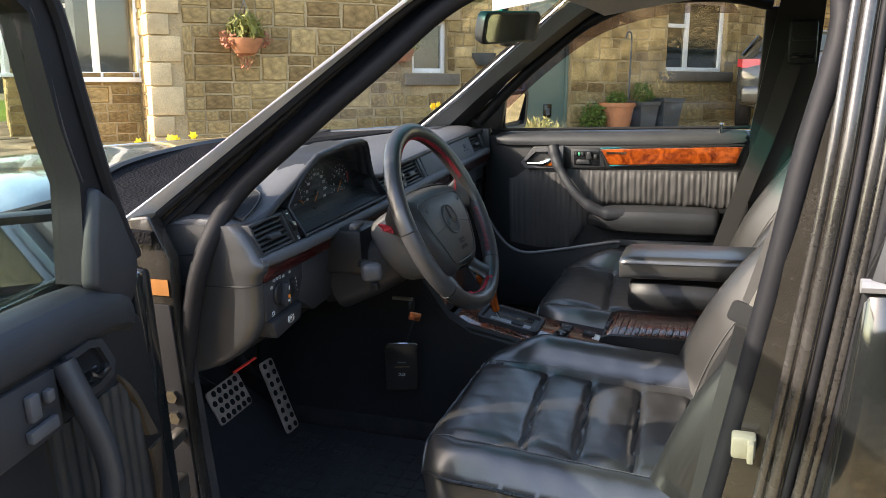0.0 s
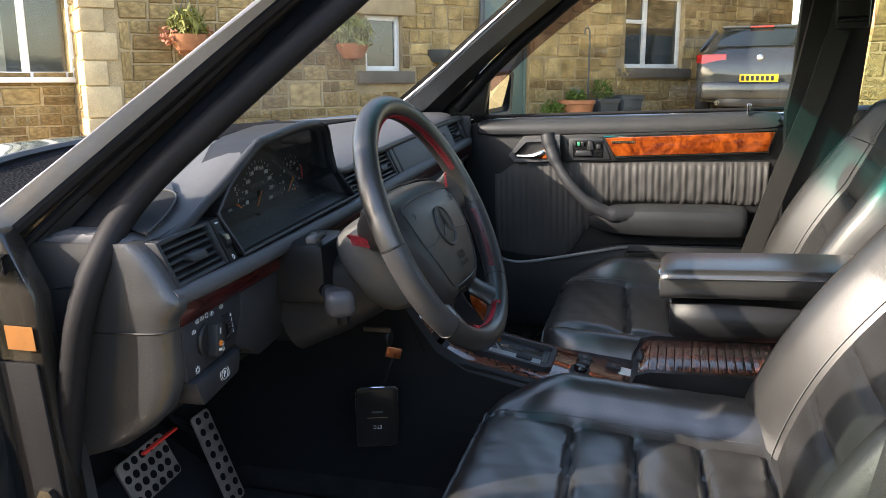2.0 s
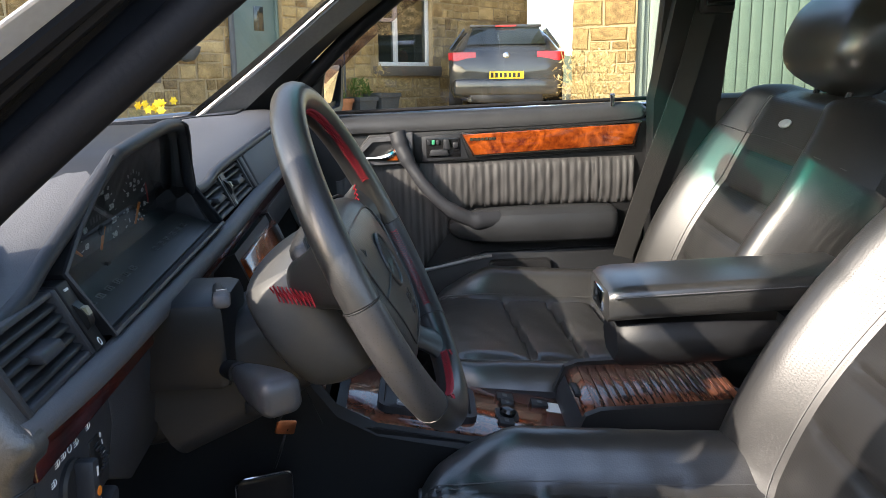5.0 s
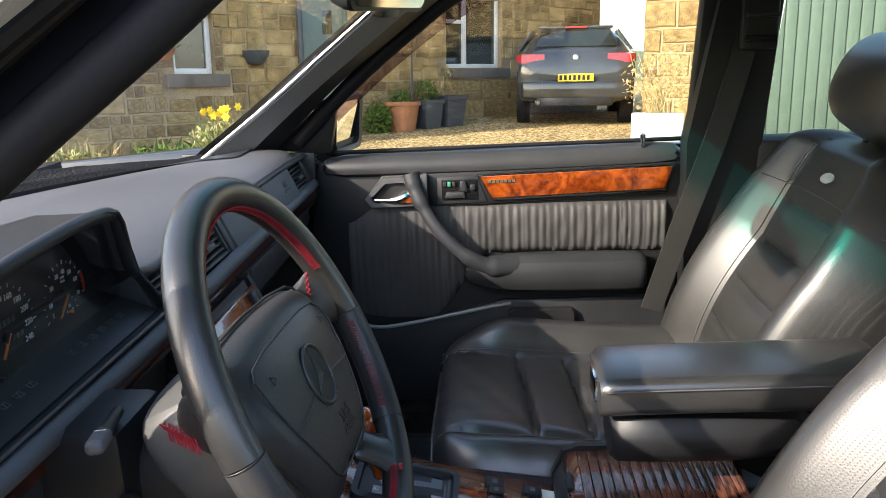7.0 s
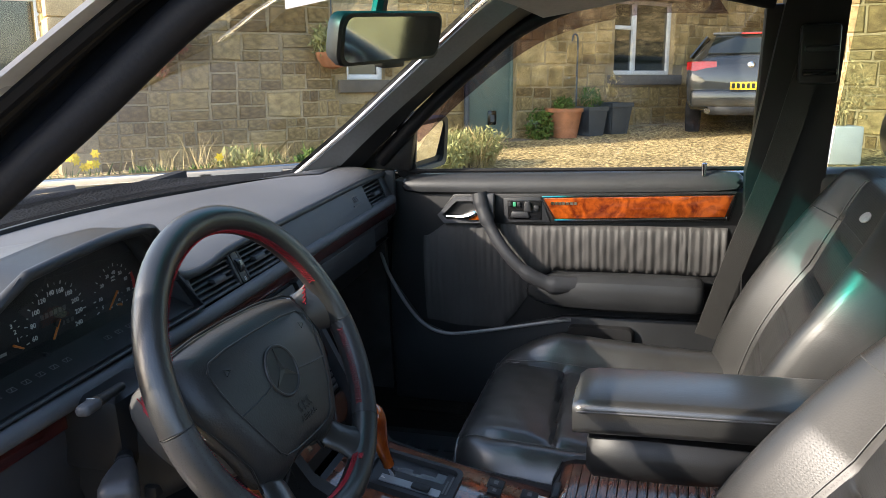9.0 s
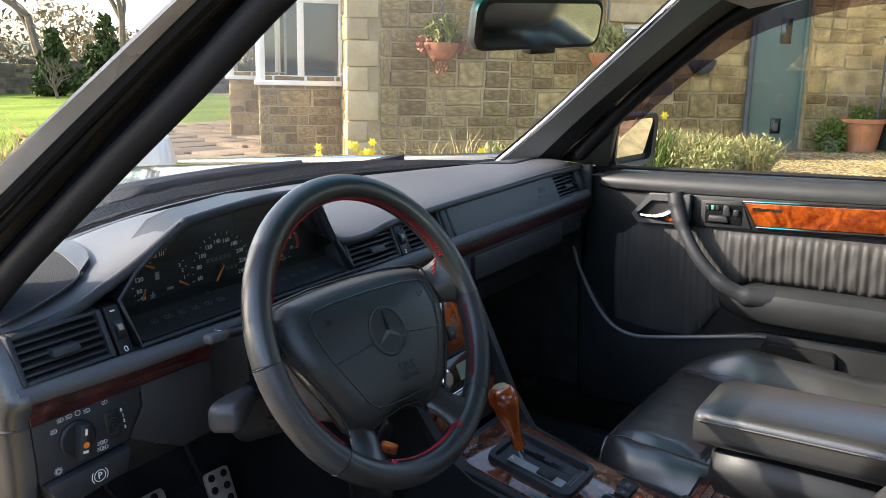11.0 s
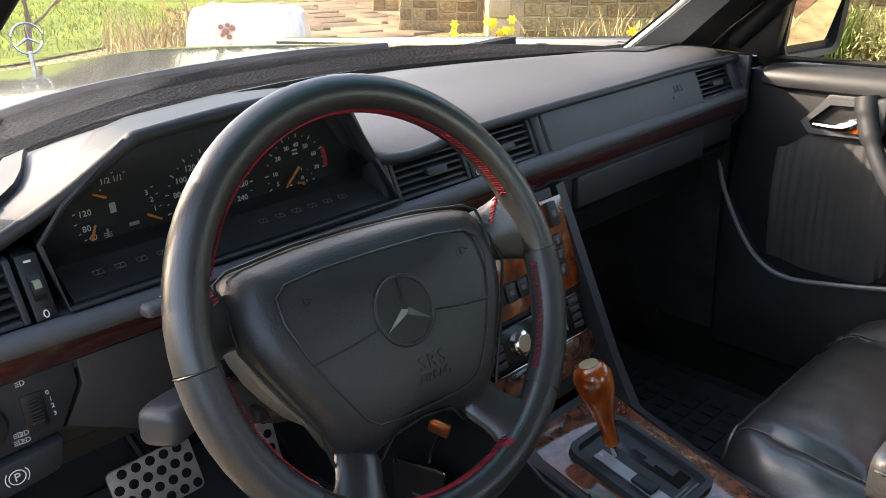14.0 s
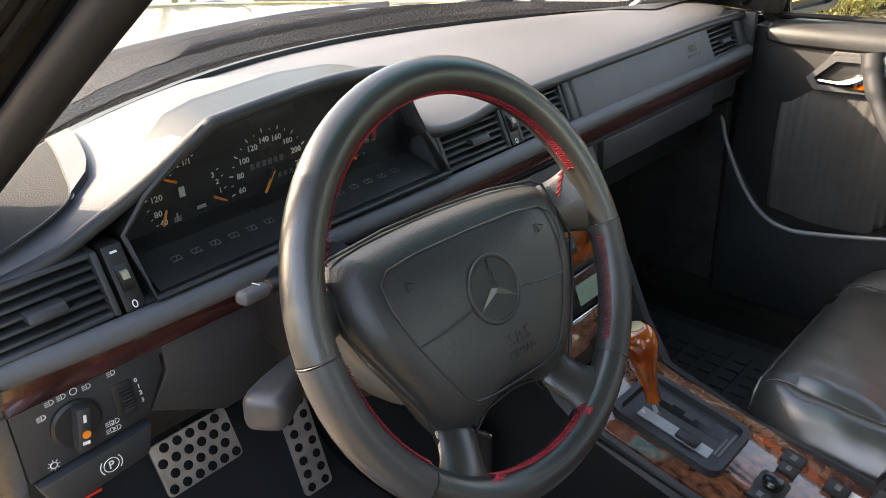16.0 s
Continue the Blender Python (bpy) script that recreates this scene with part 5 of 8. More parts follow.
STK = plane((-0.027, 0.155, 0.745), (1, 0, 0), (0, 0.36, 0.93))     # the sloping stack
part("stack_housing", box((-0.112, -0.16, -0.06), (0.112, 0.11, -0.008), 0.0, m=STK), BLACK, console)
wst = part("stack_fascia", prism([(-0.104, -0.030, 0), (0.113, -0.030, 0), (0.121, 0.098, 0), (-0.104, 0.098, 0)], (0, 0, -0.02), 0.003, m=STK), BURL, console, "glossy burl wood switch fascia")


def rocker(parent, m, w, h, symbol=True, name="switch"):
    s = part(name, box((-w / 2, -h / 2, -0.002), (w / 2, h / 2, 0.006), 0.0018, m=m), BLACK, parent)
    if symbol:
        part("symbol", box((-w * 0.22, -h * 0.12, 0.006), (w * 0.22, h * 0.14, 0.0064), m=m), DIM_MARK, s)
    return s


for k in range(4):
    rocker(wst, STK @ Matrix.Translation((-0.048 + 0.0225 * k, 0.002, 0.001)), 0.019, 0.024)
for k in range(3):
    rocker(wst, STK @ Matrix.Translation((0.082 - 0.003 * k, 0.040 - 0.020 * k, 0.001)) @ Matrix.Rotation(radians(90), 4, "Z"), 0.017, 0.020)
rocker(wst, STK @ Matrix.Translation((0.090, 0.076, 0.001)), 0.018, 0.034)
rocker(wst, STK @ Matrix.Translation((-0.085, -0.008, 0.001)), 0.012, 0.032)
rocker(wst, STK @ Matrix.Translation((-0.085, 0.060, 0.001)), 0.017, 0.034)
rd = part("car_radio", box((-0.094, -0.088, -0.05), (0.094, -0.036, 0.004), 0.003, m=STK), GLOSS, console, "gloss black car radio with round knob and display")
part("volume_knob", lathe([(0.017, 0.004), (0.016, 0.012), (0.013, 0.014), (0, 0.014)], STK @ Matrix.Translation((-0.036, -0.062, 0))), CHROME, rd)
part("knob_face", lathe([(0.011, 0.0141), (0.011, 0.0146), (0, 0.0146)], STK @ Matrix.Translation((-0.036, -0.062, 0))), STEEL, rd)
part("display", box((0.004, -0.078, 0.004), (0.056, -0.050, 0.0052), m=STK), LCD, rd)
for k in range(4):
    part("button", box((-0.088 + 0.0, -0.082 + 0.011 * k, 0.004), (-0.066, -0.074 + 0.011 * k, 0.0065), 0.001, m=STK), DASH2, rd)
    part("button", box((0.068, -0.082 + 0.011 * k, 0.004), (0.088, -0.074 + 0.011 * k, 0.0065), 0.001, m=STK), DASH2, rd)
part("ashtray", box((-0.104, -0.138, -0.03), (0.106, -0.094, 0.001), 0.004, m=STK), BURL2, console, "dark wood ashtray lid")
part("trim_line", box((-0.104, -0.0935, -0.01), (0.106, -0.0905, 0.003), 0.001, m=STK), CHROME, console)
GP = plane((-0.042, -0.105, 0.5575), (1, 0, 0), (0, 1, 0.205))       # the console's top
plate = part("wood_plate", prism([(-0.080, 0.185, 0), (0.093, 0.185, 0), (0.083, 0.12, 0), (0.080, -0.20, 0), (-0.082, -0.20, 0), (-0.080, 0.12, 0)], (0, 0, -0.008), 0.0015, m=GP), BURL2, console, "glossy burl wood console plate")
part("console_fill", prism([(-0.090, 0.20, -0.008), (0.085, 0.20, -0.008), (0.085, -0.2, -0.008), (-0.090, -0.2, -0.008)], (0, 0, -0.12), m=GP), BLACK, console)
GC = GP @ Matrix.Translation((0.0, 0.065, 0.0045))
o, i_ = rrect(0.105, 0.150, 0.016, 4), rrect(0.084, 0.128, 0.010, 4)
gate = part("gear_gate", loft([[(x, y, -0.005) for x, y in o], [(x * 0.985, y * 0.99, 0.006) for x, y in o], [(x * 1.04, y * 1.03, 0.006) for x, y in i_], [(x, y, -0.002) for x, y in i_]], m=GC, caps=False), DASH2, console, "black gear selector gate")
part("gate_floor", prism([(x, y, -0.0015) for x, y in i_], (0, 0, -0.003), m=GC), DASH2, gate)
slot = [(0.006, 0.042), (0.018, 0.042), (0.018, 0.022), (0.022, 0.022), (0.022, 0.004), (0.014, 0.004), (0.014, -0.010), (0.020, -0.010), (0.020, -0.034), (0.036, -0.034), (0.036, -0.050), (0.008, -0.050), (0.008, -0.030), (0.006, -0.010)]
part("gate_slot", prism([(x, y, -0.0012) for x, y in slot], (0, 0, -0.0002), m=GC), GLOSS, gate, "stepped black gate slot")
part("position_strip", box((-0.030, -0.052, -0.0014), (-0.012, 0.046, 0.0002), m=GC), mat("grey_position_strip", (0.3, 0.32, 0.35), 0.3), gate, "grey gear position strip")
part("lettering", words("P", 0.009, GC @ Matrix.Translation((-0.021, 0.041, 0.0006))), WHITE_MARK, gate)
part("mode_switch", box((-0.030, -0.036, 0.0), (-0.012, -0.006, 0.006), 0.003, m=GC), BLACK, gate)
bm = bmesh.new()
for k in range(2):
    box((0.012 - 0.030, -0.060 + 0.005 * k - 0.0015, -0.001), (0.035 - 0.016 * k, -0.060 + 0.005 * k + 0.0012, -0.0004), 0, bm, m=GC)
part("print", bm, DIM_MARK, gate)
lev = thing("gear_lever", "amber lacquered wood gear lever with a chrome cap", "gear lever", (-0.045, 0.012, 0.57))
LV = Matrix.Translation((-0.0485, -0.015, 0.572)) @ Vector((-0.019, 0.032, 0.131)).to_track_quat("Z", "Y").to_matrix().to_4x4() @ Matrix.Diagonal((0.97, 0.97, 0.885, 1))
part("shaft", lathe([(0.0045, 0.0), (0.0045, 0.04)], LV, 12), CHROME, lev)
part("grip", lathe([(0.0, 0.030), (0.009, 0.030), (0.0105, 0.034), (0.010, 0.05), (0.0125, 0.075), (0.0185, 0.098), (0.0235, 0.118), (0.025, 0.130), (0.0235, 0.143), (0.018, 0.152), (0.012, 0.155), (0.0, 0.155)], LV, 28), AMBER, lev, "amber lacquered turned wood grip")
part("cap", lathe([(0.012, 0.154), (0.012, 0.156), (0.0, 0.157)], LV, 24), mat("pale_metal_cap", (0.5, 0.42, 0.24), 0.35, 0.6), lev)
for x, y, w, h in ((0.052, -0.062, 0.042, 0.017), (0.030, -0.064, 0.034, 0.014), (-0.034, -0.056, 0.038, 0.015), (0.047, -0.118, 0.042, 0.017)):
    rocker(plate, GP @ Matrix.Translation((x, y, 0.0)), w * 0.55, h * 1.6)
jk = part("mirror_joystick", prism([(x, y, -0.0005) for x, y in rrect(0.036, 0.036, 0.006, 3)], (0, 0, 0.003), 0.001, m=GP @ Matrix.Translation((-0.006, -0.060, 0))), BLACK, plate)
part("knob", lathe([(0.012, 0.002), (0.013, 0.008), (0.010, 0.013), (0, 0.015)], GP @ Matrix.Translation((-0.006, -0.060, 0)), 16), GLOSS, jk)
part("sticker", box((0.028, -0.152, 0.0), (0.060, -0.128, 0.0006), m=GP), WHITE_MARK, plate, "white printed sticker")
# storage box with a roll cover
tray = thing("storage_box", "black storage box with a striped wood roll cover on the tunnel", "storage box", (-0.03, -0.35, 0.45))
TB = [(-0.245, 0.46), (-0.252, 0.545), (-0.268, 0.582), (-0.290, 0.590), (-0.52, 0.594), (-0.55, 0.46)]
part("box_body", loft([[(x, y, z) for y, z in TB] for x in (-0.132, -0.120)]), BLACK, tray)
part("box_body", loft([[(x, y, z) for y, z in TB] for x in (0.040, 0.052)]), BLACK, tray)
part("box_front", prism([(-0.120, -0.248, 0.46), (-0.120, -0.255, 0.543), (-0.120, -0.268, 0.568), (-0.120, -0.330, 0.565), (-0.120, -0.330, 0.46)], (0.16, 0, 0)), DASH2, tray)
for k in range(15):
    y = -0.288 - 0.0145 * k
    part("roll_slat", prism([(-0.119, y, 0.5835 + 0.0003 * k), (-0.119, y - 0.0135, 0.5838 + 0.0003 * k), (-0.119, y - 0.0135, 0.5798 + 0.0003 * k), (-0.119, y, 0.5795 + 0.0003 * k)], (0.158, 0, 0), 0.001), ZEBRA, tray)
part("roll_front", prism([(-0.119, -0.267, 0.566), (-0.119, -0.273, 0.578), (-0.119, -0.287, 0.5845), (-0.119, -0.289, 0.578), (-0.119, -0.279, 0.572), (-0.119, -0.272, 0.564)], (0.158, 0, 0), 0.001), BURL2, tray)
part("finger_pull", box((-0.060, -0.276, 0.576), (-0.020, -0.266, 0.583), 0.002), BLACK, tray)
part("lock", lathe([(0.009, 0), (0.009, 0.002), (0, 0.002)], plane((-0.10, -0.2535, 0.530), (1, 0, 0), (0, -0.08, 1)), 16), CHROME, tray)
# folding armrest
arm = thing("armrest", "black leather folding armrest box between the front seats", "armrest", (-0.05, -0.45, 0.62))
bm = loft([[(x, y, z) for x, z in ((-0.112, 0.712), (-0.106, 0.66), (-0.09, 0.628), (0.0, 0.628), (0.012, 0.66), (0.016, 0.712))] for y in (-0.318, -0.33, -0.63)])
part("box", bm, BLACK, arm, "", 1)
rings = []
for y, s, dz in ((-0.303, 0.90, -0.004), (-0.312, 0.98, 0.0), (-0.33, 1.0, 0.002), (-0.50, 1.0, 0.006), (-0.66, 1.0, 0.008), (-0.672, 0.95, 0.004)):
    rings.append([(-0.048 + x * s, y, 0.738 + z * s + dz) for x, z in rrect(0.132, 0.050, 0.014, 3)])
lid = part("lid", loft(rings), LEATHER, arm, "padded leather lid")
part("seam", tube([(-0.116, -0.31, 0.752), (-0.1165, -0.4, 0.755), (-0.1165, -0.66, 0.761)], 0.0012, 5), DASH, lid)
part("latch", box((-0.075, -0.306, 0.718), (-0.020, -0.299, 0.75), 0.003), CHROME, arm, "bright metal latch")

# ---- front seats ----
def sstep(a, b, x):
    t = max(0.0, min(1.0, (x - a) / (b - a)))
    return t * t * (3 - 2 * t)


def groove(v, lines, half=0.007, depth=0.009):
    g = 0.0
    for q in lines:
        d = abs(v - q)
        if d < half * 3:
            g = max(g, depth * math.exp(-(d / half) ** 2))
    return g


def puff(v, lines, amp):
    """Panels bulge softly between their grooves."""
    ls = sorted(lines)
    for a, b in zip(ls, ls[1:]):
        if a <= v <= b:
            return amp * math.sin(math.pi * (v - a) / (b - a)) ** 0.7
    return 0.0


def even(a, b, n):
    return [a + (b - a) * k / n for k in range(n + 1)]


def pad_mesh(nu, rows, point, back):
    """A padded block: rows of front points, closed behind by points at the given depth."""
    rings = []
    for v in rows:
        us = [math.sin(math.pi / 2 * (-1 + 2 * k / nu)) * 0.35 + 0.65 * (-1 + 2 * k / nu) for k in range(nu + 1)]
        front = [point(u, v) for u in us]
        rings.append(front + [back(u, v) for u in (0.97, 0.5, 0, -0.5, -0.97)])
    return loft(rings)


def cushion_of(cx, y0, depth, w=0.262):
    """A seat cushion: flat pleated middle, a low roll on the near side and a tall one on the far side."""
    pl = [0.030, 0.160, 0.255, 0.350, 0.445]

    def half(s):
        return w * (1 - 0.20 * max(0, (0.10 - s) / 0.10) ** 2.6)

    def pt(u, s):
        a = abs(u)
        z = 0.556 - 0.080 * max(0, (s - 0.03)) + 0.027 * max(0, s - 0.33)
        edge = (0.545 if u > 0 else 0.70) + 0.16 * max(0, (0.07 - s) / 0.07) ** 2
        k = sstep(0.0, 0.14, s)
        if u > 0:
            z += 0.056 * k * sstep(edge - 0.03, edge + 0.20, a) - 0.085 * max(0, (a - 0.80) / 0.20) ** 2.2 * (0.4 + 0.6 * k)
        else:
            z += 0.010 * k * sstep(edge - 0.02, edge + 0.10, a) - 0.048 * max(0, (a - 0.80) / 0.20) ** 2.0
        z -= 0.020 * max(0, (0.030 - s) / 0.030) ** 2.0
        e = 1 - sstep(edge - 0.06, edge, a)
        z += e * (puff(s, pl, 0.008) - groove(s + 0.02 * u, pl[1:], 0.0050, 0.013))
        z -= groove(a, [edge], 0.014, 0.008)
        z += 0.0009 * math.sin(31 * u + 55 * s) * math.sin(47 * s - 13 * u) + 0.0007 * math.sin(90 * u * s + 20 * u) * max(0, 1 - s / 0.12)
        return (cx + u * half(s), y0 - s, z)

    rows = [0.0, 0.002, 0.005, 0.009, 0.014, 0.020, 0.027, 0.036] + even(0.045, depth, 78)
    return pad_mesh(44, rows, pt, lambda u, s: (cx + u * half(s) * 0.985, y0 - max(s, 0.006), 0.395)), pt


def back_of(w=0.268, h=0.56):
    pl = [0.07, 0.155, 0.24, 0.325, 0.41]

    def pt(u, s):
        a = abs(u)
        hw = w * (1 - 0.30 * max(0, (s - 0.30) / (h - 0.30)) ** 2.4 - 0.10 * max(0, (0.06 - s) / 0.06))
        y = 0.004 + 0.030 * math.sin(math.pi * min(1, s / 0.34)) * (1 - 0.5 * a)
        y += 0.062 * sstep(0.47, 0.78, a) * (1 - 0.55 * sstep(0.30, 0.56, s)) - 0.11 * max(0, (a - 0.80) / 0.20) ** 2.2
        if a < 0.52:
            e = 1 - sstep(0.42, 0.50, a)
            y += e * (puff(s, pl, 0.005) - groove(s, pl[1:]))
        y -= groove(a, [0.51], 0.018, 0.006) * (s < 0.45)
        y -= 0.07 * max(0, (s - h + 0.05) / 0.05) ** 2.2
        return (u * hw, y, s)

    return pt, even(0.0, h - 0.05, 80) + [h - 0.04, h - 0.03, h - 0.02, h - 0.012, h - 0.005, h]


def stitch_line(pts, r=0.0009):
    return tube(pts, r, 4)


STITCH = mat("dark_seam_thread", (0.060, 0.060, 0.060), 0.5)
PIPING = mat("black_leather_piping", (0.018, 0.018, 0.019), 0.28, var=0.1, scale=30, spec=0.8)


def front_seat(label, cx, y0, pivot, lean, badge):
    seat = thing("front_seat", label, "car seat", (cx, y0 - 0.25, 0.28), "front seats")
    bm, pt = cushion_of(cx, y0, 0.53)
    cu = part("cushion", bm, LEATHER, seat, "pleated black leather cushion")
    for s_, offs in ((-1, (0.715, 0.735)), (1, (0.560, 0.580))):
        for off in offs:
            part("seam", stitch_line([Vector(pt(s_ * (off + 0.16 * max(0, (0.07 - s) / 0.07) ** 2), s)) + Vector((0, 0, 0.0007)) for s in even(0.012, 0.50, 40)]), STITCH, cu)
    rim = [pt(-1, s) for s in even(0.5, 0.0, 40)] + [pt(u, 0) for u in even(-0.97, 0.97, 30)] + [pt(1, s) for s in even(0.0, 0.5, 40)]
    part("piping", tube(rim, 0.0034, 8), PIPING, cu, "black leather piping")
    part("base", box((cx - 0.24, y0 - 0.50, 0.30), (cx + 0.24, y0 - 0.03, 0.405), 0.015), BLACK, seat, "black plastic seat base")
    part("rail", box((cx - 0.20, y0 - 0.5, 0.272), (cx - 0.16, y0 + 0.02, 0.305), 0.003), STEEL, seat)
    part("rail", box((cx + 0.16, y0 - 0.5, 0.272), (cx + 0.20, y0 + 0.02, 0.305), 0.003), STEEL, seat)
    m = Matrix.Translation((cx, pivot, 0.485)) @ Matrix.Rotation(radians(lean), 4, "X")
    bpt, rows = back_of()
    bm = pad_mesh(40, rows, lambda u, s: m @ Vector(bpt(u, s)), lambda u, s: m @ Vector((u * 0.25 * (1 - 0.30 * max(0, (s - 0.30) / 0.26) ** 2.4), -0.11, min(s, 0.548))))
    bk = part("backrest", bm, LEATHER_P, seat, "perforated black leather backrest with side bolsters")
    for s_ in (-1, 1):
        for off in (0.515, 0.54):
            part("seam", stitch_line([m @ (Vector(bpt(s_ * off, s)) + Vector((0, 0.0009, 0))) for s in even(0.03, 0.54, 26)]), STITCH, bk)
    part("seam", stitch_line([m @ (Vector(bpt(u, 0.43 + 0.012 * (1 - u * u))) + Vector((0, 0.0009, 0))) for u in even(-0.95, 0.95, 24)]), STITCH, bk)
    if badge:
        part("badge", lathe([(0.010, 0), (0.010, 0.0025), (0.008, 0.0035), (0, 0.0035)], m @ plane(bpt(0.0, 0.475), (1, 0, 0), (0, -0.40, 0.92)) @ Matrix.Rotation(math.pi, 4, "Y") @ Matrix.Translation((0, 0, 0.0015)) @ Matrix.Diagonal((2.1, 1.05, 1, 1)), 20), mat("satin_silver_badge", (0.42, 0.42, 0.42), 0.5, 0.3, var=0.25, scale=90), bk, "small oval metal badge")
    rings = []
    for k in range(13):
        f = -1 + 2 * k / 12
        sc = (1 - abs(f) ** 3.0) ** (1 / 3.0) if abs(f) < 1 else 0.02
        rings.append([m @ Vector((x * max(sc, 0.06), -0.045 + y * max(0.25, sc) + 0.02 * (1 - f * f), 0.652 + f * 0.098)) for x, y in rrect(0.29, 0.125, 0.05, 5)])
    hr = part("headrest", loft(rings), LEATHER, seat, "rounded black leather headrest", 1)
    for sx in (-1, 1):
        part("post", tube([m @ Vector((sx * 0.06, -0.05, 0.52)), m @ Vector((sx * 0.06, -0.05, 0.60))], 0.006, 8), BLACK, hr)
    part("recline_cover", box((cx - 0.275, pivot - 0.05, 0.40), (cx - 0.255, pivot + 0.09, 0.50), 0.008), BLACK, seat)
    part("recline_cover", box((cx + 0.255, pivot - 0.05, 0.40), (cx + 0.275, pivot + 0.09, 0.50), 0.008), BLACK, seat)
    return seat


front_seat("black leather driver's seat with pleated cushion, sunlit backrest", -0.405, -0.030, -0.475, 27, False)
front_seat("black leather passenger seat with small oval badge", 0.335, -0.062, -0.555, 23, True)

# rear bench, seen between the seats
bench = thing("bench_seat", "black leather bench seat across the back", "car seat", (CX, -1.3, 0.3))
part("cushion", box((-0.66, -1.45, 0.33), (0.58, -0.98, 0.54), 0.05, seg=3), LEATHER, bench)
part("backrest", box((-0.66, -0.12, 0.0), (0.58, 0.0, 0.52), 0.05, seg=3, m=Matrix.Translation((0, -1.40, 0.48)) @ Matrix.Rotation(radians(24), 4, "X")), LEATHER, bench)


def webbing(pts, width, side, bm=None):
    c = curve_pts(pts, 6)
    s = Vector(side).normalized() * width / 2
    t = [(c[min(i + 1, len(c) - 1)] - c[max(i - 1, 0)]).cross(s).normalized() * 0.0012 for i in range(len(c))]
    return loft([[p - s + n, p + s + n, p + s - n, p - s - n] for p, n in zip(c, t)], bm)


belt = thing("seat_belt", "black woven driver's seat belt hanging at the door pillar", "seat belt", (-0.66, -0.55, 0.45), "seat belts")
part("webbing", webbing([(-0.60, -0.70, 1.33), (-0.635, -0.645, 1.12), (-0.65, -0.60, 0.98), (-0.655, -0.562, 0.845)], 0.047, (0.5, 0.8, 0.30)), BELT, belt, "ribbed black belt webbing")
part("webbing", webbing([(-0.655, -0.562, 0.838), (-0.665, -0.535, 0.70), (-0.675, -0.49, 0.44)], 0.047, (0.4, 0.85, 0.22)), BELT, belt, "ribbed black belt webbing")
tg = plane((-0.658, -0.560, 0.842), (0.2, 0.93, 0.3), (0.1, -0.3, 1))
part("tongue", loft([[(x, y, z) for x, y in rrect(0.066, 0.030, 0.007, 3)] for z in (-0.003, 0.003)], m=tg), BLACK, belt, "black belt tongue")
part("tongue_blade", prism([(-0.012, 0.012, -0.001), (0.012, 0.012, -0.001), (0.010, 0.040, -0.001), (-0.010, 0.040, -0.001)], (0, 0, 0.002), m=tg), STEEL, belt)
belt2 = thing("seat_belt", "black woven passenger seat belt on the centre pillar", "seat belt", (0.60, -0.6, 0.5), "seat belts")
part("webbing", webbing([(0.585, -0.665, 1.16), (0.585, -0.62, 0.98), (0.588, -0.555, 0.78), (0.59, -0.50, 0.60)], 0.047, (-0.1, 0.95, 0.3)), BELT, belt2, "ribbed black belt webbing")
gd = part("guide", box((0.560, -0.715, 1.13), (0.590, -0.645, 1.24), 0.008), BLACK, belt2, "black belt guide")
part("guide_slot", box((0.552, -0.71, 1.145), (0.566, -0.65, 1.158), 0.003), GLOSS, belt2)
part("guide_slot", box((0.554, -0.712, 1.19), (0.566, -0.652, 1.2), 0.003), DASH2, belt2)

# ---- passenger door, closed ----
door = thing("passenger_door", "closed passenger door with pleated leather, burl wood strip and armrest", "car door", (0.69, -0.2, 0.35))
part("door_skin", prism([(0.725, 0.40, 0.28), (0.725, -0.64, 0.28), (0.715, -0.65, 0.935), (0.715, 0.30, 0.935)], (0.03, 0, 0), 0.008), PAINT, door)
part("panel_core", prism([(0.672, 0.27, 0.36), (0.672, -0.55, 0.36), (0.672, -0.585, 0.90), (0.672, 0.22, 0.92)], (0.06, 0, 0), 0.006), BLACK, door, "black vinyl door card")
rings = []
for y, z in ((0.215, 0.918), (0.10, 0.918), (-0.2, 0.920), (-0.45, 0.926), (-0.585, 0.930)):
    rings.append([(0.720, y, z + 0.014), (0.690, y, z + 0.016), (0.668, y, z + 0.010), (0.656, y, z - 0.006), (0.655, y, z - 0.026), (0.672, y, z - 0.034), (0.720, y, z - 0.034)])
part("top_rail", loft(rings), RAIL_VINYL, door, "charcoal padded top rail", 1)
part("lock_pin", lathe([(0.0045, -0.01), (0.0045, 0.006), (0.006, 0.009), (0.006, 0.016), (0.0035, 0.0185), (0, 0.0185)], Matrix.Translation((0.668, -0.486, 0.945)), 14), CHROME, door, "chrome lock pin")
part("trim_backing", prism([(0.660, 0.112, 0.835), (0.660, 0.068, 0.890), (0.660, -0.555, 0.903), (0.660, -0.542, 0.838), (0.660, -0.15, 0.822), (0.660, 0.095, 0.819)], (0.03, 0, 0), 0.003), BLACK, door)
part("wood_strip", prism([(0.654, -0.142, 0.884), (0.654, -0.548, 0.896), (0.654, -0.532, 0.848), (0.654, -0.170, 0.836)], (0.02, 0, 0), 0.0025), BURL, door, "glossy orange burl wood strip")
part("wood_edge", tube([(0.6555, -0.1395, 0.8865), (0.6555, -0.5515, 0.8985), (0.6555, -0.534, 0.8455), (0.6555, -0.168, 0.8335)], 0.0022, 6, loop=True), CHROME, door, "thin bright edging")
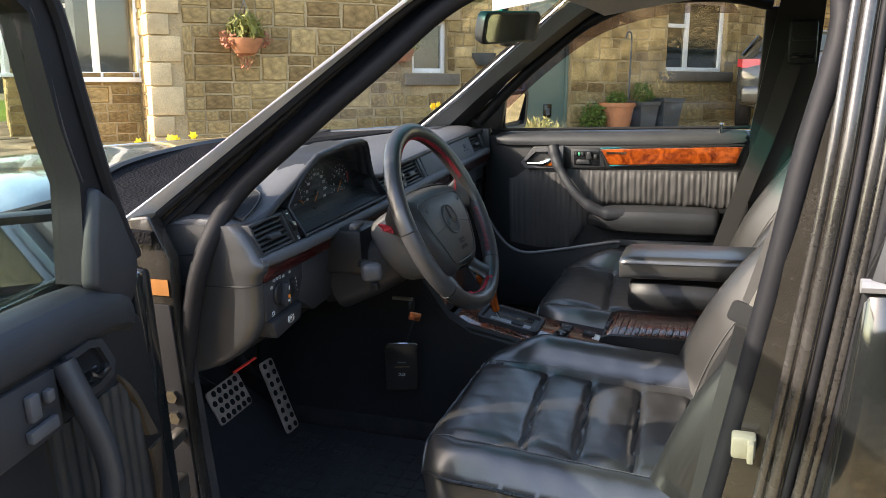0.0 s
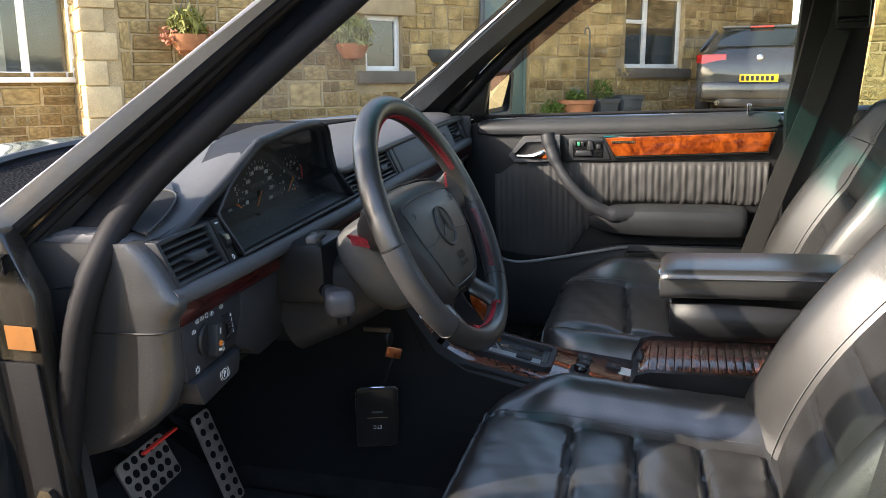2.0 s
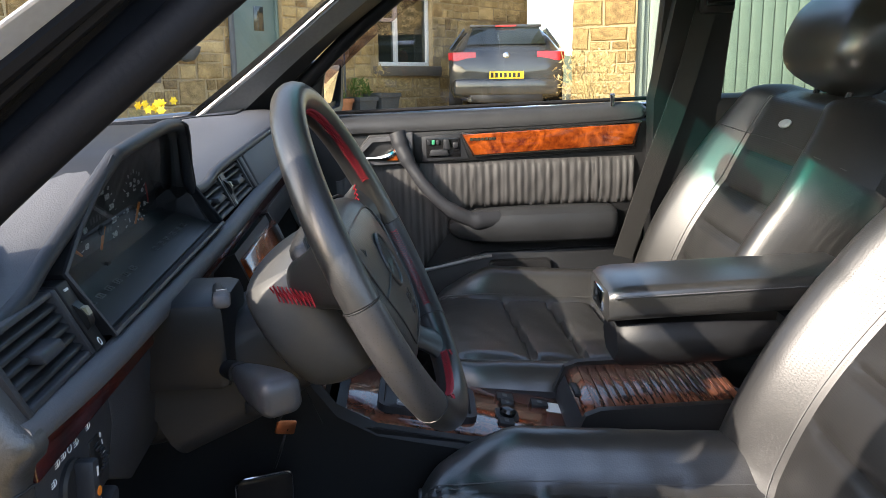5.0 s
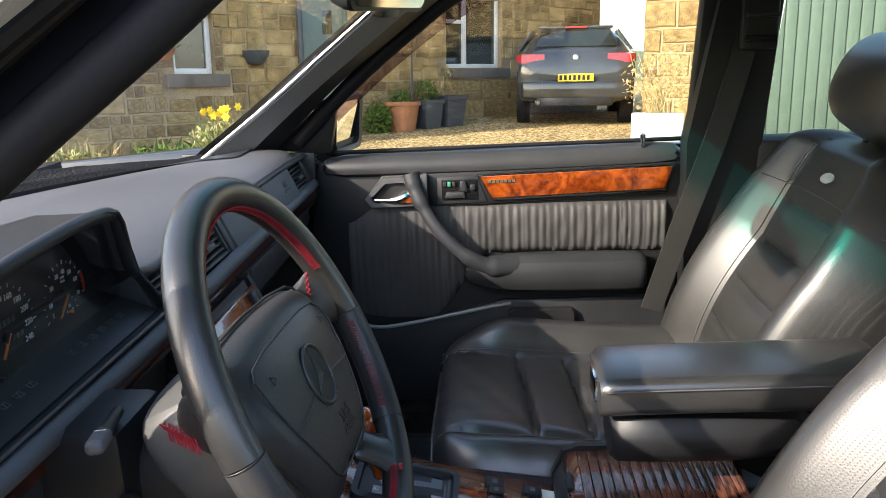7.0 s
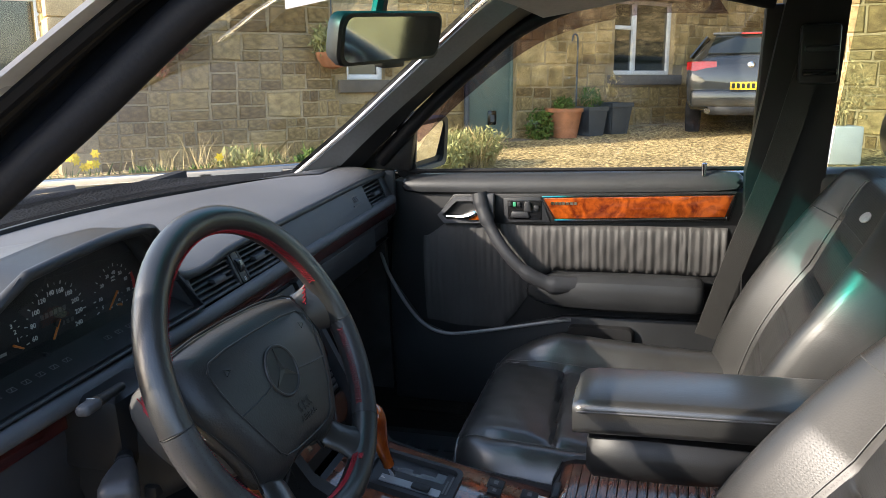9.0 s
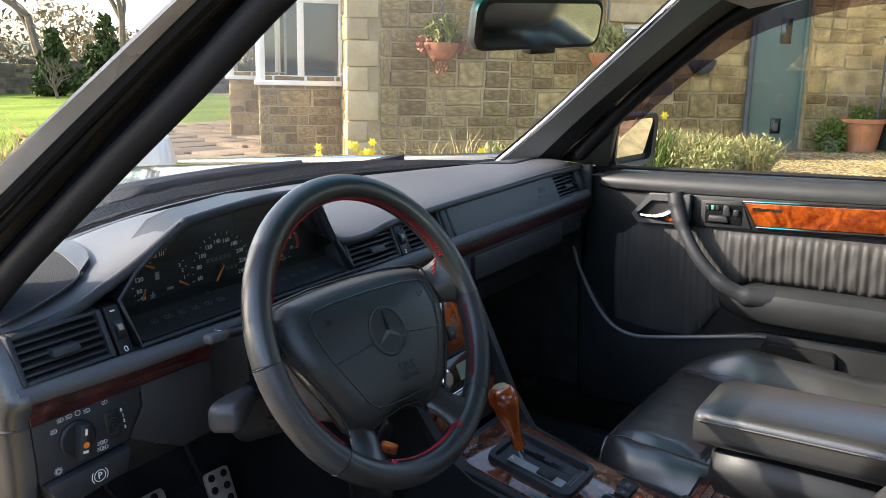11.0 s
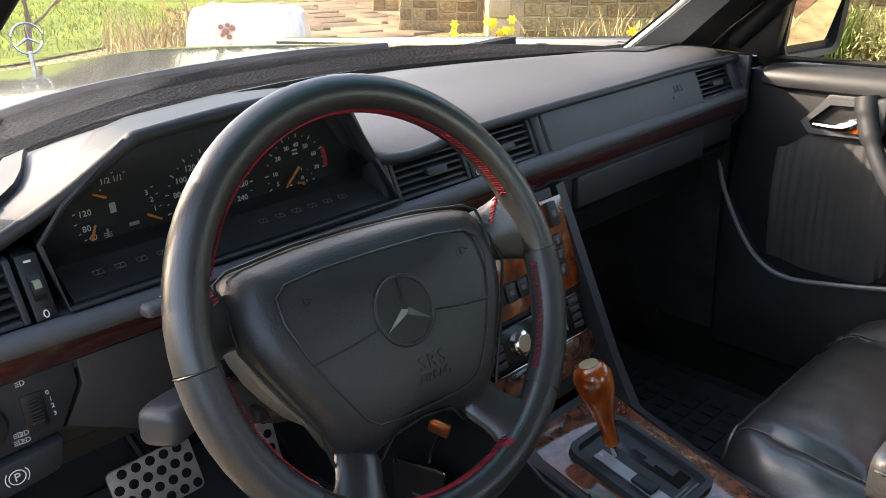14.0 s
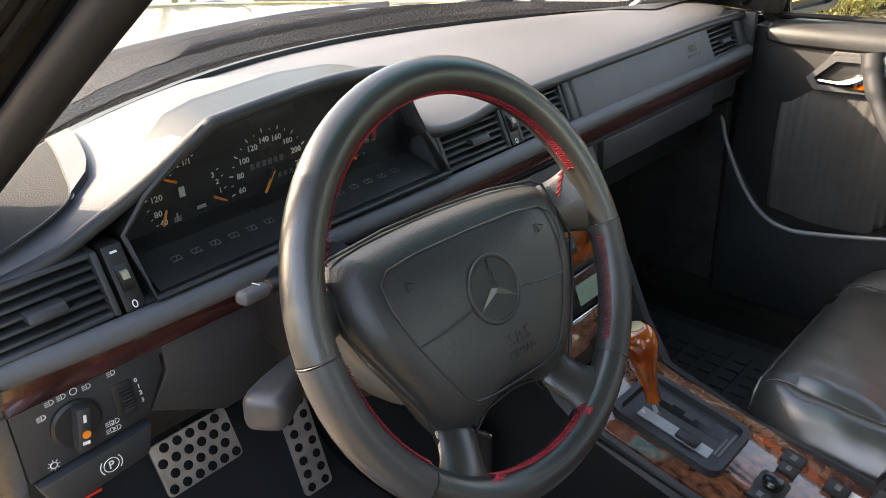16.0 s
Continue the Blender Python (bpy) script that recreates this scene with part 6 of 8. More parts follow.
# small pale nameplate, lettering left out
bm = bmesh.new()
for k in range(7):
    box((0.6525, -0.160 - 0.0085 * k - 0.0068, 0.870), (0.6542, -0.160 - 0.0085 * k, 0.876), 0, bm)
part("nameplate", bm, CHROME, door, "small bright nameplate on the wood")
hx = [(0.108, 0.841), (0.066, 0.884), (-0.012, 0.887), (0.000, 0.824), (0.092, 0.821)]
hi = [(0.094, 0.842), (0.061, 0.874), (0.004, 0.876), (0.011, 0.833), (0.086, 0.831)]
bz = part("handle_bezel", loft([[(0.660, y, z) for y, z in hx], [(0.651, y, z) for y, z in hx], [(0.651, y, z) for y, z in hi], [(0.662, y, z) for y, z in hi]], caps=False), DASH, door, "grey door release surround")
part("recess", prism([(0.661, y, z) for y, z in hi], (0.002, 0, 0)), GLOSS, bz)
part("release_lever", tube(curve_pts([(0.652, 0.085, 0.838), (0.648, 0.05, 0.838), (0.646, 0.028, 0.842), (0.650, 0.012, 0.850)], 4), [0.004, 0.004, 0.0045, 0.005, 0.006, 0.006, 0.007, 0.007, 0.008, 0.008, 0.008, 0.008, 0.007], 8), CHROME, bz, "chrome door release lever")
part("release_badge", prism([(0.645, 0.030, 0.832), (0.645, 0.004, 0.832), (0.645, 0.012, 0.858)], (0.008, 0, 0), 0.001), AMBER, bz)
sp = part("switch_plate", prism([(0.657, -0.050, 0.882), (0.657, -0.136, 0.887), (0.657, -0.158, 0.828), (0.657, -0.050, 0.824)], (0.012, 0, 0), 0.002), DASH2, door, "black seat switch plate")
part("switch_recess", box((0.6555, -0.138, 0.833), (0.659, -0.060, 0.878), 0.001), GLOSS, sp)
part("seat_switch", prism([(0.650, -0.066, 0.838), (0.650, -0.112, 0.838), (0.650, -0.108, 0.852), (0.650, -0.070, 0.852)], (0.010, 0, 0), 0.003), DASH2, sp)
part("seat_switch", prism([(0.650, -0.098, 0.852), (0.650, -0.116, 0.852), (0.650, -0.112, 0.876), (0.650, -0.100, 0.876)], (0.010, 0, 0), 0.003), DASH2, sp)
part("headrest_switch", box((0.650, -0.133, 0.855), (0.658, -0.121, 0.868), 0.003), DASH2, sp)
for k in range(3):
    part("memory_button", box((0.652, -0.070 - 0.010 * k, 0.864), (0.658, -0.063 - 0.010 * k, 0.874), 0.001), DASH2 if k != 1 else mat("green_button", (0.05, 0.3, 0.16), 0.4), sp)
# pleated leather: folds gathered between the strip and the armrest
rings = []
rng = random.Random(3)
ph = [rng.uniform(-0.5, 0.5) for _ in range(60)]
N = 260
for k in range(N + 1):
    y = 0.150 - 0.690 * k / N
    top = 0.820 - 0.012 * sstep(0.08, 0.15, y) * 3
    low = 0.712 if y < -0.17 else 0.712 - 0.150 * sstep(-0.17, -0.02, y) + 0.012 * sstep(0.06, 0.15, y)
    f = (0.150 - y) / 0.0175
    i = int(f)
    fold = math.sin(2 * math.pi * (f + 0.18 * math.sin(ph[i % 60] * 5 + f * 0.7)))
    amp = (0.0015 + 0.0012 * ph[(i * 7) % 60]) if y < -0.15 else 0.0011
    row = []
    for j in range(9):
        s = j / 8
        w = math.sin(math.pi * min(1, max(0, s * 1.02))) ** 0.5
        wob = 0.0012 * math.sin(11 * s + ph[i % 60] * 9 + f)
        row.append((0.668 - 0.010 * w - (amp * fold + wob) * (0.4 + 0.6 * w), y, top + (low - top) * s))
    rings.append(row)
part("pleated_panel", shell(rings, (0.012, 0, 0)), PLEAT, door, "grey pleated leather panel", sharp=70)
# pull handle and armrest
part("pull_handle", tube(curve_pts([(0.648, 0.004, 0.895), (0.640, -0.004, 0.865), (0.628, -0.022, 0.825), (0.612, -0.060, 0.770), (0.606, -0.110, 0.722), (0.612, -0.165, 0.695), (0.625, -0.22, 0.690)], 6), [0.019] * 6 + [0.017] * 6 + [0.014] * 12 + [0.017] * 6 + [0.022] * 7, 12, flat=0.85), DASH2, door, "curved black pull handle")
part("handle_head", prism([(0.640, 0.020, 0.893), (0.640, -0.032, 0.895), (0.640, -0.030, 0.832), (0.640, 0.0, 0.828)], (0.02, 0, 0), 0.006), DASH, door)
rings = []
for y, s in ((-0.10, 0.35), (-0.14, 0.75), (-0.19, 1.0), (-0.30, 1.02), (-0.42, 1.02), (-0.485, 0.98), (-0.497, 0.85)):
    rings.append([(0.675, y, 0.672 + 0.045 * s), (0.632, y, 0.672 + 0.045 * s), (0.606 + 0.03 * (1 - s), y, 0.672 + 0.034 * s), (0.600 + 0.035 * (1 - s), y, 0.672), (0.610 + 0.03 * (1 - s), y, 0.672 - 0.036 * s), (0.645, y, 0.672 - 0.046 * s), (0.675, y, 0.672 - 0.046 * s)])
part("armrest", loft(rings), DOOR_VINYL, door, "padded black armrest", 1)
part("bright_line", tube(curve_pts([(0.668, 0.262, 0.74), (0.656, 0.240, 0.690), (0.648, 0.195, 0.615), (0.643, 0.150, 0.568), (0.642, 0.098, 0.549), (0.642, 0.02, 0.557), (0.645, -0.16, 0.592), (0.648, -0.205, 0.598)], 6), 0.0042, 8), mat("satin_grey_trim", (0.2, 0.2, 0.21), 0.3, var=0.1), door, "satin grey trim line")
part("lower_panel", prism([(0.655, 0.24, 0.36), (0.655, -0.545, 0.36), (0.655, -0.545, 0.608), (0.655, -0.19, 0.604), (0.655, 0.02, 0.55), (0.655, 0.10, 0.54), (0.655, 0.16, 0.565), (0.655, 0.24, 0.68)], (0.02, 0, 0), 0.006), DOOR_VINYL, door, "black lower door panel")
part("pocket", loft([[(x, -0.272 + y, 0.548 + z) for y, z in rrect(0.150 * s, 0.078 * s, 0.014, 3)] for x, s in ((0.657, 1.0), (0.642, 1.0), (0.638, 0.95))]), BLACK, door, "moulded door pocket")
part("window_glass", prism([(0.705, 0.20, 0.935), (0.705, -0.585, 0.945), (0.625, -0.59, 1.30), (0.620, -0.30, 1.32), (0.626, -0.14, 1.285), (0.66, 0.02, 1.18)], (0.004, 0, 0)), SIDE_GLASS, door, "clear side window")
ln = curve_pts([(0.672, 0.185, 1.033), (0.655, 0.068, 1.132), (0.632, -0.065, 1.226), (0.618, -0.175, 1.274), (0.610, -0.33, 1.302), (0.613, -0.50, 1.296)], 6)
part("wind_deflector", loft([[p + Vector((0.035, 0.0, 0.0)), p + Vector((0.042, -0.020, -0.030))] for p in ln], ring_closed=False), SMOKE, door, "smoked purple wind deflector")
part("glass_seal", tube([(0.69, 0.205, 0.938), (0.69, -0.585, 0.948)], 0.005, 6), RUBBER, door)
part("frame_post", prism([(0.655, -0.575, 0.94), (0.655, -0.625, 0.94), (0.60, -0.64, 1.28), (0.60, -0.585, 1.28)], (0.04, 0, 0), 0.006), BLACK, door)
part("mirror_sail", prism([(0.672, 0.32, 0.948), (0.672, 0.178, 0.940), (0.664, 0.152, 1.058), (0.662, 0.165, 1.066), (0.665, 0.25, 1.0)], (0.022, 0, 0), 0.005), BLACK, door)


def wing_mirror(m, label, flip=1):
    """A square door mirror: x to its outer side, z to its glass."""
    t = thing("door_mirror", label, "door mirror", tuple(m.translation), "door mirrors")
    o = rrect(0.185, 0.128, 0.020, 4)
    part("housing", loft([[(x * s, y * s, z) for x, y in o] for z, s in ((-0.085, 0.55), (-0.07, 0.80), (-0.035, 0.97), (0.0, 1.0), (0.006, 0.97))] + [[(x * 0.84, y * 0.80, 0.003) for x, y in o], [(x * 0.83, y * 0.79, -0.008) for x, y in o]], m=m), BLACK, t, "black mirror housing")
    part("mirror_glass", prism([(x * 0.828, y * 0.788, -0.004) for x, y in o], (0, 0, -0.002), m=m @ Matrix.Rotation(radians(6), 4, "X")), MIRROR, t, "mirror glass")
    part("foot", tube([m @ Vector((-0.08 * flip, -0.04, -0.03)), m @ Vector((-0.100 * flip, -0.05, -0.01))], 0.024, 10), BLACK, t)
    return t


wing_mirror(plane((0.782, 0.158, 0.990), (1, -0.16, -0.02), (0.02, -0.09, 1)), "black square passenger door mirror showing gravel")

# ---- driver's door, standing open ----
OPEN = 80
dd = Vector((-math.sin(radians(OPEN)), -math.cos(radians(OPEN)), 0))
dn = Vector((-dd.y, dd.x, 0))           # to the door's inner side
DM = Matrix(((dd.x, dn.x, 0, -0.80), (dd.y, dn.y, 0, 0.29), (0, 0, 1, 0), (0, 0, 0, 1)))    # x along the door, y to its inner side
od = thing("driver_door", "open driver's door with black trim and window frame", "car door", (-0.8, 0.29, 0.35))
part("door_skin", prism([(0.03, -0.14, 0.28), (1.10, -0.14, 0.28), (1.12, -0.125, 0.93), (0.05, -0.125, 0.93)], (0, 0.03, 0), 0.008, m=DM), PAINT, od, "black painted door skin")
part("door_card", prism([(0.10, -0.11, 0.30), (1.10, -0.11, 0.30), (1.12, -0.11, 0.93), (0.15, -0.11, 0.90), (0.115, -0.11, 0.86), (0.10, -0.11, 0.60)], (0, 0.11, 0), 0.012, m=DM), BLACK, od, "black vinyl door card")
part("front_edge", box((0.045, -0.11, 0.30), (0.10, -0.02, 0.92), 0.012, m=DM), PAINT, od)
part("top_rail", loft([[(x, -0.075, z), (x, -0.030, z + 0.012), (x, 0.002, z + 0.004), (x, 0.014, z - 0.02), (x, 0.012, z - 0.05), (x, -0.004, z - 0.068), (x, -0.075, z - 0.068)] for x, z in ((0.14, 0.905), (0.17, 0.925), (0.22, 0.938), (0.5, 0.945), (1.1, 0.955))], m=DM), DASH2, od, "padded top rail", 1)
post_o = [(0.100, 0.955), (0.122, 1.005), (0.146, 1.08), (0.172, 1.19), (0.198, 1.30), (0.26, 1.36), (0.45, 1.385), (1.0, 1.36)]
post_i = [(0.222, 0.945), (0.206, 1.035), (0.200, 1.075), (0.222, 1.15), (0.245, 1.285), (0.30, 1.325), (0.46, 1.35), (0.98, 1.325)]
part("window_frame", loft([[(a[0], -0.055, a[1]), (b[0], -0.055, b[1]), (b[0], -0.012, b[1]), (a[0] + 0.006, -0.004, a[1])] for a, b in zip(post_o, post_i)], m=DM), RUBBER, od, "black door window frame")
part("frame_seal", tube(curve_pts([(x + 0.016, -0.002, z) for x, z in post_o[:6]], 5), 0.010, 8, m=DM), RUBBER, od, "black rubber frame seal")
part("inner_trim", tube(curve_pts([(x - 0.006, -0.014, z) for x, z in post_i[2:7]], 5), 0.0035, 6, m=DM), DASH2, od)
part("sail_cover", prism([(0.112, -0.02, 0.966), (0.128, -0.02, 0.915), (0.148, -0.02, 0.893), (0.19, -0.02, 0.915), (0.226, -0.02, 0.942), (0.210, -0.02, 1.01), (0.190, -0.02, 1.07), (0.15, -0.02, 1.04)], (0, 0.026, 0), 0.009, seg=3, m=DM), DASH2, od, "black mirror corner cover")
part("window_glass", prism([(0.19, -0.05, 0.93), (1.05, -0.05, 0.94), (0.98, -0.03, 1.335), (0.44, -0.03, 1.355), (0.25, -0.035, 1.29), (0.20, -0.045, 1.08)], (0, 0.004, 0), m=DM), glass_mat("green_tinted_glass", (0.74, 0.82, 0.79)), od, "green tinted side window")
hb_ = [(0.214, 0.838), (0.236, 0.876), (0.262, 0.884), (0.312, 0.882), (0.316, 0.815), (0.250, 0.812), (0.222, 0.820)]
hi_ = [(0.228, 0.838), (0.244, 0.868), (0.264, 0.874), (0.304, 0.872), (0.306, 0.824), (0.254, 0.822), (0.232, 0.828)]
bz = part("handle_bezel", loft([[(x, 0.0, z) for x, z in hb_], [(x, 0.010, z) for x, z in hb_], [(x, 0.010, z) for x, z in hi_], [(x, -0.004, z) for x, z in hi_]], caps=False, m=DM), DASH2, od, "grey door release surround")
part("recess", prism([(x, 0.0005, z) for x, z in hi_], (0, 0.002, 0), m=DM), GLOSS, bz)
part("release_lever", tube([(0.234, 0.012, 0.834), (0.262, 0.014, 0.832), (0.285, 0.016, 0.845)], [0.0035, 0.005, 0.007], 8, m=DM), CHROME, bz, "chrome release lever")
sp = part("switch_plate", prism([(0.334, 0.0, 0.800), (0.334, 0.0, 0.878), (0.47, 0.0, 0.884), (0.45, 0.0, 0.800)], (0, 0.010, 0), 0.003, m=DM), DASH2, od, "black seat switch plate")
part("seat_switch", box((0.352, 0.010, 0.812), (0.402, 0.020, 0.828), 0.003, m=DM), DASH, sp)
part("seat_switch", box((0.378, 0.010, 0.836), (0.396, 0.020, 0.868), 0.003, m=DM), DASH, sp)
part("headrest_switch", box((0.352, 0.010, 0.846), (0.366, 0.020, 0.862), 0.003, m=DM), DASH, sp)
part("pull_handle", tube(curve_pts([(0.322, 0.012, 0.880), (0.322, 0.030, 0.83), (0.318, 0.046, 0.77), (0.322, 0.052, 0.71), (0.345, 0.045, 0.66), (0.40, 0.035, 0.64)], 5), 0.015, 10, m=DM), DASH2, od, "curved black pull handle")
part("armrest", box((0.38, -0.01, 0.60), (1.02, 0.06, 0.69), 0.025, m=DM), BLACK, od)
part("pleated_panel", shell([[(x, 0.004 + 0.0012 * math.sin(x * 300), z) for z in even(min(0.80, 0.70 + (x - 0.15) * 1.9), 0.50, 6)] for x in even(0.165, 0.36, 60)], (0, -0.006, 0), m=DM), LEATHER, od, "grey pleated leather panel")
# sunlight on the black card's edge is put into this brown
LIT = mat("brown_sunlit_trim_edge", (0.055, 0.04, 0.028), 0.55, var=0.25, scale=20, bump=0.2, bscale=600)
part("card_edge", shell([[(a, -0.012, za), ((a + b) / 2, 0.006, (za + zb) / 2), (b, 0.008, zb)] for (a, za), (b, zb) in zip([(0.203, 0.815), (0.180, 0.797), (0.163, 0.778), (0.143, 0.745), (0.122, 0.705), (0.104, 0.674)], [(0.206, 0.806), (0.192, 0.784), (0.178, 0.760), (0.168, 0.735), (0.162, 0.712), (0.158, 0.695)])], (0, -0.02, 0), m=DM), LIT, od, "front edge of the door card, coloured brown as if sunlit")
part("card_edge", shell([[(a, -0.012, z), (a + 0.02, 0.004, z), (b, 0.006, z)] for a, b, z in ((0.104, 0.156, 0.690 - 0.018), (0.106, 0.152, 0.65), (0.118, 0.150, 0.60), (0.132, 0.156, 0.55))], (0, -0.02, 0), m=DM), LIT, od)
wing_mirror(DM @ Matrix(((-0.423, 0, 0.906, 0.170), (0.906, 0, 0.423, -0.142), (0, 1, 0, 0.962), (0, 0, 0, 1))), "black square driver's door mirror", -1)
part("hinge", box((0.0, -0.09, 0.48), (0.06, -0.03, 0.54), 0.006, m=DM), STEEL, od)
part("check_strap", box((-0.05, -0.07, 0.58), (0.10, -0.05, 0.60), 0.003, m=DM), STEEL, od)

# hinge post details
part("sticker", prism([(-0.7675, 0.344, 0.868), (-0.7675, 0.382, 0.868), (-0.7675, 0.382, 0.840), (-0.7675, 0.344, 0.840)], (-0.0006, 0, 0)), TAPE, car, "amber paper sticker")
part("hinge_bolt", lathe([(0.012, 0), (0.012, 0.008), (0, 0.008)], plane((-0.7705, 0.36, 0.66), (0, -1, 0), (0, 0, 1)), 6), PAINT_SILL, car)
part("hinge_bolt", lathe([(0.012, 0), (0.012, 0.008), (0, 0.008)], plane((-0.7705, 0.36, 0.62), (0, -1, 0), (0, 0, 1)), 6), PAINT_SILL, car)
part("sill_strip", box((-0.775, -0.45, 0.40), (-0.715, 0.32, 0.408), 0.003), CHROME, car)

# ---- rear-view mirror ----
rv = thing("rear_view_mirror", "black interior rear-view mirror on the windscreen", "mirror", (-0.06, 0.0, 1.25))
RV = plane((-0.066, -0.062, 1.250), (1, -0.25, 0.0), (0, -0.22, 1))
o = rrect(0.245, 0.066, 0.018, 4)
part("housing", loft([[(x * s, y * s, z) for x, y in o] for z, s in ((-0.035, 0.6), (-0.026, 0.9), (-0.008, 1.0), (0.0, 1.0), (0.003, 0.97))], m=RV), BLACK, rv)
part("mirror_glass", prism([(x * 0.93, y * 0.84, 0.0034) for x, y in o], (0, 0, 0.001), m=RV), MIRROR, rv)
part("dip_lever", box((-0.02, -0.040, -0.015), (0.03, -0.030, 0.004), 0.003, m=RV), BLACK, rv)
part("stem", tube([RV @ Vector((0, 0.01, -0.03)), Vector((CX, -0.05, 1.345)), Vector((CX, -0.11, 1.365))], 0.011, 8), BLACK, rv)

# ---- floor mats ----
MAT_RUBBER = mat("grey_black_mat_rubber", (0.034, 0.035, 0.038), 0.5, var=0.2, scale=12, bump=0.2, bscale=200, spec=0.45)
for x0, x1, nm in ((0.115, 0.60, "passenger"), (-0.66, -0.175, "driver")):
    mt = thing("floor_mat", "black ribbed rubber floor mat", "floor mat", ((x0 + x1) / 2, 0.3, 0.28), "floor mats")
    part("mat", shell([[(x, y, z) for y, z in ((-0.02, 0.285), (0.30, 0.285), (0.50, 0.287), (0.66, 0.385))] for x in (x0, x1)], (0, 0, 0.008)), MAT_RUBBER, mt)
    bm = bmesh.new()
    for i in range(12):
        for j in range(11):
            box((x0 + 0.04 + (x1 - x0 - 0.08) * i / 12, 0.01 + 0.042 * j, 0.292), (x0 + 0.04 + (x1 - x0 - 0.08) * i / 12 + 0.026, 0.01 + 0.042 * j + 0.028, 0.297), 0, bm)
    tagged(part("mat_ribs", bm, MAT_RUBBER, mt), kind="stuff")

# ---- the yard and the house (world frame) ----
def ground_z(x, y):
    ax = abs(x)
    z = 0.064 * min(ax, 1.5) + 0.030 * max(0.0, min(ax, 14) - 1.5)
    z = z if x > 0 else -z
    return z - 0.02 * max(-3, min(3, y)) * max(0.0, 1 - ax / 6)


def stone_mat(name, dark, mid, light, island):
    m = mat(name, mid, 0.92, var=0.45, scale=4, bump=1.0, bscale=30, fine=0.35, spec=0.15)
    n, l = m.node_tree.nodes, m.node_tree.links
    src = n.new("ShaderNodeNewGeometry" if island else "ShaderNodeObjectInfo")
    cr = n.new("ShaderNodeValToRGB")
    for pos, c in ((0.0, dark), (0.35, mid), (0.7, light)):
        e = cr.color_ramp.elements[0] if pos == 0 else cr.color_ramp.elements.new(pos)
        e.position, e.color = pos, (*c, 1)
    last = cr.color_ramp.elements[-1]
    last.position, last.color = 1.0, (*[q * 0.8 for q in mid], 1)
    l.new(src.outputs["Random Per Island" if island else "Random"], cr.inputs[0])
    for x in n:
        if x.bl_idname == "ShaderNodeMix":
            l.new(cr.outputs[0], x.inputs[6])
    return m


GRAVEL = mat("pale_yellow_gravel", (0.50, 0.38, 0.19), 0.9, var=0.3, scale=1.3, bump=1.0, bscale=30, fine=0.35, kind="VORONOI", spec=0.15)


def pebbles(m, scale):
    """Single pebbles: each its own tone, with dark gaps between them."""
    n, l = m.node_tree.nodes, m.node_tree.links
    b = n["Principled BSDF"]
    tc, v, cr, gap, mx, m2 = n.new("ShaderNodeTexCoord"), n.new("ShaderNodeTexVoronoi"), n.new("ShaderNodeValToRGB"), n.new("ShaderNodeMapRange"), n.new("ShaderNodeMix"), n.new("ShaderNodeMix")
    v.inputs["Scale"].default_value = scale
    l.new(tc.outputs["Object"], v.inputs["Vector"])
    sp = n.new("ShaderNodeSeparateColor")
    l.new(v.outputs["Color"], sp.inputs[0])
    l.new(sp.outputs[0], cr.inputs[0])
    cr.color_ramp.elements[0].color, cr.color_ramp.elements[1].color = (0.62, 0.57, 0.47, 1), (1.45, 1.45, 1.45, 1)
    gap.inputs["From Min"].default_value, gap.inputs["From Max"].default_value = 0.42, 0.72
    gap.inputs["To Min"].default_value, gap.inputs["To Max"].default_value = 1.0, 0.35
    l.new(v.outputs["Distance"], gap.inputs["Value"])
    old = b.inputs["Base Color"].links[0].from_socket
    for q in (mx, m2):
        q.data_type, q.blend_type = "RGBA", "MULTIPLY"
        q.inputs[0].default_value = 1.0
    l.new(old, mx.inputs[6])
    l.new(cr.outputs[0], mx.inputs[7])
    l.new(mx.outputs[2], m2.inputs[6])
    l.new(gap.outputs[0], m2.inputs[7])
    l.new(m2.outputs[2], b.inputs["Base Color"])


pebbles(GRAVEL, 24.0)
GRASS = mat("lawn_grass", (0.16, 0.21, 0.025), 0.9, var=0.4, scale=0.7, bump=0.9, bscale=70, fine=0.5, spec=0.1)
SLAB = mat("brown_patio_stone", (0.20, 0.15, 0.10), 0.9, var=0.4, scale=1.5, bump=0.5, bscale=30, fine=0.3, rnd=0.25, spec=0.15)
MORTAR = mat("sandy_mortar", (0.36, 0.275, 0.155), 0.95, var=0.3, scale=2.5, bump=0.6, bscale=60, fine=0.25, spec=0.1)
STONE = stone_mat("coursed_sandstone", (0.24, 0.160, 0.072), (0.34, 0.238, 0.105), (0.44, 0.322, 0.150), False)
STONE_J = stone_mat("coursed_sandstone_far", (0.23, 0.155, 0.070), (0.36, 0.255, 0.112), (0.46, 0.34, 0.160), True)
QUOIN = mat("pale_dressed_sandstone", (0.46, 0.355, 0.205), 0.9, var=0.25, scale=4, bump=0.5, bscale=40, fine=0.2, rnd=0.2, spec=0.15)
WHITE = mat("white_window_paint", (0.8, 0.8, 0.79), 0.35, var=0.06, scale=3)
GREEN = mat("grey_green_door_paint", (0.13, 0.18, 0.155), 0.45, var=0.1, scale=3)
PLANK = mat("pale_green_plank_paint", (0.17, 0.215, 0.185), 0.55, var=0.08, scale=3, rnd=0.06)
PANE = mat("dark_window_pane", (0.02, 0.025, 0.02), 0.04, var=0.5, scale=2, spec=0.9)
LEAF_G = mat("green_foliage", (0.075, 0.12, 0.022), 0.7, var=0.4, scale=8, spec=0.2)
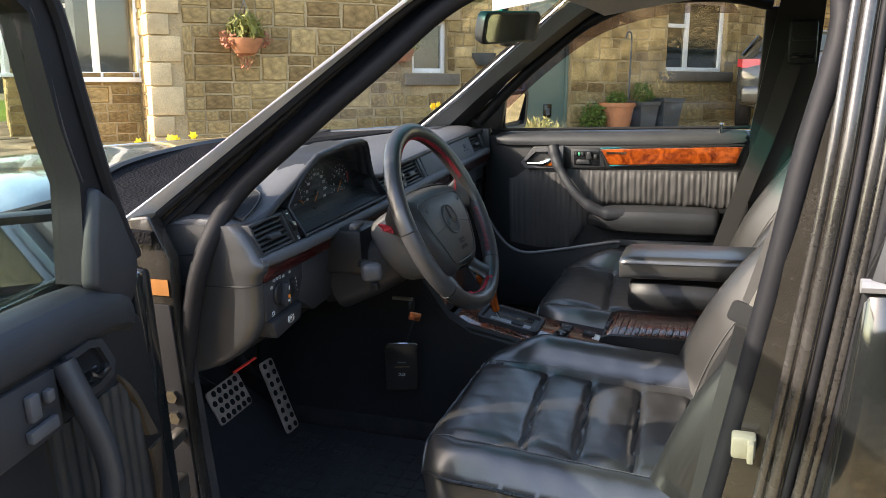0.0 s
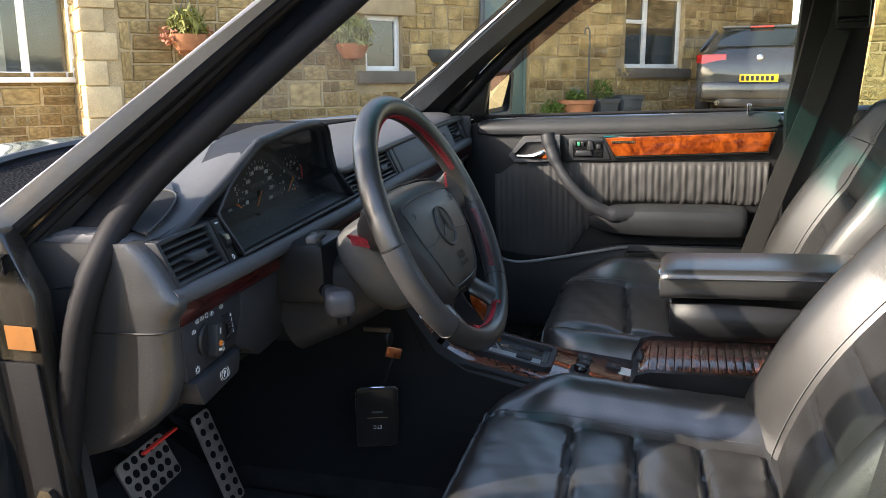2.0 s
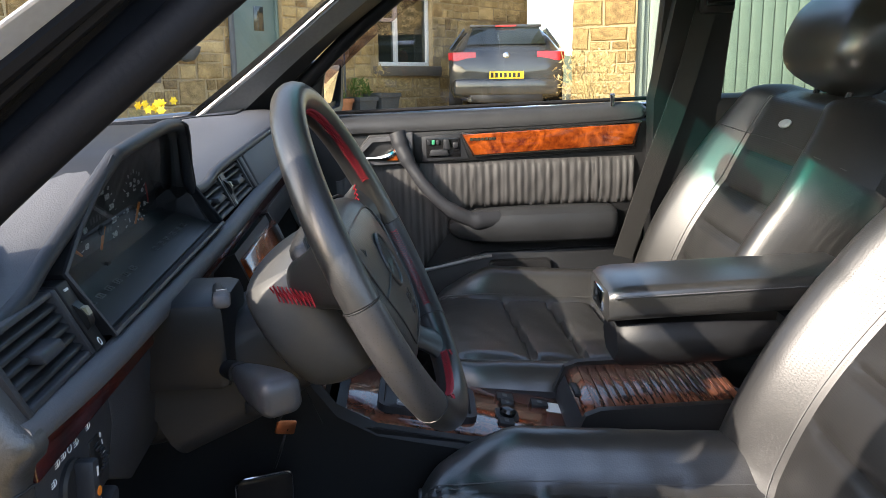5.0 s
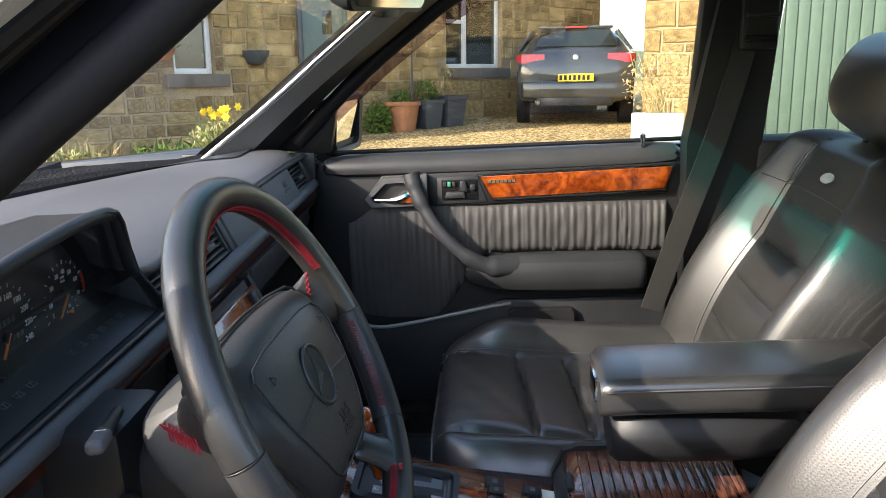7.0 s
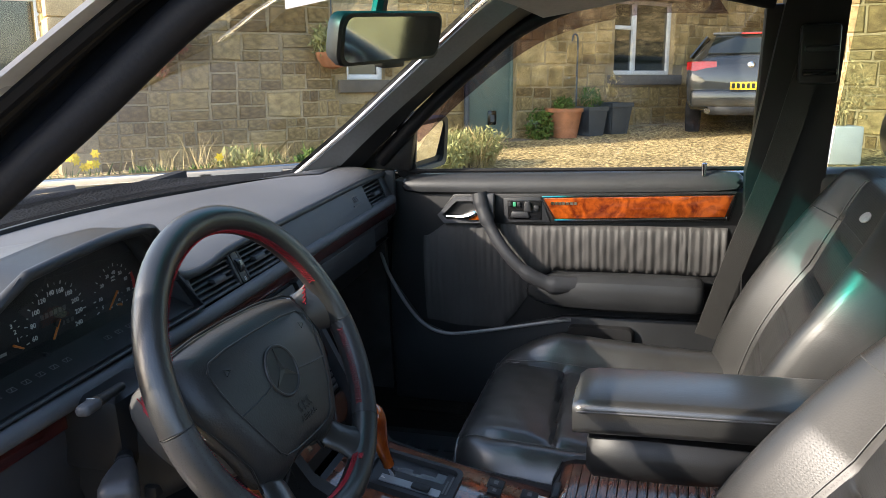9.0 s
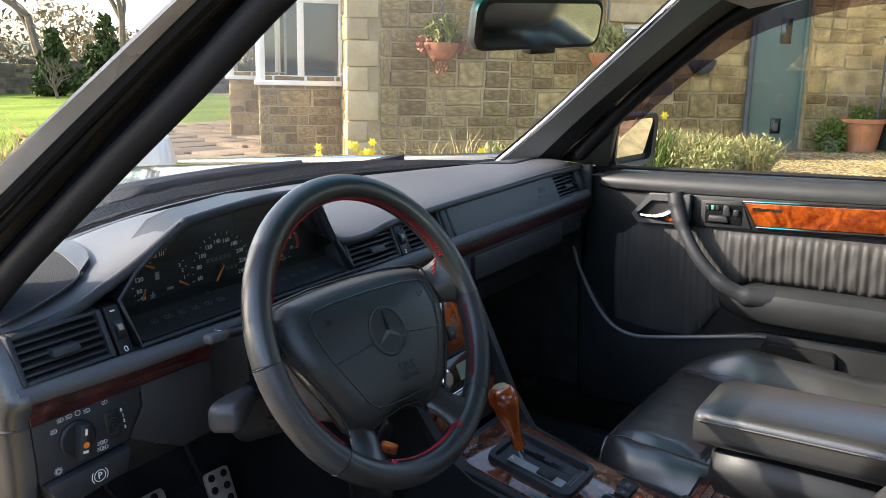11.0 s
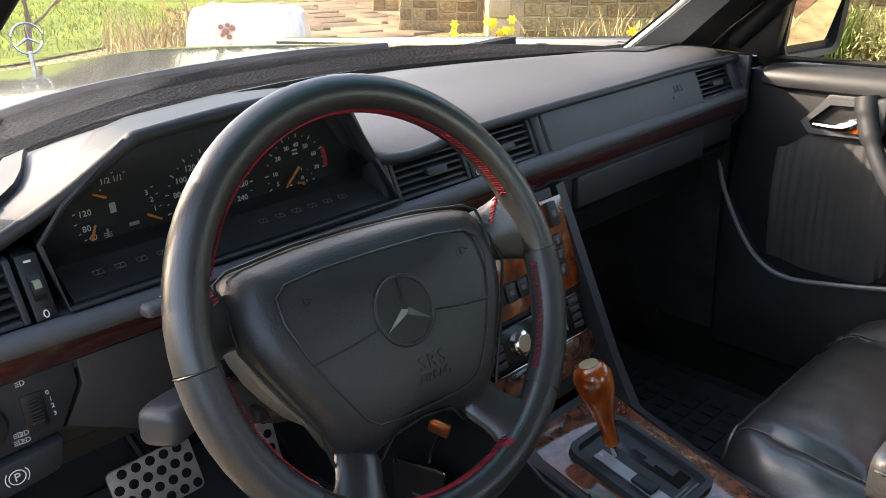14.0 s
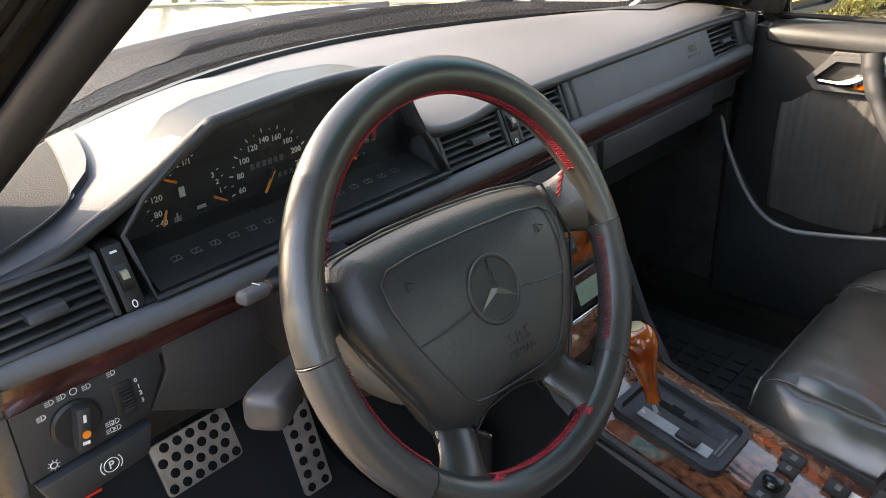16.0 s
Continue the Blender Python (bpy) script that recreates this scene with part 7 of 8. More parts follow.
LEAF_D = mat("dark_conifer_foliage", (0.055, 0.075, 0.024), 0.8, var=0.4, scale=2, spec=0.15)
LEAF_L = mat("grey_green_lavender_foliage", (0.27, 0.27, 0.11), 0.8, var=0.4, scale=8, spec=0.15)
DRY = mat("dry_straw_stems", (0.40, 0.31, 0.15), 0.8, var=0.35, scale=10, spec=0.15)
YELLOW = mat("yellow_petals", (0.85, 0.60, 0.01), 0.6, var=0.12, scale=30)
BARK = mat("grey_brown_bark", (0.12, 0.09, 0.06), 0.9, var=0.3, scale=6, bump=0.5, bscale=40)
TERRA = mat("terracotta", (0.36, 0.15, 0.07), 0.7, var=0.25, scale=9, bump=0.2, bscale=80)
# also colours the slabs that stand for unlit rooms
POT_D = mat("dark_grey_pot_and_room_shade", (0.06, 0.07, 0.08), 0.5, var=0.2, scale=9)
PINK = mat("pink_and_dried_flowers", (0.34, 0.13, 0.07), 0.7, var=0.4, scale=20)


def foliage(blobs, n, size, seed, bm=None, stretch=1.0):
    """Many small leaves strewn through soft lumps: blobs of (x, y, z, radius, height)."""
    rg = random.Random(seed)
    verts, faces = [], []
    tot = sum(b[3] ** 2 for b in blobs)
    for x, y, z, r, h in blobs:
        for _ in range(int(n * r * r / tot)):
            u, v, w = rg.gauss(0, 1), rg.gauss(0, 1), rg.gauss(0, 1)
            q = math.sqrt(u * u + v * v + w * w) or 1
            k = rg.uniform(0.55, 1.08)
            p = Vector((x + u / q * r * k, y + v / q * r * k, z + w / q * h * k))
            a, b = Vector((rg.gauss(0, 1), rg.gauss(0, 1), rg.gauss(0, 1))).normalized(), Vector((rg.gauss(0, 1), rg.gauss(0, 1), rg.gauss(0, 1) * stretch)).normalized()
            s = size * rg.uniform(0.6, 1.3)
            i = len(verts)
            verts += [p - a * s * 0.4, p + b * s * stretch, p + a * s * 0.4, p - b * s * 0.6 * stretch]
            faces.append((i, i + 1, i + 2, i + 3))
    me = bpy.data.meshes.new("leaves")
    me.from_pydata(verts, [], faces)
    bm = bm or bmesh.new()
    bm.from_mesh(me)
    bpy.data.meshes.remove(me)
    return bm


def blades(area, n, h, w, seed, lean=0.3, bm=None):
    """Upright narrow leaves or stems over an area: (x0, y0, x1, y1)."""
    rg = random.Random(seed)
    verts, faces = [], []
    for _ in range(n):
        x, y = rg.uniform(area[0], area[2]), rg.uniform(area[1], area[3])
        z, hh, a = ground_z(x, y), h * rg.uniform(0.5, 1.1), rg.uniform(0, 6.28)
        d, t = Vector((math.cos(a), math.sin(a), 0)) * w, Vector((rg.gauss(0, lean), rg.gauss(0, lean), 1)) * hh
        i, p = len(verts), Vector((x, y, z))
        verts += [p - d, p + d, p + d * 0.7 + t * 0.6, p + t + Vector((t.x, t.y, 0)) * 0.4, p - d * 0.7 + t * 0.6]
        faces.append((i, i + 1, i + 2, i + 3, i + 4))
    me = bpy.data.meshes.new("blades")
    me.from_pydata(verts, [], faces)
    bm = bm or bmesh.new()
    bm.from_mesh(me)
    bpy.data.meshes.remove(me)
    return bm


def thing_w(name, label, category, base, group=""):
    return thing(name, label, category, base, group, car=False)


bm = bmesh.new()
N = 90
xs = [math.copysign(abs(u) ** 2.8 * 320, u) for u in [-1 + 2 * i / N for i in range(N + 1)]]
grid = [[bm.verts.new((x, y, ground_z(x, y))) for x in xs] for y in xs]
for a, b in zip(grid, grid[1:]):
    for i in range(N):
        bm.faces.new((a[i], a[i + 1], b[i + 1], b[i]))
single("ground", bm, GRAVEL, "pale yellow gravel drive", "ground", (0, 0, 0), car=False, kind="structure")


def ground_patch(name, outline, lift, material, label, category, step=0.9):
    """A flat patch that follows the ground, cut to a convex outline."""
    b2 = bmesh.new()
    f = b2.faces.new([b2.verts.new((x, y, 0)) for x, y in outline])
    for axis in (0, 1):
        lo, hi = min(p[axis] for p in outline), max(p[axis] for p in outline)
        k = lo + step
        while k < hi:
            co, no = [0, 0, 0], [0, 0, 0]
            co[axis], no[axis] = k, 1
            bmesh.ops.bisect_plane(b2, geom=b2.verts[:] + b2.edges[:] + b2.faces[:], plane_co=co, plane_no=no)
            k += step
    for v in b2.verts:
        v.co.z = ground_z(v.co.x, v.co.y) + lift
    return single(name, b2, material, label, category, (outline[0][0], outline[0][1], 0), car=False, kind="structure")


ground_patch("lawn", [(-40, 8.0), (1.6, 8.0), (3.2, 8.8), (4.7, 11.4), (9.0, 11.7), (13, 15), (18, 24), (24, 34), (-40, 34)], 0.02, GRASS, "sunlit green lawn", "lawn", 2.5)
ground_patch("planting_bed", [(3.3, 5.2), (5.55, 5.5), (9.2, 2.2), (7.2, 1.6), (5.4, 2.6), (3.6, 4.2)], 0.015, mat("dark_garden_soil", (0.07, 0.05, 0.03), 0.95, var=0.4, scale=5, bump=0.8, bscale=40), "narrow soil bed beside the house wall", "flower bed", 0.7)
# low grass over the near lawn
single("lawn_grass", blades((0.2, 8.4, 5.0, 15), 5000, 0.09, 0.006, 5), GRASS, "short lawn grass", "grass", (2, 10, 0), car=False, kind="stuff", sharp=180)

# house: wall frame with x along the wall, y into the house, z up
HC = Vector((5.77, 5.85, 0))
HD = Vector((math.cos(radians(-41)), math.sin(radians(-41)), 0))
HN = Vector((HD.y, -HD.x, 0))
HM = Matrix(((HD.x, -HN.x, 0, HC.x), (HD.y, -HN.y, 0, HC.y), (0, 0, 1, 0), (0, 0, 0, 1)))
house = thing_w("house", "sandstone house with white windows and a grey-green door", "house", (HC.x, HC.y, 0.1))
OPENINGS = [(3.36, 3.90, 1.20, 1.90), (5.20, 6.02, 0.0, 2.40), (7.92, 9.24, 1.26, 2.40)]    # x0, x1, z0, z1


def wall_with_openings(x0, x1, z0, z1, y0, y1, openings):
    bm, xs_ = bmesh.new(), sorted({x0, x1, *[o[0] for o in openings], *[o[1] for o in openings]})
    for a, b in zip(xs_, xs_[1:]):
        cuts = [(o[2], o[3]) for o in openings if o[0] <= a and b <= o[1]]
        z = z0
        for c0, c1 in cuts:
            if c0 > z:
                box((a, y0, z), (b, y1, c0), 0, bm)
            z = c1
        box((a, y0, z), (b, y1, z1), 0, bm)
    bmesh.ops.transform(bm, matrix=HM, verts=bm.verts)
    return bm


part("front_wall", wall_with_openings(0.02, 12.1, 0.0, 5.2, 0.02, 0.38, OPENINGS), MORTAR, house, "coursed sandstone wall")
part("end_wall", box((0.02, 0.38, 0.0), (0.4, 9.0, 5.2), m=HM), MORTAR, house)
part("back_wall", box((0.4, 8.6, 0.0), (12.1, 9.0, 5.2), m=HM), MORTAR, house)
part("end_wall", box((11.7, 0.38, 0.0), (12.1, 8.6, 5.2), m=HM), MORTAR, house)
roof = part("roof", prism([(-0.3, -0.35, 5.15), (-0.3, 4.5, 8.2), (-0.3, 9.35, 5.15), (-0.3, 4.5, 7.95)], (12.7, 0, 0), m=HM), mat("grey_stone_roof", (0.16, 0.14, 0.12), 0.9, var=0.3, scale=3, bump=0.5, bscale=20), house, "grey stone slate roof")


def window(x0, x1, z0, z1, mull, transom=None, y=0.10):
    bm, t = bmesh.new(), 0.065
    for lo, hi in (((x0, y, z0), (x0 + t, y + 0.07, z1)), ((x1 - t, y, z0), (x1, y + 0.07, z1)), ((x0 + t, y, z0), (x1 - t, y + 0.07, z0 + t)), ((x0 + t, y, z1 - t), (x1 - t, y + 0.07, z1))):
        box(lo, hi, 0.008, bm, m=HM)
    w = part("window", bm, WHITE, house, "white framed window")
    for q in mull:
        part("mullion", box((q - 0.04, y - 0.005, z0 + t), (q + 0.04, y + 0.065, z1 - t), 0.008, m=HM), WHITE, w)
    if transom:
        part("glazing_bar", box((x0 + t, y + 0.002, transom[1] - 0.03), (transom[0], y + 0.06, transom[1] + 0.03), 0.006, m=HM), WHITE, w)
    part("pane", box((x0 + t, y + 0.035, z0 + t), (x1 - t, y + 0.043, z1 - t), m=HM), PANE, w)
    # dark sheet in place of the unlit room behind the pane
    part("room_shade_sheet", box((x0 - 0.1, 0.5, z0 - 0.1), (x1 + 0.1, 0.52, z1 + 0.1), m=HM), POT_D, w)
    part("sill", box((x0 - 0.13, -0.05, z0 - 0.16), (x1 + 0.16, 0.14, z0 - 0.005), 0.012, m=HM), mat("dark_stone_sill", (0.13, 0.11, 0.085), 0.9, var=0.2, bump=0.4, bscale=40), w, "dark stone window sill")
    part("lintel", box((x0 - 0.18, -0.012, z1 + 0.005), (x1 + 0.18, 0.12, z1 + 0.22), 0.012, m=HM), QUOIN, w, "pale stone lintel")


window(3.36, 3.90, 1.20, 1.90, [], None)
window(7.92, 9.24, 1.26, 2.40, [8.42], (8.38, 1.98))
# door
dr = part("door", box((5.24, 0.12, 0.36), (5.98, 0.17, 2.36), 0.006, m=HM), GREEN, house, "grey-green painted plank door")
bm = bmesh.new()
box((5.20, 0.08, 0.33), (5.245, 0.2, 2.40), 0.006, bm, m=HM)
box((5.975, 0.08, 0.33), (6.02, 0.2, 2.40), 0.006, bm, m=HM)
box((5.245, 0.08, 2.36), (5.975, 0.2, 2.40), 0.006, bm, m=HM)
part("door_frame", bm, GREEN, dr)
part("door_window", box((5.62, 0.112, 1.72), (5.78, 0.118, 2.04), 0.002, m=HM), PANE, dr)
part("cat_flap", box((5.60, 0.105, 0.56), (5.75, 0.122, 0.76), 0.01, m=HM), GLOSS, dr, "black cat flap")
part("cat_flap_window", box((5.64, 0.100, 0.60), (5.71, 0.107, 0.70), 0.004, m=HM), POT_D, dr)
part("doorstep", box((5.10, -0.35, 0.15), (6.10, 0.12, 0.36), 0.02, m=HM), SLAB, dr, "stone doorstep")
part("downpipe", tube([HM @ Vector((5.12, -0.06, 0.2)), HM @ Vector((5.12, -0.06, 5.0))], 0.04, 10), POT_D, house, "dark cast downpipe")


# bays on the sunlit end
def bay(x0, y0, y1, z_sill, label):
    b = part("bay_window", box((x0, y0, 0.0), (0.02, y1, z_sill - 0.06), m=HM), MORTAR, house, label)
    part("sill", box((x0 - 0.06, y0 - 0.06, z_sill - 0.06), (0.02, y1 + 0.06, z_sill), 0.01, m=HM), WHITE, b)
    bm = bmesh.new()
    z1 = z_sill + 1.35
    for k in range(3):
        x = x0 + (0.02 - x0) * k / 2
        box((x - 0.04, y0, z_sill), (x + 0.04, y0 + 0.07, z1), 0.006, bm, m=HM)
    for k in range(5):
        y = y0 + (y1 - y0) * k / 4
        box((x0, y - 0.035, z_sill), (x0 + 0.07, y + 0.035, z1), 0.006, bm, m=HM)
    for z in (z_sill + 0.03, z1 - 0.03, z_sill + 0.95):
        box((x0, y0 + 0.005, z - 0.03), (0.02, y0 + 0.065, z + 0.03), 0.004, bm, m=HM)
        box((x0 + 0.005, y0, z - 0.03), (x0 + 0.065, y1, z + 0.03), 0.004, bm, m=HM)
    part("window_frame", bm, WHITE, b, "white bay window frame")
    part("pane", box((x0 + 0.03, y0 + 0.03, z_sill), (0.02, y0 + 0.036, z1), m=HM), SIDE_GLASS, b)
    part("pane", box((x0 + 0.03, y0 + 0.03, z_sill), (x0 + 0.036, y1, z1), m=HM), SIDE_GLASS, b)
    # dark block in place of the room's shade inside the bay
    part("bay_shade_block", box((x0 + 0.35, y0 + 0.6, z_sill - 0.02), (0.015, y1 - 0.05, z1), m=HM), POT_D, b)
    part("bay_roof", box((x0 - 0.12, y0 - 0.12, z1), (0.02, y1 + 0.1, z1 + 0.16), 0.02, m=HM), WHITE, b)
    return b


bay(-0.98, 0.75, 2.5, 1.13, "stone based bay window")
bay(-1.42, 3.3, 5.6, 1.18, "stone based bay window")

# garage with a stone pier and plank door
G0 = Vector((9.95, -2.05, 0))
GX, GY = Vector((-0.29, -0.957, 0)), Vector((0.957, -0.29, 0))
GM = Matrix(((GX.x, GY.x, 0, G0.x), (GX.y, GY.y, 0, G0.y), (0, 0, 1, 0), (0, 0, 0, 1)))
garage = thing_w("garage", "stone garage with pale green plank doors", "garage", (10, -3, 0.2))
part("pier", box((0.02, 0.02, 0.0), (0.86, 0.6, 3.0), m=GM), MORTAR, garage)
part("side_wall", box((0.02, 0.6, 0.0), (0.4, 6.0, 3.0), m=GM), MORTAR, garage)
part("far_wall", box((4.0, 0.02, 0.0), (4.6, 6.0, 3.0), m=GM), MORTAR, garage)
part("lintel", box((0.86, 0.02, 2.6), (4.0, 0.5, 3.0), m=GM), QUOIN, garage)
part("roof", prism([(-0.2, -0.3, 3.0), (-0.2, 3.0, 4.6), (-0.2, 6.3, 3.0)], (5.0, 0, 0), m=GM), POT_D, garage)
gdoor = part("garage_door", box((0.86, 0.20, 0.2), (4.0, 0.26, 2.6), m=GM), PLANK, garage, "pale green plank garage door")
for k in range(22):
    x = 0.875 + 0.142 * k
    part("plank", box((x, 0.165, 0.24), (x + 0.132, 0.20, 2.58), 0.006, m=GM), PLANK, gdoor)
part("door_post", box((0.86, 0.10, 0.2), (0.95, 0.2, 2.6), 0.006, m=GM), PLANK, garage)

# ---- plants, pots, the parked hatchback ----
def gz(v, lift=0.0):
    return Vector((v.x, v.y, ground_z(v.x, v.y) + lift))


def pot(name, label, s, off, r0, r1, h, material, plant, n, square=False):
    c = HM @ Vector((s, -off, 0))
    z = ground_z(c.x, c.y)
    p = thing_w(name, label, "plant pot", (c.x, c.y, z), "pots by the wall")
    prof = [(r0, 0), (r1 * 0.97, h * 0.86), (r1 * 1.06, h * 0.87), (r1 * 1.06, h), (r1 * 0.95, h), (r1 * 0.92, h * 0.8), (0, h * 0.8)]
    part("pot", lathe(prof, Matrix.Translation((c.x, c.y, z)) @ Matrix.Rotation(radians(45 - 41), 4, "Z"), 4 if square else 24), material, p)
    part("plant", foliage([(c.x, c.y, z + h + plant[0], plant[1], plant[2])], n, 0.035, int(s * 10), stretch=1.6), LEAF_G if n > 100 else DRY, p, sharp=180)
    return p


pot("terracotta_pot", "terracotta pot with small green plant by the wall", 6.62, 0.35, 0.19, 0.26, 0.42, TERRA, (0.06, 0.16, 0.10), 260)
pot("grey_pot", "square blue-grey pot by the wall", 7.12, 0.35, 0.20, 0.26, 0.42, POT_D, (0.12, 0.17, 0.16), 220, True)
pot("dark_pot", "square dark pot with a bare shrub by the wall", 7.58, 0.35, 0.22, 0.29, 0.46, POT_D, (0.22, 0.16, 0.20), 90, True)
c = HM @ Vector((6.22, -0.3, 0))
single("green_shrub", foliage([(c.x, c.y, ground_z(c.x, c.y) + 0.18, 0.20, 0.24)], 700, 0.045, 8), LEAF_G, "small bright green shrub by the door", "shrub", (c.x, c.y, ground_z(c.x, c.y)), car=False, sharp=180)
c = HM @ Vector((7.05, -0.12, 0))
bm = tube(curve_pts([gz(c), gz(c, 0.9), gz(c, 1.35), gz(c + HD * -0.03, 1.45), gz(c + HD * -0.09, 1.44), gz(c + HD * -0.11, 1.36)], 5), 0.013, 6)
single("iron_crook", bm, POT_D, "thin dark iron hanging crook by the wall", "garden hook", tuple(gz(c)), car=False)


def basket(s, z, label, leaf, drop, big=1.0):
    c = HM @ Vector((s, -0.24, z))
    t = thing_w("hanging_basket", label, "hanging basket", tuple(c), "hanging baskets")
    part("bowl", lathe([(0.0, -0.20), (0.12, -0.17), (0.19, -0.06), (0.205, 0.0), (0.19, 0.0), (0, -0.03)], Matrix.Translation(c), 20), TERRA, t)
    part("bracket", tube([HM @ Vector((s, 0.02, z + 0.62)), HM @ Vector((s, -0.24, z + 0.66)), HM @ Vector((s, -0.24, z + 0.40))], 0.010, 6), POT_D, t)
    for k in range(3):
        a = 2.09 * k + 0.5
        part("chain", tube([c + Vector((0.19 * math.cos(a), 0.19 * math.sin(a), 0)), c + Vector((0, 0, 0.42))], 0.004, 4), POT_D, t)
    part("plant", foliage([(c.x, c.y, c.z + 0.10 * big, 0.20 * big, 0.17 * big)], 520, 0.045, int(s * 7), stretch=1.8), leaf, t, sharp=180)
    if drop:
        part("trailing_leaves", foliage([(c.x, c.y, c.z - 0.16, 0.11, 0.20), (c.x - 0.15, c.y + 0.12, c.z - 0.02, 0.12, 0.10), (c.x + 0.15, c.y - 0.12, c.z - 0.02, 0.12, 0.10)], 420, 0.035, int(s * 9)), PINK, t, sharp=180)


basket(1.05, 1.58, "hanging basket with olive grass and reddish trailing leaves", mat("olive_grass_leaves", (0.15, 0.15, 0.03), 0.7, var=0.4, scale=12), True)
basket(3.05, 1.52, "hanging basket with pale grey foliage in a terracotta bowl", LEAF_L, False, 1.25)
c = HM @ Vector((4.45, -0.02, 1.45))
single("wall_planter", lathe([(0.0, -0.16), (0.10, -0.13), (0.17, -0.03), (0.18, 0.03), (0.15, 0.03), (0, 0.0)], Matrix.Translation(c), 20), POT_D, "empty dark half-round wall planter", "planter", tuple(c), car=False)

# beds along the wall
def bush(x, y, r, h, n, material, label, seed, size=0.05, group=""):
    z = ground_z(x, y)
    rg = random.Random(seed)
    bl = [(x + rg.uniform(-r, r) * 0.55, y + rg.uniform(-r, r) * 0.55, z + h * rg.uniform(0.35, 0.6), r * rg.uniform(0.5, 0.75), h * rg.uniform(0.35, 0.5)) for _ in range(6)]
    t = thing_w("shrub", label, "shrub", (x, y, z), group)
    part("leaves", foliage(bl, n, size, seed, stretch=1.8), material, t, sharp=180)
    part("stems", blades((x - r * 0.7, y - r * 0.7, x + r * 0.7, y + r * 0.7), min(420, int(n * 0.18)), h * 1.08, 0.004, seed + 1, 0.25), material if material is not LEAF_L else DRY, t, sharp=180)


bush(6.55, 2.15, 0.50, 0.50, 5200, LEAF_L, "grey-green lavender bush beside the drive", 11, 0.022, "lavender bushes")
bush(7.25, 1.85, 0.42, 0.42, 4200, LEAF_L, "grey-green lavender bush beside the drive", 12, 0.022, "lavender bushes")
bush(5.75, 2.75, 0.40, 0.34, 1400, LEAF_G, "low green plants in the bed", 13, 0.05, "bed plants")
bush(5.35, 3.35, 0.32, 0.42, 1200, LEAF_L, "pale grey-green shrub in the bed", 14, 0.04, "lavender bushes")
bush(4.75, 3.85, 0.30, 0.26, 900, LEAF_G, "low green plants in the bed", 15, 0.05, "bed plants")


def daffodils(x, y, n, label, seed, tall=0.34):
    rg = random.Random(seed)
    z = ground_z(x, y)
    t = thing_w("daffodils", label, "flowers", (x, y, z), "daffodil clumps")
    part("leaves", blades((x - 0.16, y - 0.16, x + 0.16, y + 0.16), n * 12, tall, 0.010, seed, 0.22), LEAF_G, t, sharp=180)
    for _ in range(n):
        p = Vector((x + rg.gauss(0, 0.085), y + rg.gauss(0, 0.085), z + tall + rg.uniform(-0.01, 0.10)))
        d = Vector((-1, -0.8, 0.1)) + Vector((rg.gauss(0, 0.5), rg.gauss(0, 0.5), rg.gauss(0, 0.2)))
        m = plane(p, d.cross(Vector((0, 0, 1))), Vector((0, 0, 1)))
        bm = lathe([(0.008, 0), (0.014, 0.014), (0.017, 0.03), (0.013, 0.03), (0.0, 0.006)], m, 10)
        for k in range(6):
            a = 1.047 * k
            u, w = Vector((math.cos(a), math.sin(a), 0.1)), Vector((-math.sin(a), math.cos(a), 0))
            loft([[u * 0.006 - w * 0.004, u * 0.006 + w * 0.004], [u * 0.024 - w * 0.013, u * 0.024 + w * 0.013], [u * 0.044 - w * 0.001, u * 0.044 + w * 0.001]], bm, ring_closed=False, m=m)
        f = part("flower", bm, YELLOW, t, sharp=180)


daffodils(4.02, 4.52, 2, "yellow daffodils in bloom beside the bonnet", 21)
daffodils(4.30, 4.35, 7, "clump of yellow daffodils in bloom", 22)
daffodils(6.1, 2.35, 9, "yellow daffodils behind the lavender", 23, 0.56)
daffodils(5.0, 3.6, 1, "yellow daffodils in the bed", 24)
single("dry_grass_tufts", blades((2.2, 7.1, 3.3, 8.0), 260, 0.55, 0.006, 31, 0.25), DRY, "tall dry grass tufts at the lawn edge", "grass", (2.5, 7.5, 0), car=False, kind="stuff", sharp=180)
single("dry_grass_patch", blades((4.6, 3.0, 6.0, 4.4), 200, 0.45, 0.006, 32, 0.25), DRY, "dry flower stems in the bed", "grass", (5.2, 3.7, 0), car=False, kind="stuff", sharp=180)

# white bulk bag
bx, by = 3.12, 6.35
bz_ = ground_z(bx, by)
BM_ = Matrix.Translation((bx, by, bz_)) @ Matrix.Rotation(radians(-38), 4, "Z")
bag = thing_w("bulk_bag", "white plastic bulk bag with pink and green print", "bag", (bx, by, bz_))
rings = []
rg = random.Random(9)
for k, (h, s) in enumerate(((0.0, 0.92), (0.06, 1.0), (0.2, 1.04), (0.36, 1.02), (0.46, 0.97), (0.50, 0.90), (0.53, 0.75), (0.50, 0.5), (0.50, 0.1))):
    rings.append([BM_ @ Vector((x * s + rg.gauss(0, 0.014), y * s + rg.gauss(0, 0.014), h + rg.gauss(0, 0.030 if k > 3 else 0.008) * (k > 2))) for x, y in rrect(1.02, 0.75, 0.12, 9)])
part("bag_body", loft(rings), mat("white_woven_plastic", (0.75, 0.75, 0.77), 0.4, var=0.12, scale=6, bump=0.4, bscale=12), bag, "crumpled white plastic", 1)
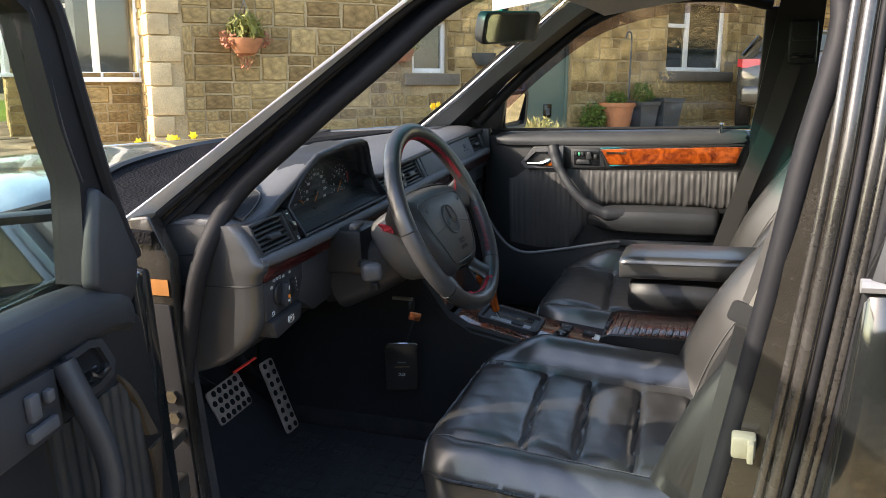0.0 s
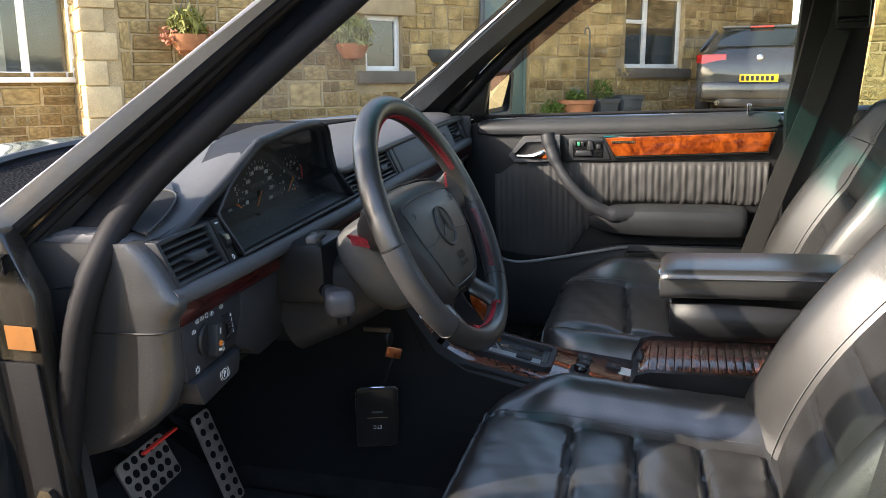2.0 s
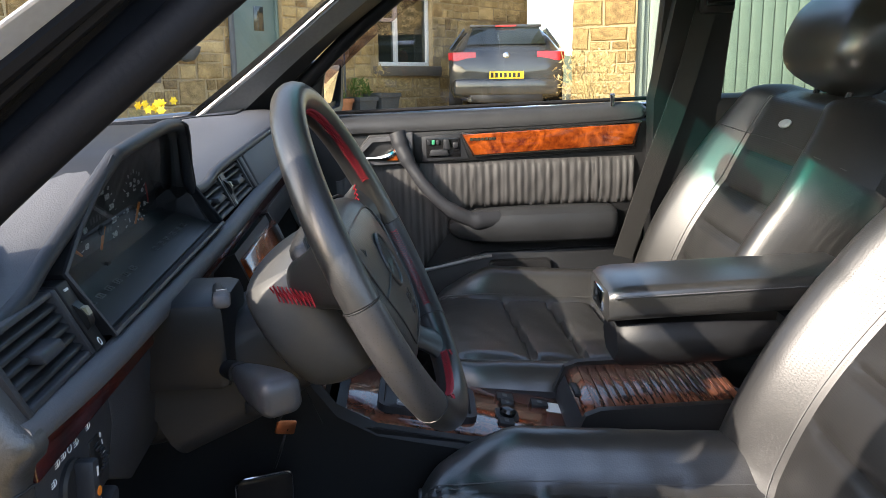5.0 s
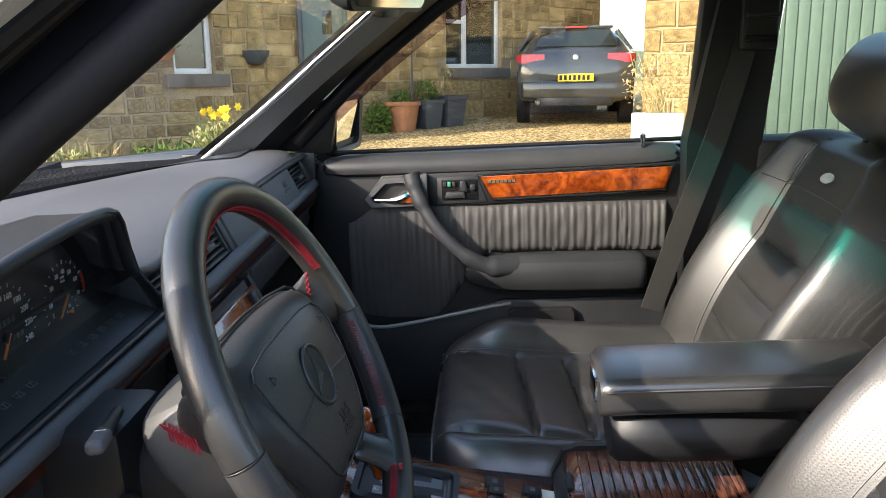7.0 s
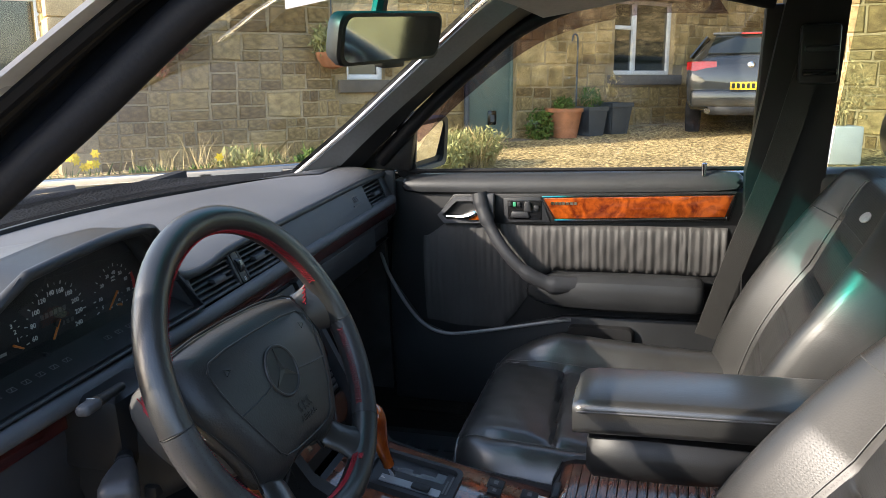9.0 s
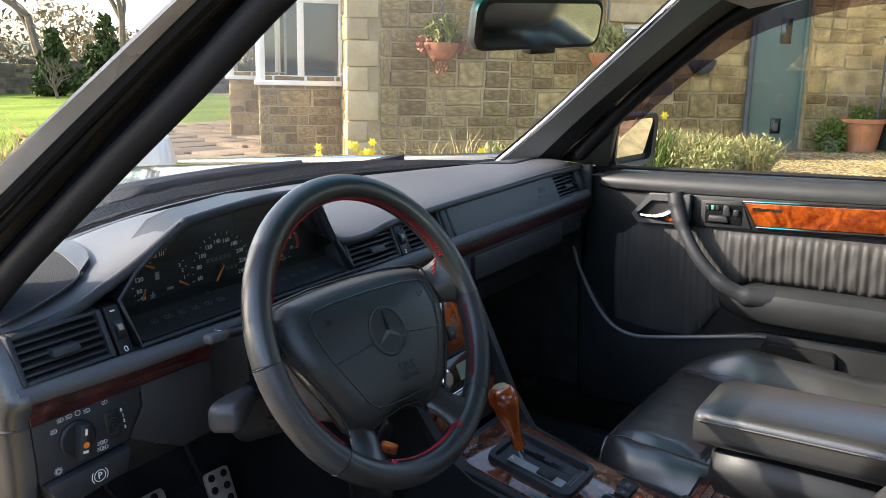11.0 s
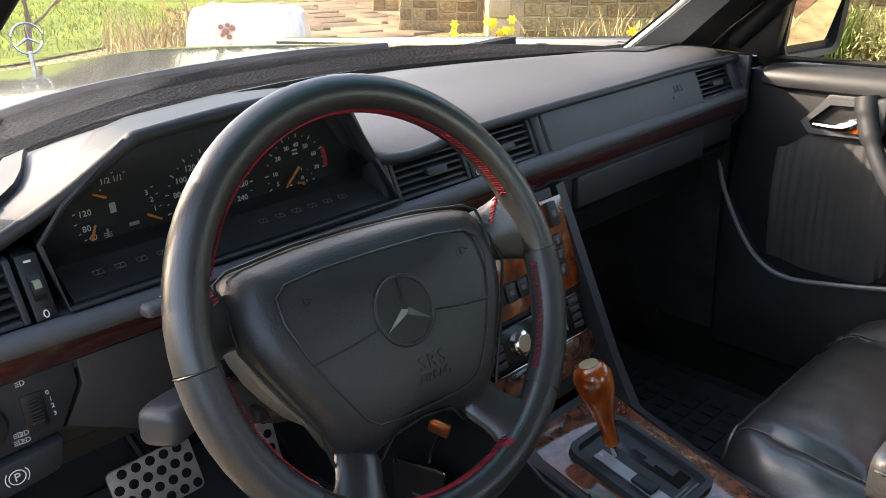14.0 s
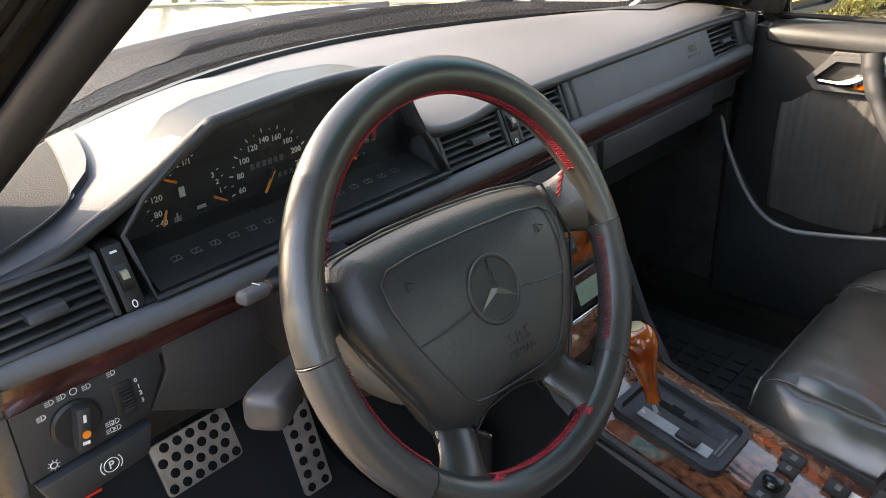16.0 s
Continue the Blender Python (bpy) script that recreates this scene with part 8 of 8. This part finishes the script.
for x, z, r, mm in ((-0.16, 0.33, 0.030, PINK), (-0.10, 0.36, 0.026, PINK), (-0.20, 0.37, 0.022, PINK), (-0.13, 0.285, 0.024, PINK), (-0.19, 0.30, 0.018, PINK), (-0.14, 0.385, 0.020, PINK), (-0.2, 0.16, 0.03, LEAF_G), (-0.05, 0.16, 0.03, LEAF_G)):
    part("print", lathe([(r, 0), (r, 0.008), (0, 0.01)], BM_ @ plane((x, -0.395, z), (1, 0, 0), (0, 0, 1)), 7), mm, bag)

# planter box
px_, py_ = 8.25, -1.95
pz = ground_z(px_, py_)
PB = Matrix.Translation((px_, py_, pz)) @ Matrix.Rotation(radians(10), 4, "Z")
pl = thing_w("planter_box", "white square planter with dry branching plant", "planter", (px_, py_, pz))
part("box", box((-0.2, -0.24, 0.0), (0.2, 0.24, 0.40), 0.02, m=PB), mat("chalky_white_planter", (0.52, 0.53, 0.54), 0.6, var=0.1, scale=5), pl)
bm = bmesh.new()
rg = random.Random(4)
for k in range(26):
    a = rg.uniform(0, 6.28)
    d = Vector((math.cos(a), math.sin(a), 0)) * rg.uniform(0.1, 0.42)
    tube([PB @ Vector((rg.uniform(-0.1, 0.1), rg.uniform(-0.1, 0.1), 0.38)), PB @ (d * 0.5 + Vector((0, 0, 0.65))), PB @ (d + Vector((rg.gauss(0, 0.05), rg.gauss(0, 0.05), 0.55 + rg.uniform(0, 0.6))))], [0.008, 0.006, 0.003], 5, bm)
part("branches", bm, DRY, pl)
part("leaves", foliage([tuple(PB @ Vector((0, 0, 0.75))) + (0.40, 0.34)], 420, 0.035, 41), DRY, pl, sharp=180)


def hatchback():
    x0, y0 = 11.05, -1.28
    z0 = ground_z(x0, y0) + 0.10
    M = Matrix.Translation((x0, y0, z0)) @ Matrix.Rotation(radians(-4), 4, "Z")     # x towards its nose
    t = thing_w("hatchback", "dark grey hatchback parked beside the house, rear to the drive", "car", (x0, y0, z0))
    body = mat("dark_grey_metallic_paint", (0.035, 0.038, 0.04), 0.22, var=0.1, scale=2, coat=1.0)

    def ring(x, low, belt, top, wl, wb_, wt):
        return [M @ Vector(p) for p in ((x, -wl * 0.9, low), (x, -wl, low + 0.12), (x, -wb_, belt - 0.12), (x, -wb_ * 0.97, belt), (x, -wt, top - 0.05), (x, -wt * 0.86, top), (x, wt * 0.86, top), (x, wt, top - 0.05), (x, wb_ * 0.97, belt), (x, wb_, belt - 0.12), (x, wl, low + 0.12), (x, wl * 0.9, low))]

    part("body", loft([ring(0.0, 0.34, 0.74, 0.78, 0.80, 0.82, 0.66), ring(0.06, 0.22, 0.86, 0.93, 0.86, 0.87, 0.70), ring(0.18, 0.20, 0.96, 1.06, 0.87, 0.88, 0.70), ring(0.55, 0.19, 0.98, 1.32, 0.88, 0.88, 0.60), ring(0.95, 0.18, 0.98, 1.40, 0.88, 0.88, 0.60), ring(1.9, 0.18, 0.96, 1.40, 0.88, 0.88, 0.60), ring(2.9, 0.2, 0.93, 1.02, 0.88, 0.88, 0.66), ring(4.1, 0.25, 0.80, 0.82, 0.80, 0.82, 0.60)]), body, t, "dark grey painted body", 1)
    part("rear_window", prism([(0.20, -0.60, 1.05), (0.20, 0.60, 1.05), (0.50, 0.50, 1.33), (0.50, -0.50, 1.33)], (-0.03, 0, 0.02), 0.006, m=M), PANE, t, "dark rear window")
    part("roof_spoiler", box((0.44, -0.55, 1.33), (0.70, 0.55, 1.37), 0.012, m=M), body, t)
    part("brake_light", box((0.425, -0.16, 1.338), (0.445, 0.16, 1.36), 0.004, m=M), RED_MARK, t)
    part("wiper", tube([M @ Vector((0.22, 0.0, 1.07)), M @ Vector((0.25, -0.30, 1.13))], 0.012, 6), BLACK, t)
    red = mat("red_lamp_lens", (0.5, 0.01, 0.015), 0.15, coat=0.8)
    for s in (-1, 1):
        part("rear_lamp", loft([[M @ Vector((x, s * y, z)) for x, z in ((0.045, 0.82), (0.055, 0.95), (0.10, 0.96), (0.10, 0.82))] for y in (0.46, 0.66, 0.80)] + [[M @ Vector((x, s * 0.875, z)) for x, z in ((0.14, 0.84), (0.14, 0.95), (0.30, 0.95), (0.30, 0.86))]]), red, t, "red rear lamp")
        part("reflector", box((-0.02, s * 0.66 - 0.12, 0.42), (0.02, s * 0.66 + 0.12, 0.46), 0.006, m=M), red, t)
        part("rear_pane", prism([(0.75, s * 0.865, 1.02), (2.6, s * 0.865, 1.0), (1.95, s * 0.64, 1.33), (0.85, s * 0.64, 1.33)], (0, s * 0.02, 0.01), m=M), PANE, t)
        for wx in (0.72, 3.35):
            w = part("wheel", lathe([(0.20, -0.10), (0.30, -0.10), (0.315, -0.06), (0.315, 0.06), (0.30, 0.10), (0.20, 0.10)], M @ Matrix.Translation((wx, s * 0.78, 0.215)) @ Matrix.Rotation(radians(90), 4, "X"), 28), RUBBER, t, "black tyre")
            part("rim", lathe([(0.0, -0.085), (0.205, -0.085), (0.205, 0.085), (0.0, 0.085)], M @ Matrix.Translation((wx, s * 0.78, 0.215)) @ Matrix.Rotation(radians(90), 4, "X"), 20), STEEL, w)
    part("bumper", box((-0.06, -0.80, 0.30), (0.12, 0.80, 0.56), 0.06, m=M, seg=3), body, t)
    part("diffuser", box((-0.05, -0.55, 0.20), (0.12, 0.55, 0.33), 0.03, m=M), BLACK, t)
    plt = part("number_plate", box((-0.078, -0.26, 0.555), (-0.062, 0.26, 0.665), 0.006, m=M), mat("yellow_plate", (0.75, 0.55, 0.03), 0.4), t, "yellow rear plate")
    for k in range(7):
        part("bar", box((-0.081, 0.215 - 0.066 * k - 0.02, 0.575), (-0.0775, 0.215 - 0.066 * k + 0.02, 0.645), m=M), BLACK, plt)
    part("badge", lathe([(0.045, 0), (0.045, 0.012), (0.03, 0.02), (0, 0.02)], M @ plane((0.05, 0, 0.90), (0, -1, 0), (0.2, 0, 1)), 20), CHROME, t, "round pale badge")
    part("exhaust", tube([M @ Vector((-0.06, 0.55, 0.26)), M @ Vector((0.1, 0.55, 0.26))], 0.04, 12), CHROME, t)


hatchback()

# ---- distance: hedge, trees, wall ----
def tree(x, y, h, seed, label, crown=0, low=False):
    """A bare spring tree: tapered trunk, forking limbs and twigs."""
    rg = random.Random(seed)
    z = ground_z(x, y)
    t = thing_w("tree", label, "tree", (x, y, z), "garden trees")
    trunk, limbs = bmesh.new(), bmesh.new()
    tips = []

    def grow(p, d, length, r, depth):
        pts, q = [p], p
        for k in range(3):
            d = (d + Vector((rg.gauss(0, 0.14), rg.gauss(0, 0.14), rg.gauss(0.03, 0.08)))).normalized()
            q = q + d * length / 3
            pts.append(q)
        tube(pts, [r, r * 0.88, r * 0.75, r * 0.62], 7 if depth < 2 else 4, trunk if depth == 0 else limbs)
        if depth < 4:
            for _ in range(7 if low and depth == 0 else rg.choice((2, 3, 3))):
                s = pts[rg.choice((2, 3, 3))]
                grow(s, (d + Vector((rg.gauss(0, 0.55), rg.gauss(0, 0.55), rg.gauss(0.15, 0.3)))).normalized(), (h * 0.25 if low and depth == 0 else length) * rg.uniform(0.62, 0.82), r * 0.55, depth + 1)
        else:
            tips.append(q)

    grow(Vector((x, y, z)), Vector((0, 0, 1)), h * (0.15 if low else 0.30), h * (0.03 if low else 0.022), 0)
    part("trunk", trunk, BARK, t)
    part("branch_work", limbs, BARK, t)
    if crown:
        part("buds", foliage([(p.x, p.y, p.z, h * 0.05, h * 0.05) for p in tips], crown, h * 0.010, seed), LEAF_L if seed % 2 else DRY, t, sharp=180)


def conifer(x, y, h, r, seed, label):
    z = ground_z(x, y)
    t = thing_w("conifer", label, "tree", (x, y, z), "conifers")
    part("trunk", tube([(x, y, z), (x, y, z + h * 0.9)], [h * 0.025, h * 0.006], 7), BARK, t)
    rg = random.Random(seed)
    bl = []
    for k in range(26):
        f = k / 26
        a = rg.uniform(0, 6.28)
        rr = r * (1 - f) ** 0.75
        bl.append((x + math.cos(a) * rr * 0.5, y + math.sin(a) * rr * 0.5, z + h * (0.08 + 0.88 * f), max(0.18, rr * 0.62), h * 0.07))
    part("crown", foliage(bl, 3800, 0.16, seed), LEAF_D, t, sharp=180)


conifer(12.4, 24.5, 2.15, 0.75, 51, "narrow dark green conifer before the stone wall")
conifer(14.7, 25.4, 2.75, 0.95, 52, "bushy dark green conifer before the stone wall")
conifer(16.6, 25.0, 2.3, 1.0, 54, "dark green conifer before the stone wall")
conifer(-6.0, 31.0, 5.0, 1.5, 55, "dark green conifer beyond the hedge")
tree(10.3, 26.0, 8.0, 61, "spreading bare spring tree before the stone wall", 0, True)
tree(11.6, 23.0, 1.9, 63, "small bare shrub tree on the lawn", 0, True)
tree(1.75, 8.3, 1.5, 62, "thin budding yellow shrub on the lawn", 260)
tree(13.8, 27.5, 9.0, 64, "bare spring tree beyond the lawn", 500)
tree(-3.0, 24.0, 7.0, 65, "bare spring tree beyond the lawn", 700)
tree(18.0, 30.0, 9.5, 66, "bare spring tree beyond the lawn", 300)
rg = random.Random(77)
# clipped unseen hedge along the driver's side, added to cut low sky light
hedge = thing_w("hedge", "unseen dark green hedge, added to keep low sky light off the car", "hedge", (-5.2, -3, -0.3))
part("core", box((-5.6, -11.0, -0.5), (-5.0, 3.5, 1.75), 0.15), LEAF_D, hedge)
part("leaves", foliage([(-5.15, -10.8 + 0.55 * k, -0.1 + 0.42 * j, 0.42, 0.34) for k in range(27) for j in range(5)], 26000, 0.07, 91), LEAF_D, hedge, sharp=180)
# rolling fields far off
bm = bmesh.new()
rows = []
for k in range(25):
    a = radians(-20 + 220 * k / 24)
    rows.append([(r * math.cos(a), r * math.sin(a), -1.0 + hgt * (0.7 + 0.35 * math.sin(a * 5 + 1) + 0.2 * math.sin(a * 11))) for r, hgt in ((70, 1.5), (110, 5.0), (170, 9.5), (260, 15.0))])
single("backdrop", loft(rows, ring_closed=False), mat("far_fields", (0.12, 0.14, 0.06), 0.95, var=0.5, scale=0.05, fine=0.3), "far rolling fields", "fields", (0, 0, 0), car=False, kind="structure")
bl = []
for k in range(70):
    a = radians(20 + 120 * k / 69)
    r = 62 + rg.uniform(-6, 6)
    bl.append((r * math.cos(a), r * math.sin(a), rg.uniform(1.5, 3.5), rg.uniform(2.0, 4.0), rg.uniform(1.6, 3.2)))
single("far_woods", foliage(bl, 42000, 0.30, 79), mat("far_brown_woods", (0.17, 0.135, 0.07), 0.9, var=0.5, scale=0.3), "brown leafless woods in the distance", "woods", (0, 60, 0), car=False, kind="stuff", sharp=180)

# ---- stones of the walls ----
def stone_variants(n, seed):
    out, rg = [], random.Random(seed)
    for k in range(n):
        bm = bmesh.new()
        o = [(-0.5 + rg.uniform(0, 0.05), -0.5 + rg.uniform(0, 0.08)), (rg.uniform(-0.1, 0.1), -0.5 + rg.uniform(0, 0.05)), (0.5 - rg.uniform(0, 0.05), -0.5 + rg.uniform(0, 0.08)), (0.5 - rg.uniform(0, 0.05), 0.5 - rg.uniform(0, 0.08)), (rg.uniform(-0.1, 0.1), 0.5 - rg.uniform(0, 0.05)), (-0.5 + rg.uniform(0, 0.05), 0.5 - rg.uniform(0, 0.08))]
        loft([[(x, 0.5, z) for x, z in o], [(x, -0.2, z) for x, z in o], [(x * 0.93, -0.42 - rg.uniform(0, 0.1), z * 0.86) for x, z in o]], bm)
        out.append(mesh_of("stone", bm, STONE, 50))
    return out


VAR = stone_variants(10, 3)


def stone_courses(x0, x1, z0, z1, openings, seed, hmin=0.24, hmax=0.36, wmin=0.2, wmax=0.5):
    """Places of the stones of a squared rubble wall: (x, z, width, height)."""
    rg, out, z = random.Random(seed), [], z0

    def clip(a, b, lo, hi):
        for o in openings:
            if hi > o[2] + 0.02 and lo < o[3] + 0.02:
                if a < o[0] < b:
                    b = o[0]
                elif o[0] <= a < o[1]:
                    a = b if b <= o[1] else o[1]
        if b - a > 0.05 and hi - lo > 0.04:
            out.append(((a + b) / 2, (lo + hi) / 2, b - a, hi - lo))

    while z < z1:
        h = rg.uniform(hmin, hmax)
        x = x0 + rg.uniform(-0.2, 0)
        while x < x1:
            w = rg.uniform(wmin, wmax)
            a, b = max(x, x0), min(x + w, x1)
            x += w
            if b <= a:
                continue
            k, s, v = rg.random(), rg.uniform(0.35, 0.65), rg.uniform(0.35, 0.65)
            if k < 0.22:
                clip(a, b, z, z + h)
            elif k < 0.62:
                clip(a, b, z, z + h * s)
                clip(a, b, z + h * s, z + h)
            elif k < 0.82:
                clip(a, a + (b - a) * v, z, z + h * s)
                clip(a + (b - a) * v, b, z, z + h * s)
                clip(a, b, z + h * s, z + h)
            else:
                clip(a, b, z, z + h * s)
                clip(a, a + (b - a) * v, z + h * s, z + h)
                clip(a + (b - a) * v, b, z + h * s, z + h)
        z += h
    return out


def lay(places, m, parent, kept, joint=0.012, seed=1, joined_mat=None):
    """The first of the stones as pieces of their own, the rest joined."""
    rg = random.Random(seed)
    base, verts, faces = BASE[parent.name], [], []
    for i, (x, z, w, h) in enumerate(places):
        mm = Matrix.Translation(-base) @ m @ Matrix.Translation((x, 0.023 + rg.uniform(-0.005, 0.005), z)) @ Matrix.Diagonal((max(w - joint, 0.03), 0.036, max(h - joint, 0.03), 1))
        me = rg.choice(VAR)
        if i < kept:
            ob = new("stone", me)
            ob.parent = parent
            ob.matrix_local = mm
        else:
            k = len(verts)
            verts += [mm @ v.co for v in me.vertices]
            faces += [[q + k for q in p.vertices] for p in me.polygons]
    if verts:
        me = bpy.data.meshes.new("stonework")
        me.from_pydata(verts, [], faces)
        me.materials.append(joined_mat or STONE_J)
        ob = tagged(new("stonework", me), "coursed sandstone blocks", kind="stuff")
        ob.parent = parent


# quoins first, then the wall nearest to the car
fw = [o for o in bpy.data.objects if o.name == "front_wall"][0]
BASE[fw.name] = BASE[house.name]
sill_gap = [(3.2, 4.1, 1.02, 1.2), (3.15, 4.1, 1.9, 2.14), (7.75, 9.45, 1.08, 1.26), (7.7, 9.45, 2.4, 2.64)]
main = stone_courses(0.38, 12.08, 0.15, 3.3, OPENINGS + sill_gap, 5)
near = [p for p in main if p[0] < 4.0 and p[1] < 2.35]
rest = [p for p in main if not (p[0] < 4.0 and p[1] < 2.35)]
lay(near + rest, HM, fw, 296, seed=6)
z, k = 0.15, 0
ew = [o for o in bpy.data.objects if o.name == "end_wall"][0]
while z < 4.6:
    h = (0.30, 0.24, 0.34, 0.27)[k % 4]
    wa, wb2 = ((0.36, 0.26), (0.24, 0.42))[k % 2]
    q = part("quoin", box((-0.002, -0.003, z + 0.007), (wa, wb2, z + h - 0.007), 0.012, m=HM), QUOIN, ew)
    z, k = z + h, k + 1
EM = HM @ Matrix(((0, 1, 0, 0.0), (1, 0, 0, 0), (0, 0, 1, 0), (0, 0, 0, 1)))
lay(stone_courses(0.44, 3.2, 0.15, 3.2, [(0.75, 2.5, 0.0, 2.7)], 15), EM, ew, 0, seed=8)
for i, b in enumerate([o for o in bpy.data.objects if o.name.split(".")[0] == "bay_window"]):
    x0, y0, y1, zs = ((-0.98, 0.75, 2.5, 1.07), (-1.42, 3.3, 5.6, 1.12))[i]
    lay(stone_courses(x0, 0.0, 0.12, zs, [], 20 + i, 0.16, 0.24, 0.2, 0.45), HM @ Matrix.Translation((0, y0 - 0.018, 0)), b, 60 if i == 0 else 0, seed=30 + i)
    lay(stone_courses(y0, y1, 0.12, zs, [], 24 + i, 0.16, 0.24, 0.2, 0.45), HM @ Matrix(((0, 1, 0, x0 - 0.018), (1, 0, 0, 0), (0, 0, 1, 0), (0, 0, 0, 1))), b, 0, seed=34 + i)
pier = [o for o in bpy.data.objects if o.name == "pier"][0]
lay(stone_courses(0.0, 0.86, 0.2, 3.0, [], 40, 0.24, 0.36, 0.25, 0.6), GM, pier, 40, seed=41)
sw_ = [o for o in bpy.data.objects if o.name == "side_wall"][0]
lay(stone_courses(0.1, 5.0, 0.2, 3.0, [], 42, 0.24, 0.36, 0.25, 0.6), GM @ Matrix(((0, 1, 0, 0.0), (1, 0, 0, 0), (0, 0, 1, 0), (0, 0, 0, 1))), sw_, 0, seed=43)
# dry-stone wall behind the lawn
DARK_STONE = stone_mat("dark_field_stone", (0.07, 0.055, 0.04), (0.13, 0.10, 0.07), (0.2, 0.155, 0.1), True)
field = thing_w("field_wall", "low dark dry-stone wall behind the lawn", "stone wall", (6, 27, 0))
part("core", box((-24, 27.0, -0.4), (26, 27.3, 1.35), 0.0), DARK_STONE, field)
lay(stone_courses(-10.0, 24.0, -0.1, 1.4, [], 90, 0.3, 0.42, 0.3, 0.8), Matrix.Translation((0, 26.985, 0)), field, 0, 0.03, 91, DARK_STONE)
# patio slabs
patio = thing_w("patio", "weathered brown stone patio beside the lawn", "patio", (4.8, 8, 0.1))
tagged(patio, kind="structure")
rg = random.Random(12)
y = 6.7
while y < 11.5:
    d = rg.uniform(0.45, 0.75)
    x = 3.4 + (y - 6.7) * 0.35
    while x < 6.6 + (y - 6.7) * 0.55:
        w = rg.uniform(0.5, 0.95)
        q = HM.inverted() @ Vector((x + w / 2, y + d / 2, 0))
        if q.x < -0.1 or q.y < -0.1:
            z = ground_z(x, y) + 0.015 + rg.uniform(0, 0.004)
            part("slab", box((x + 0.01, y + 0.01, z - 0.05), (x + w - 0.01, y + d - 0.01, z + 0.02), 0.01), SLAB, patio)
        x += w
    y += d
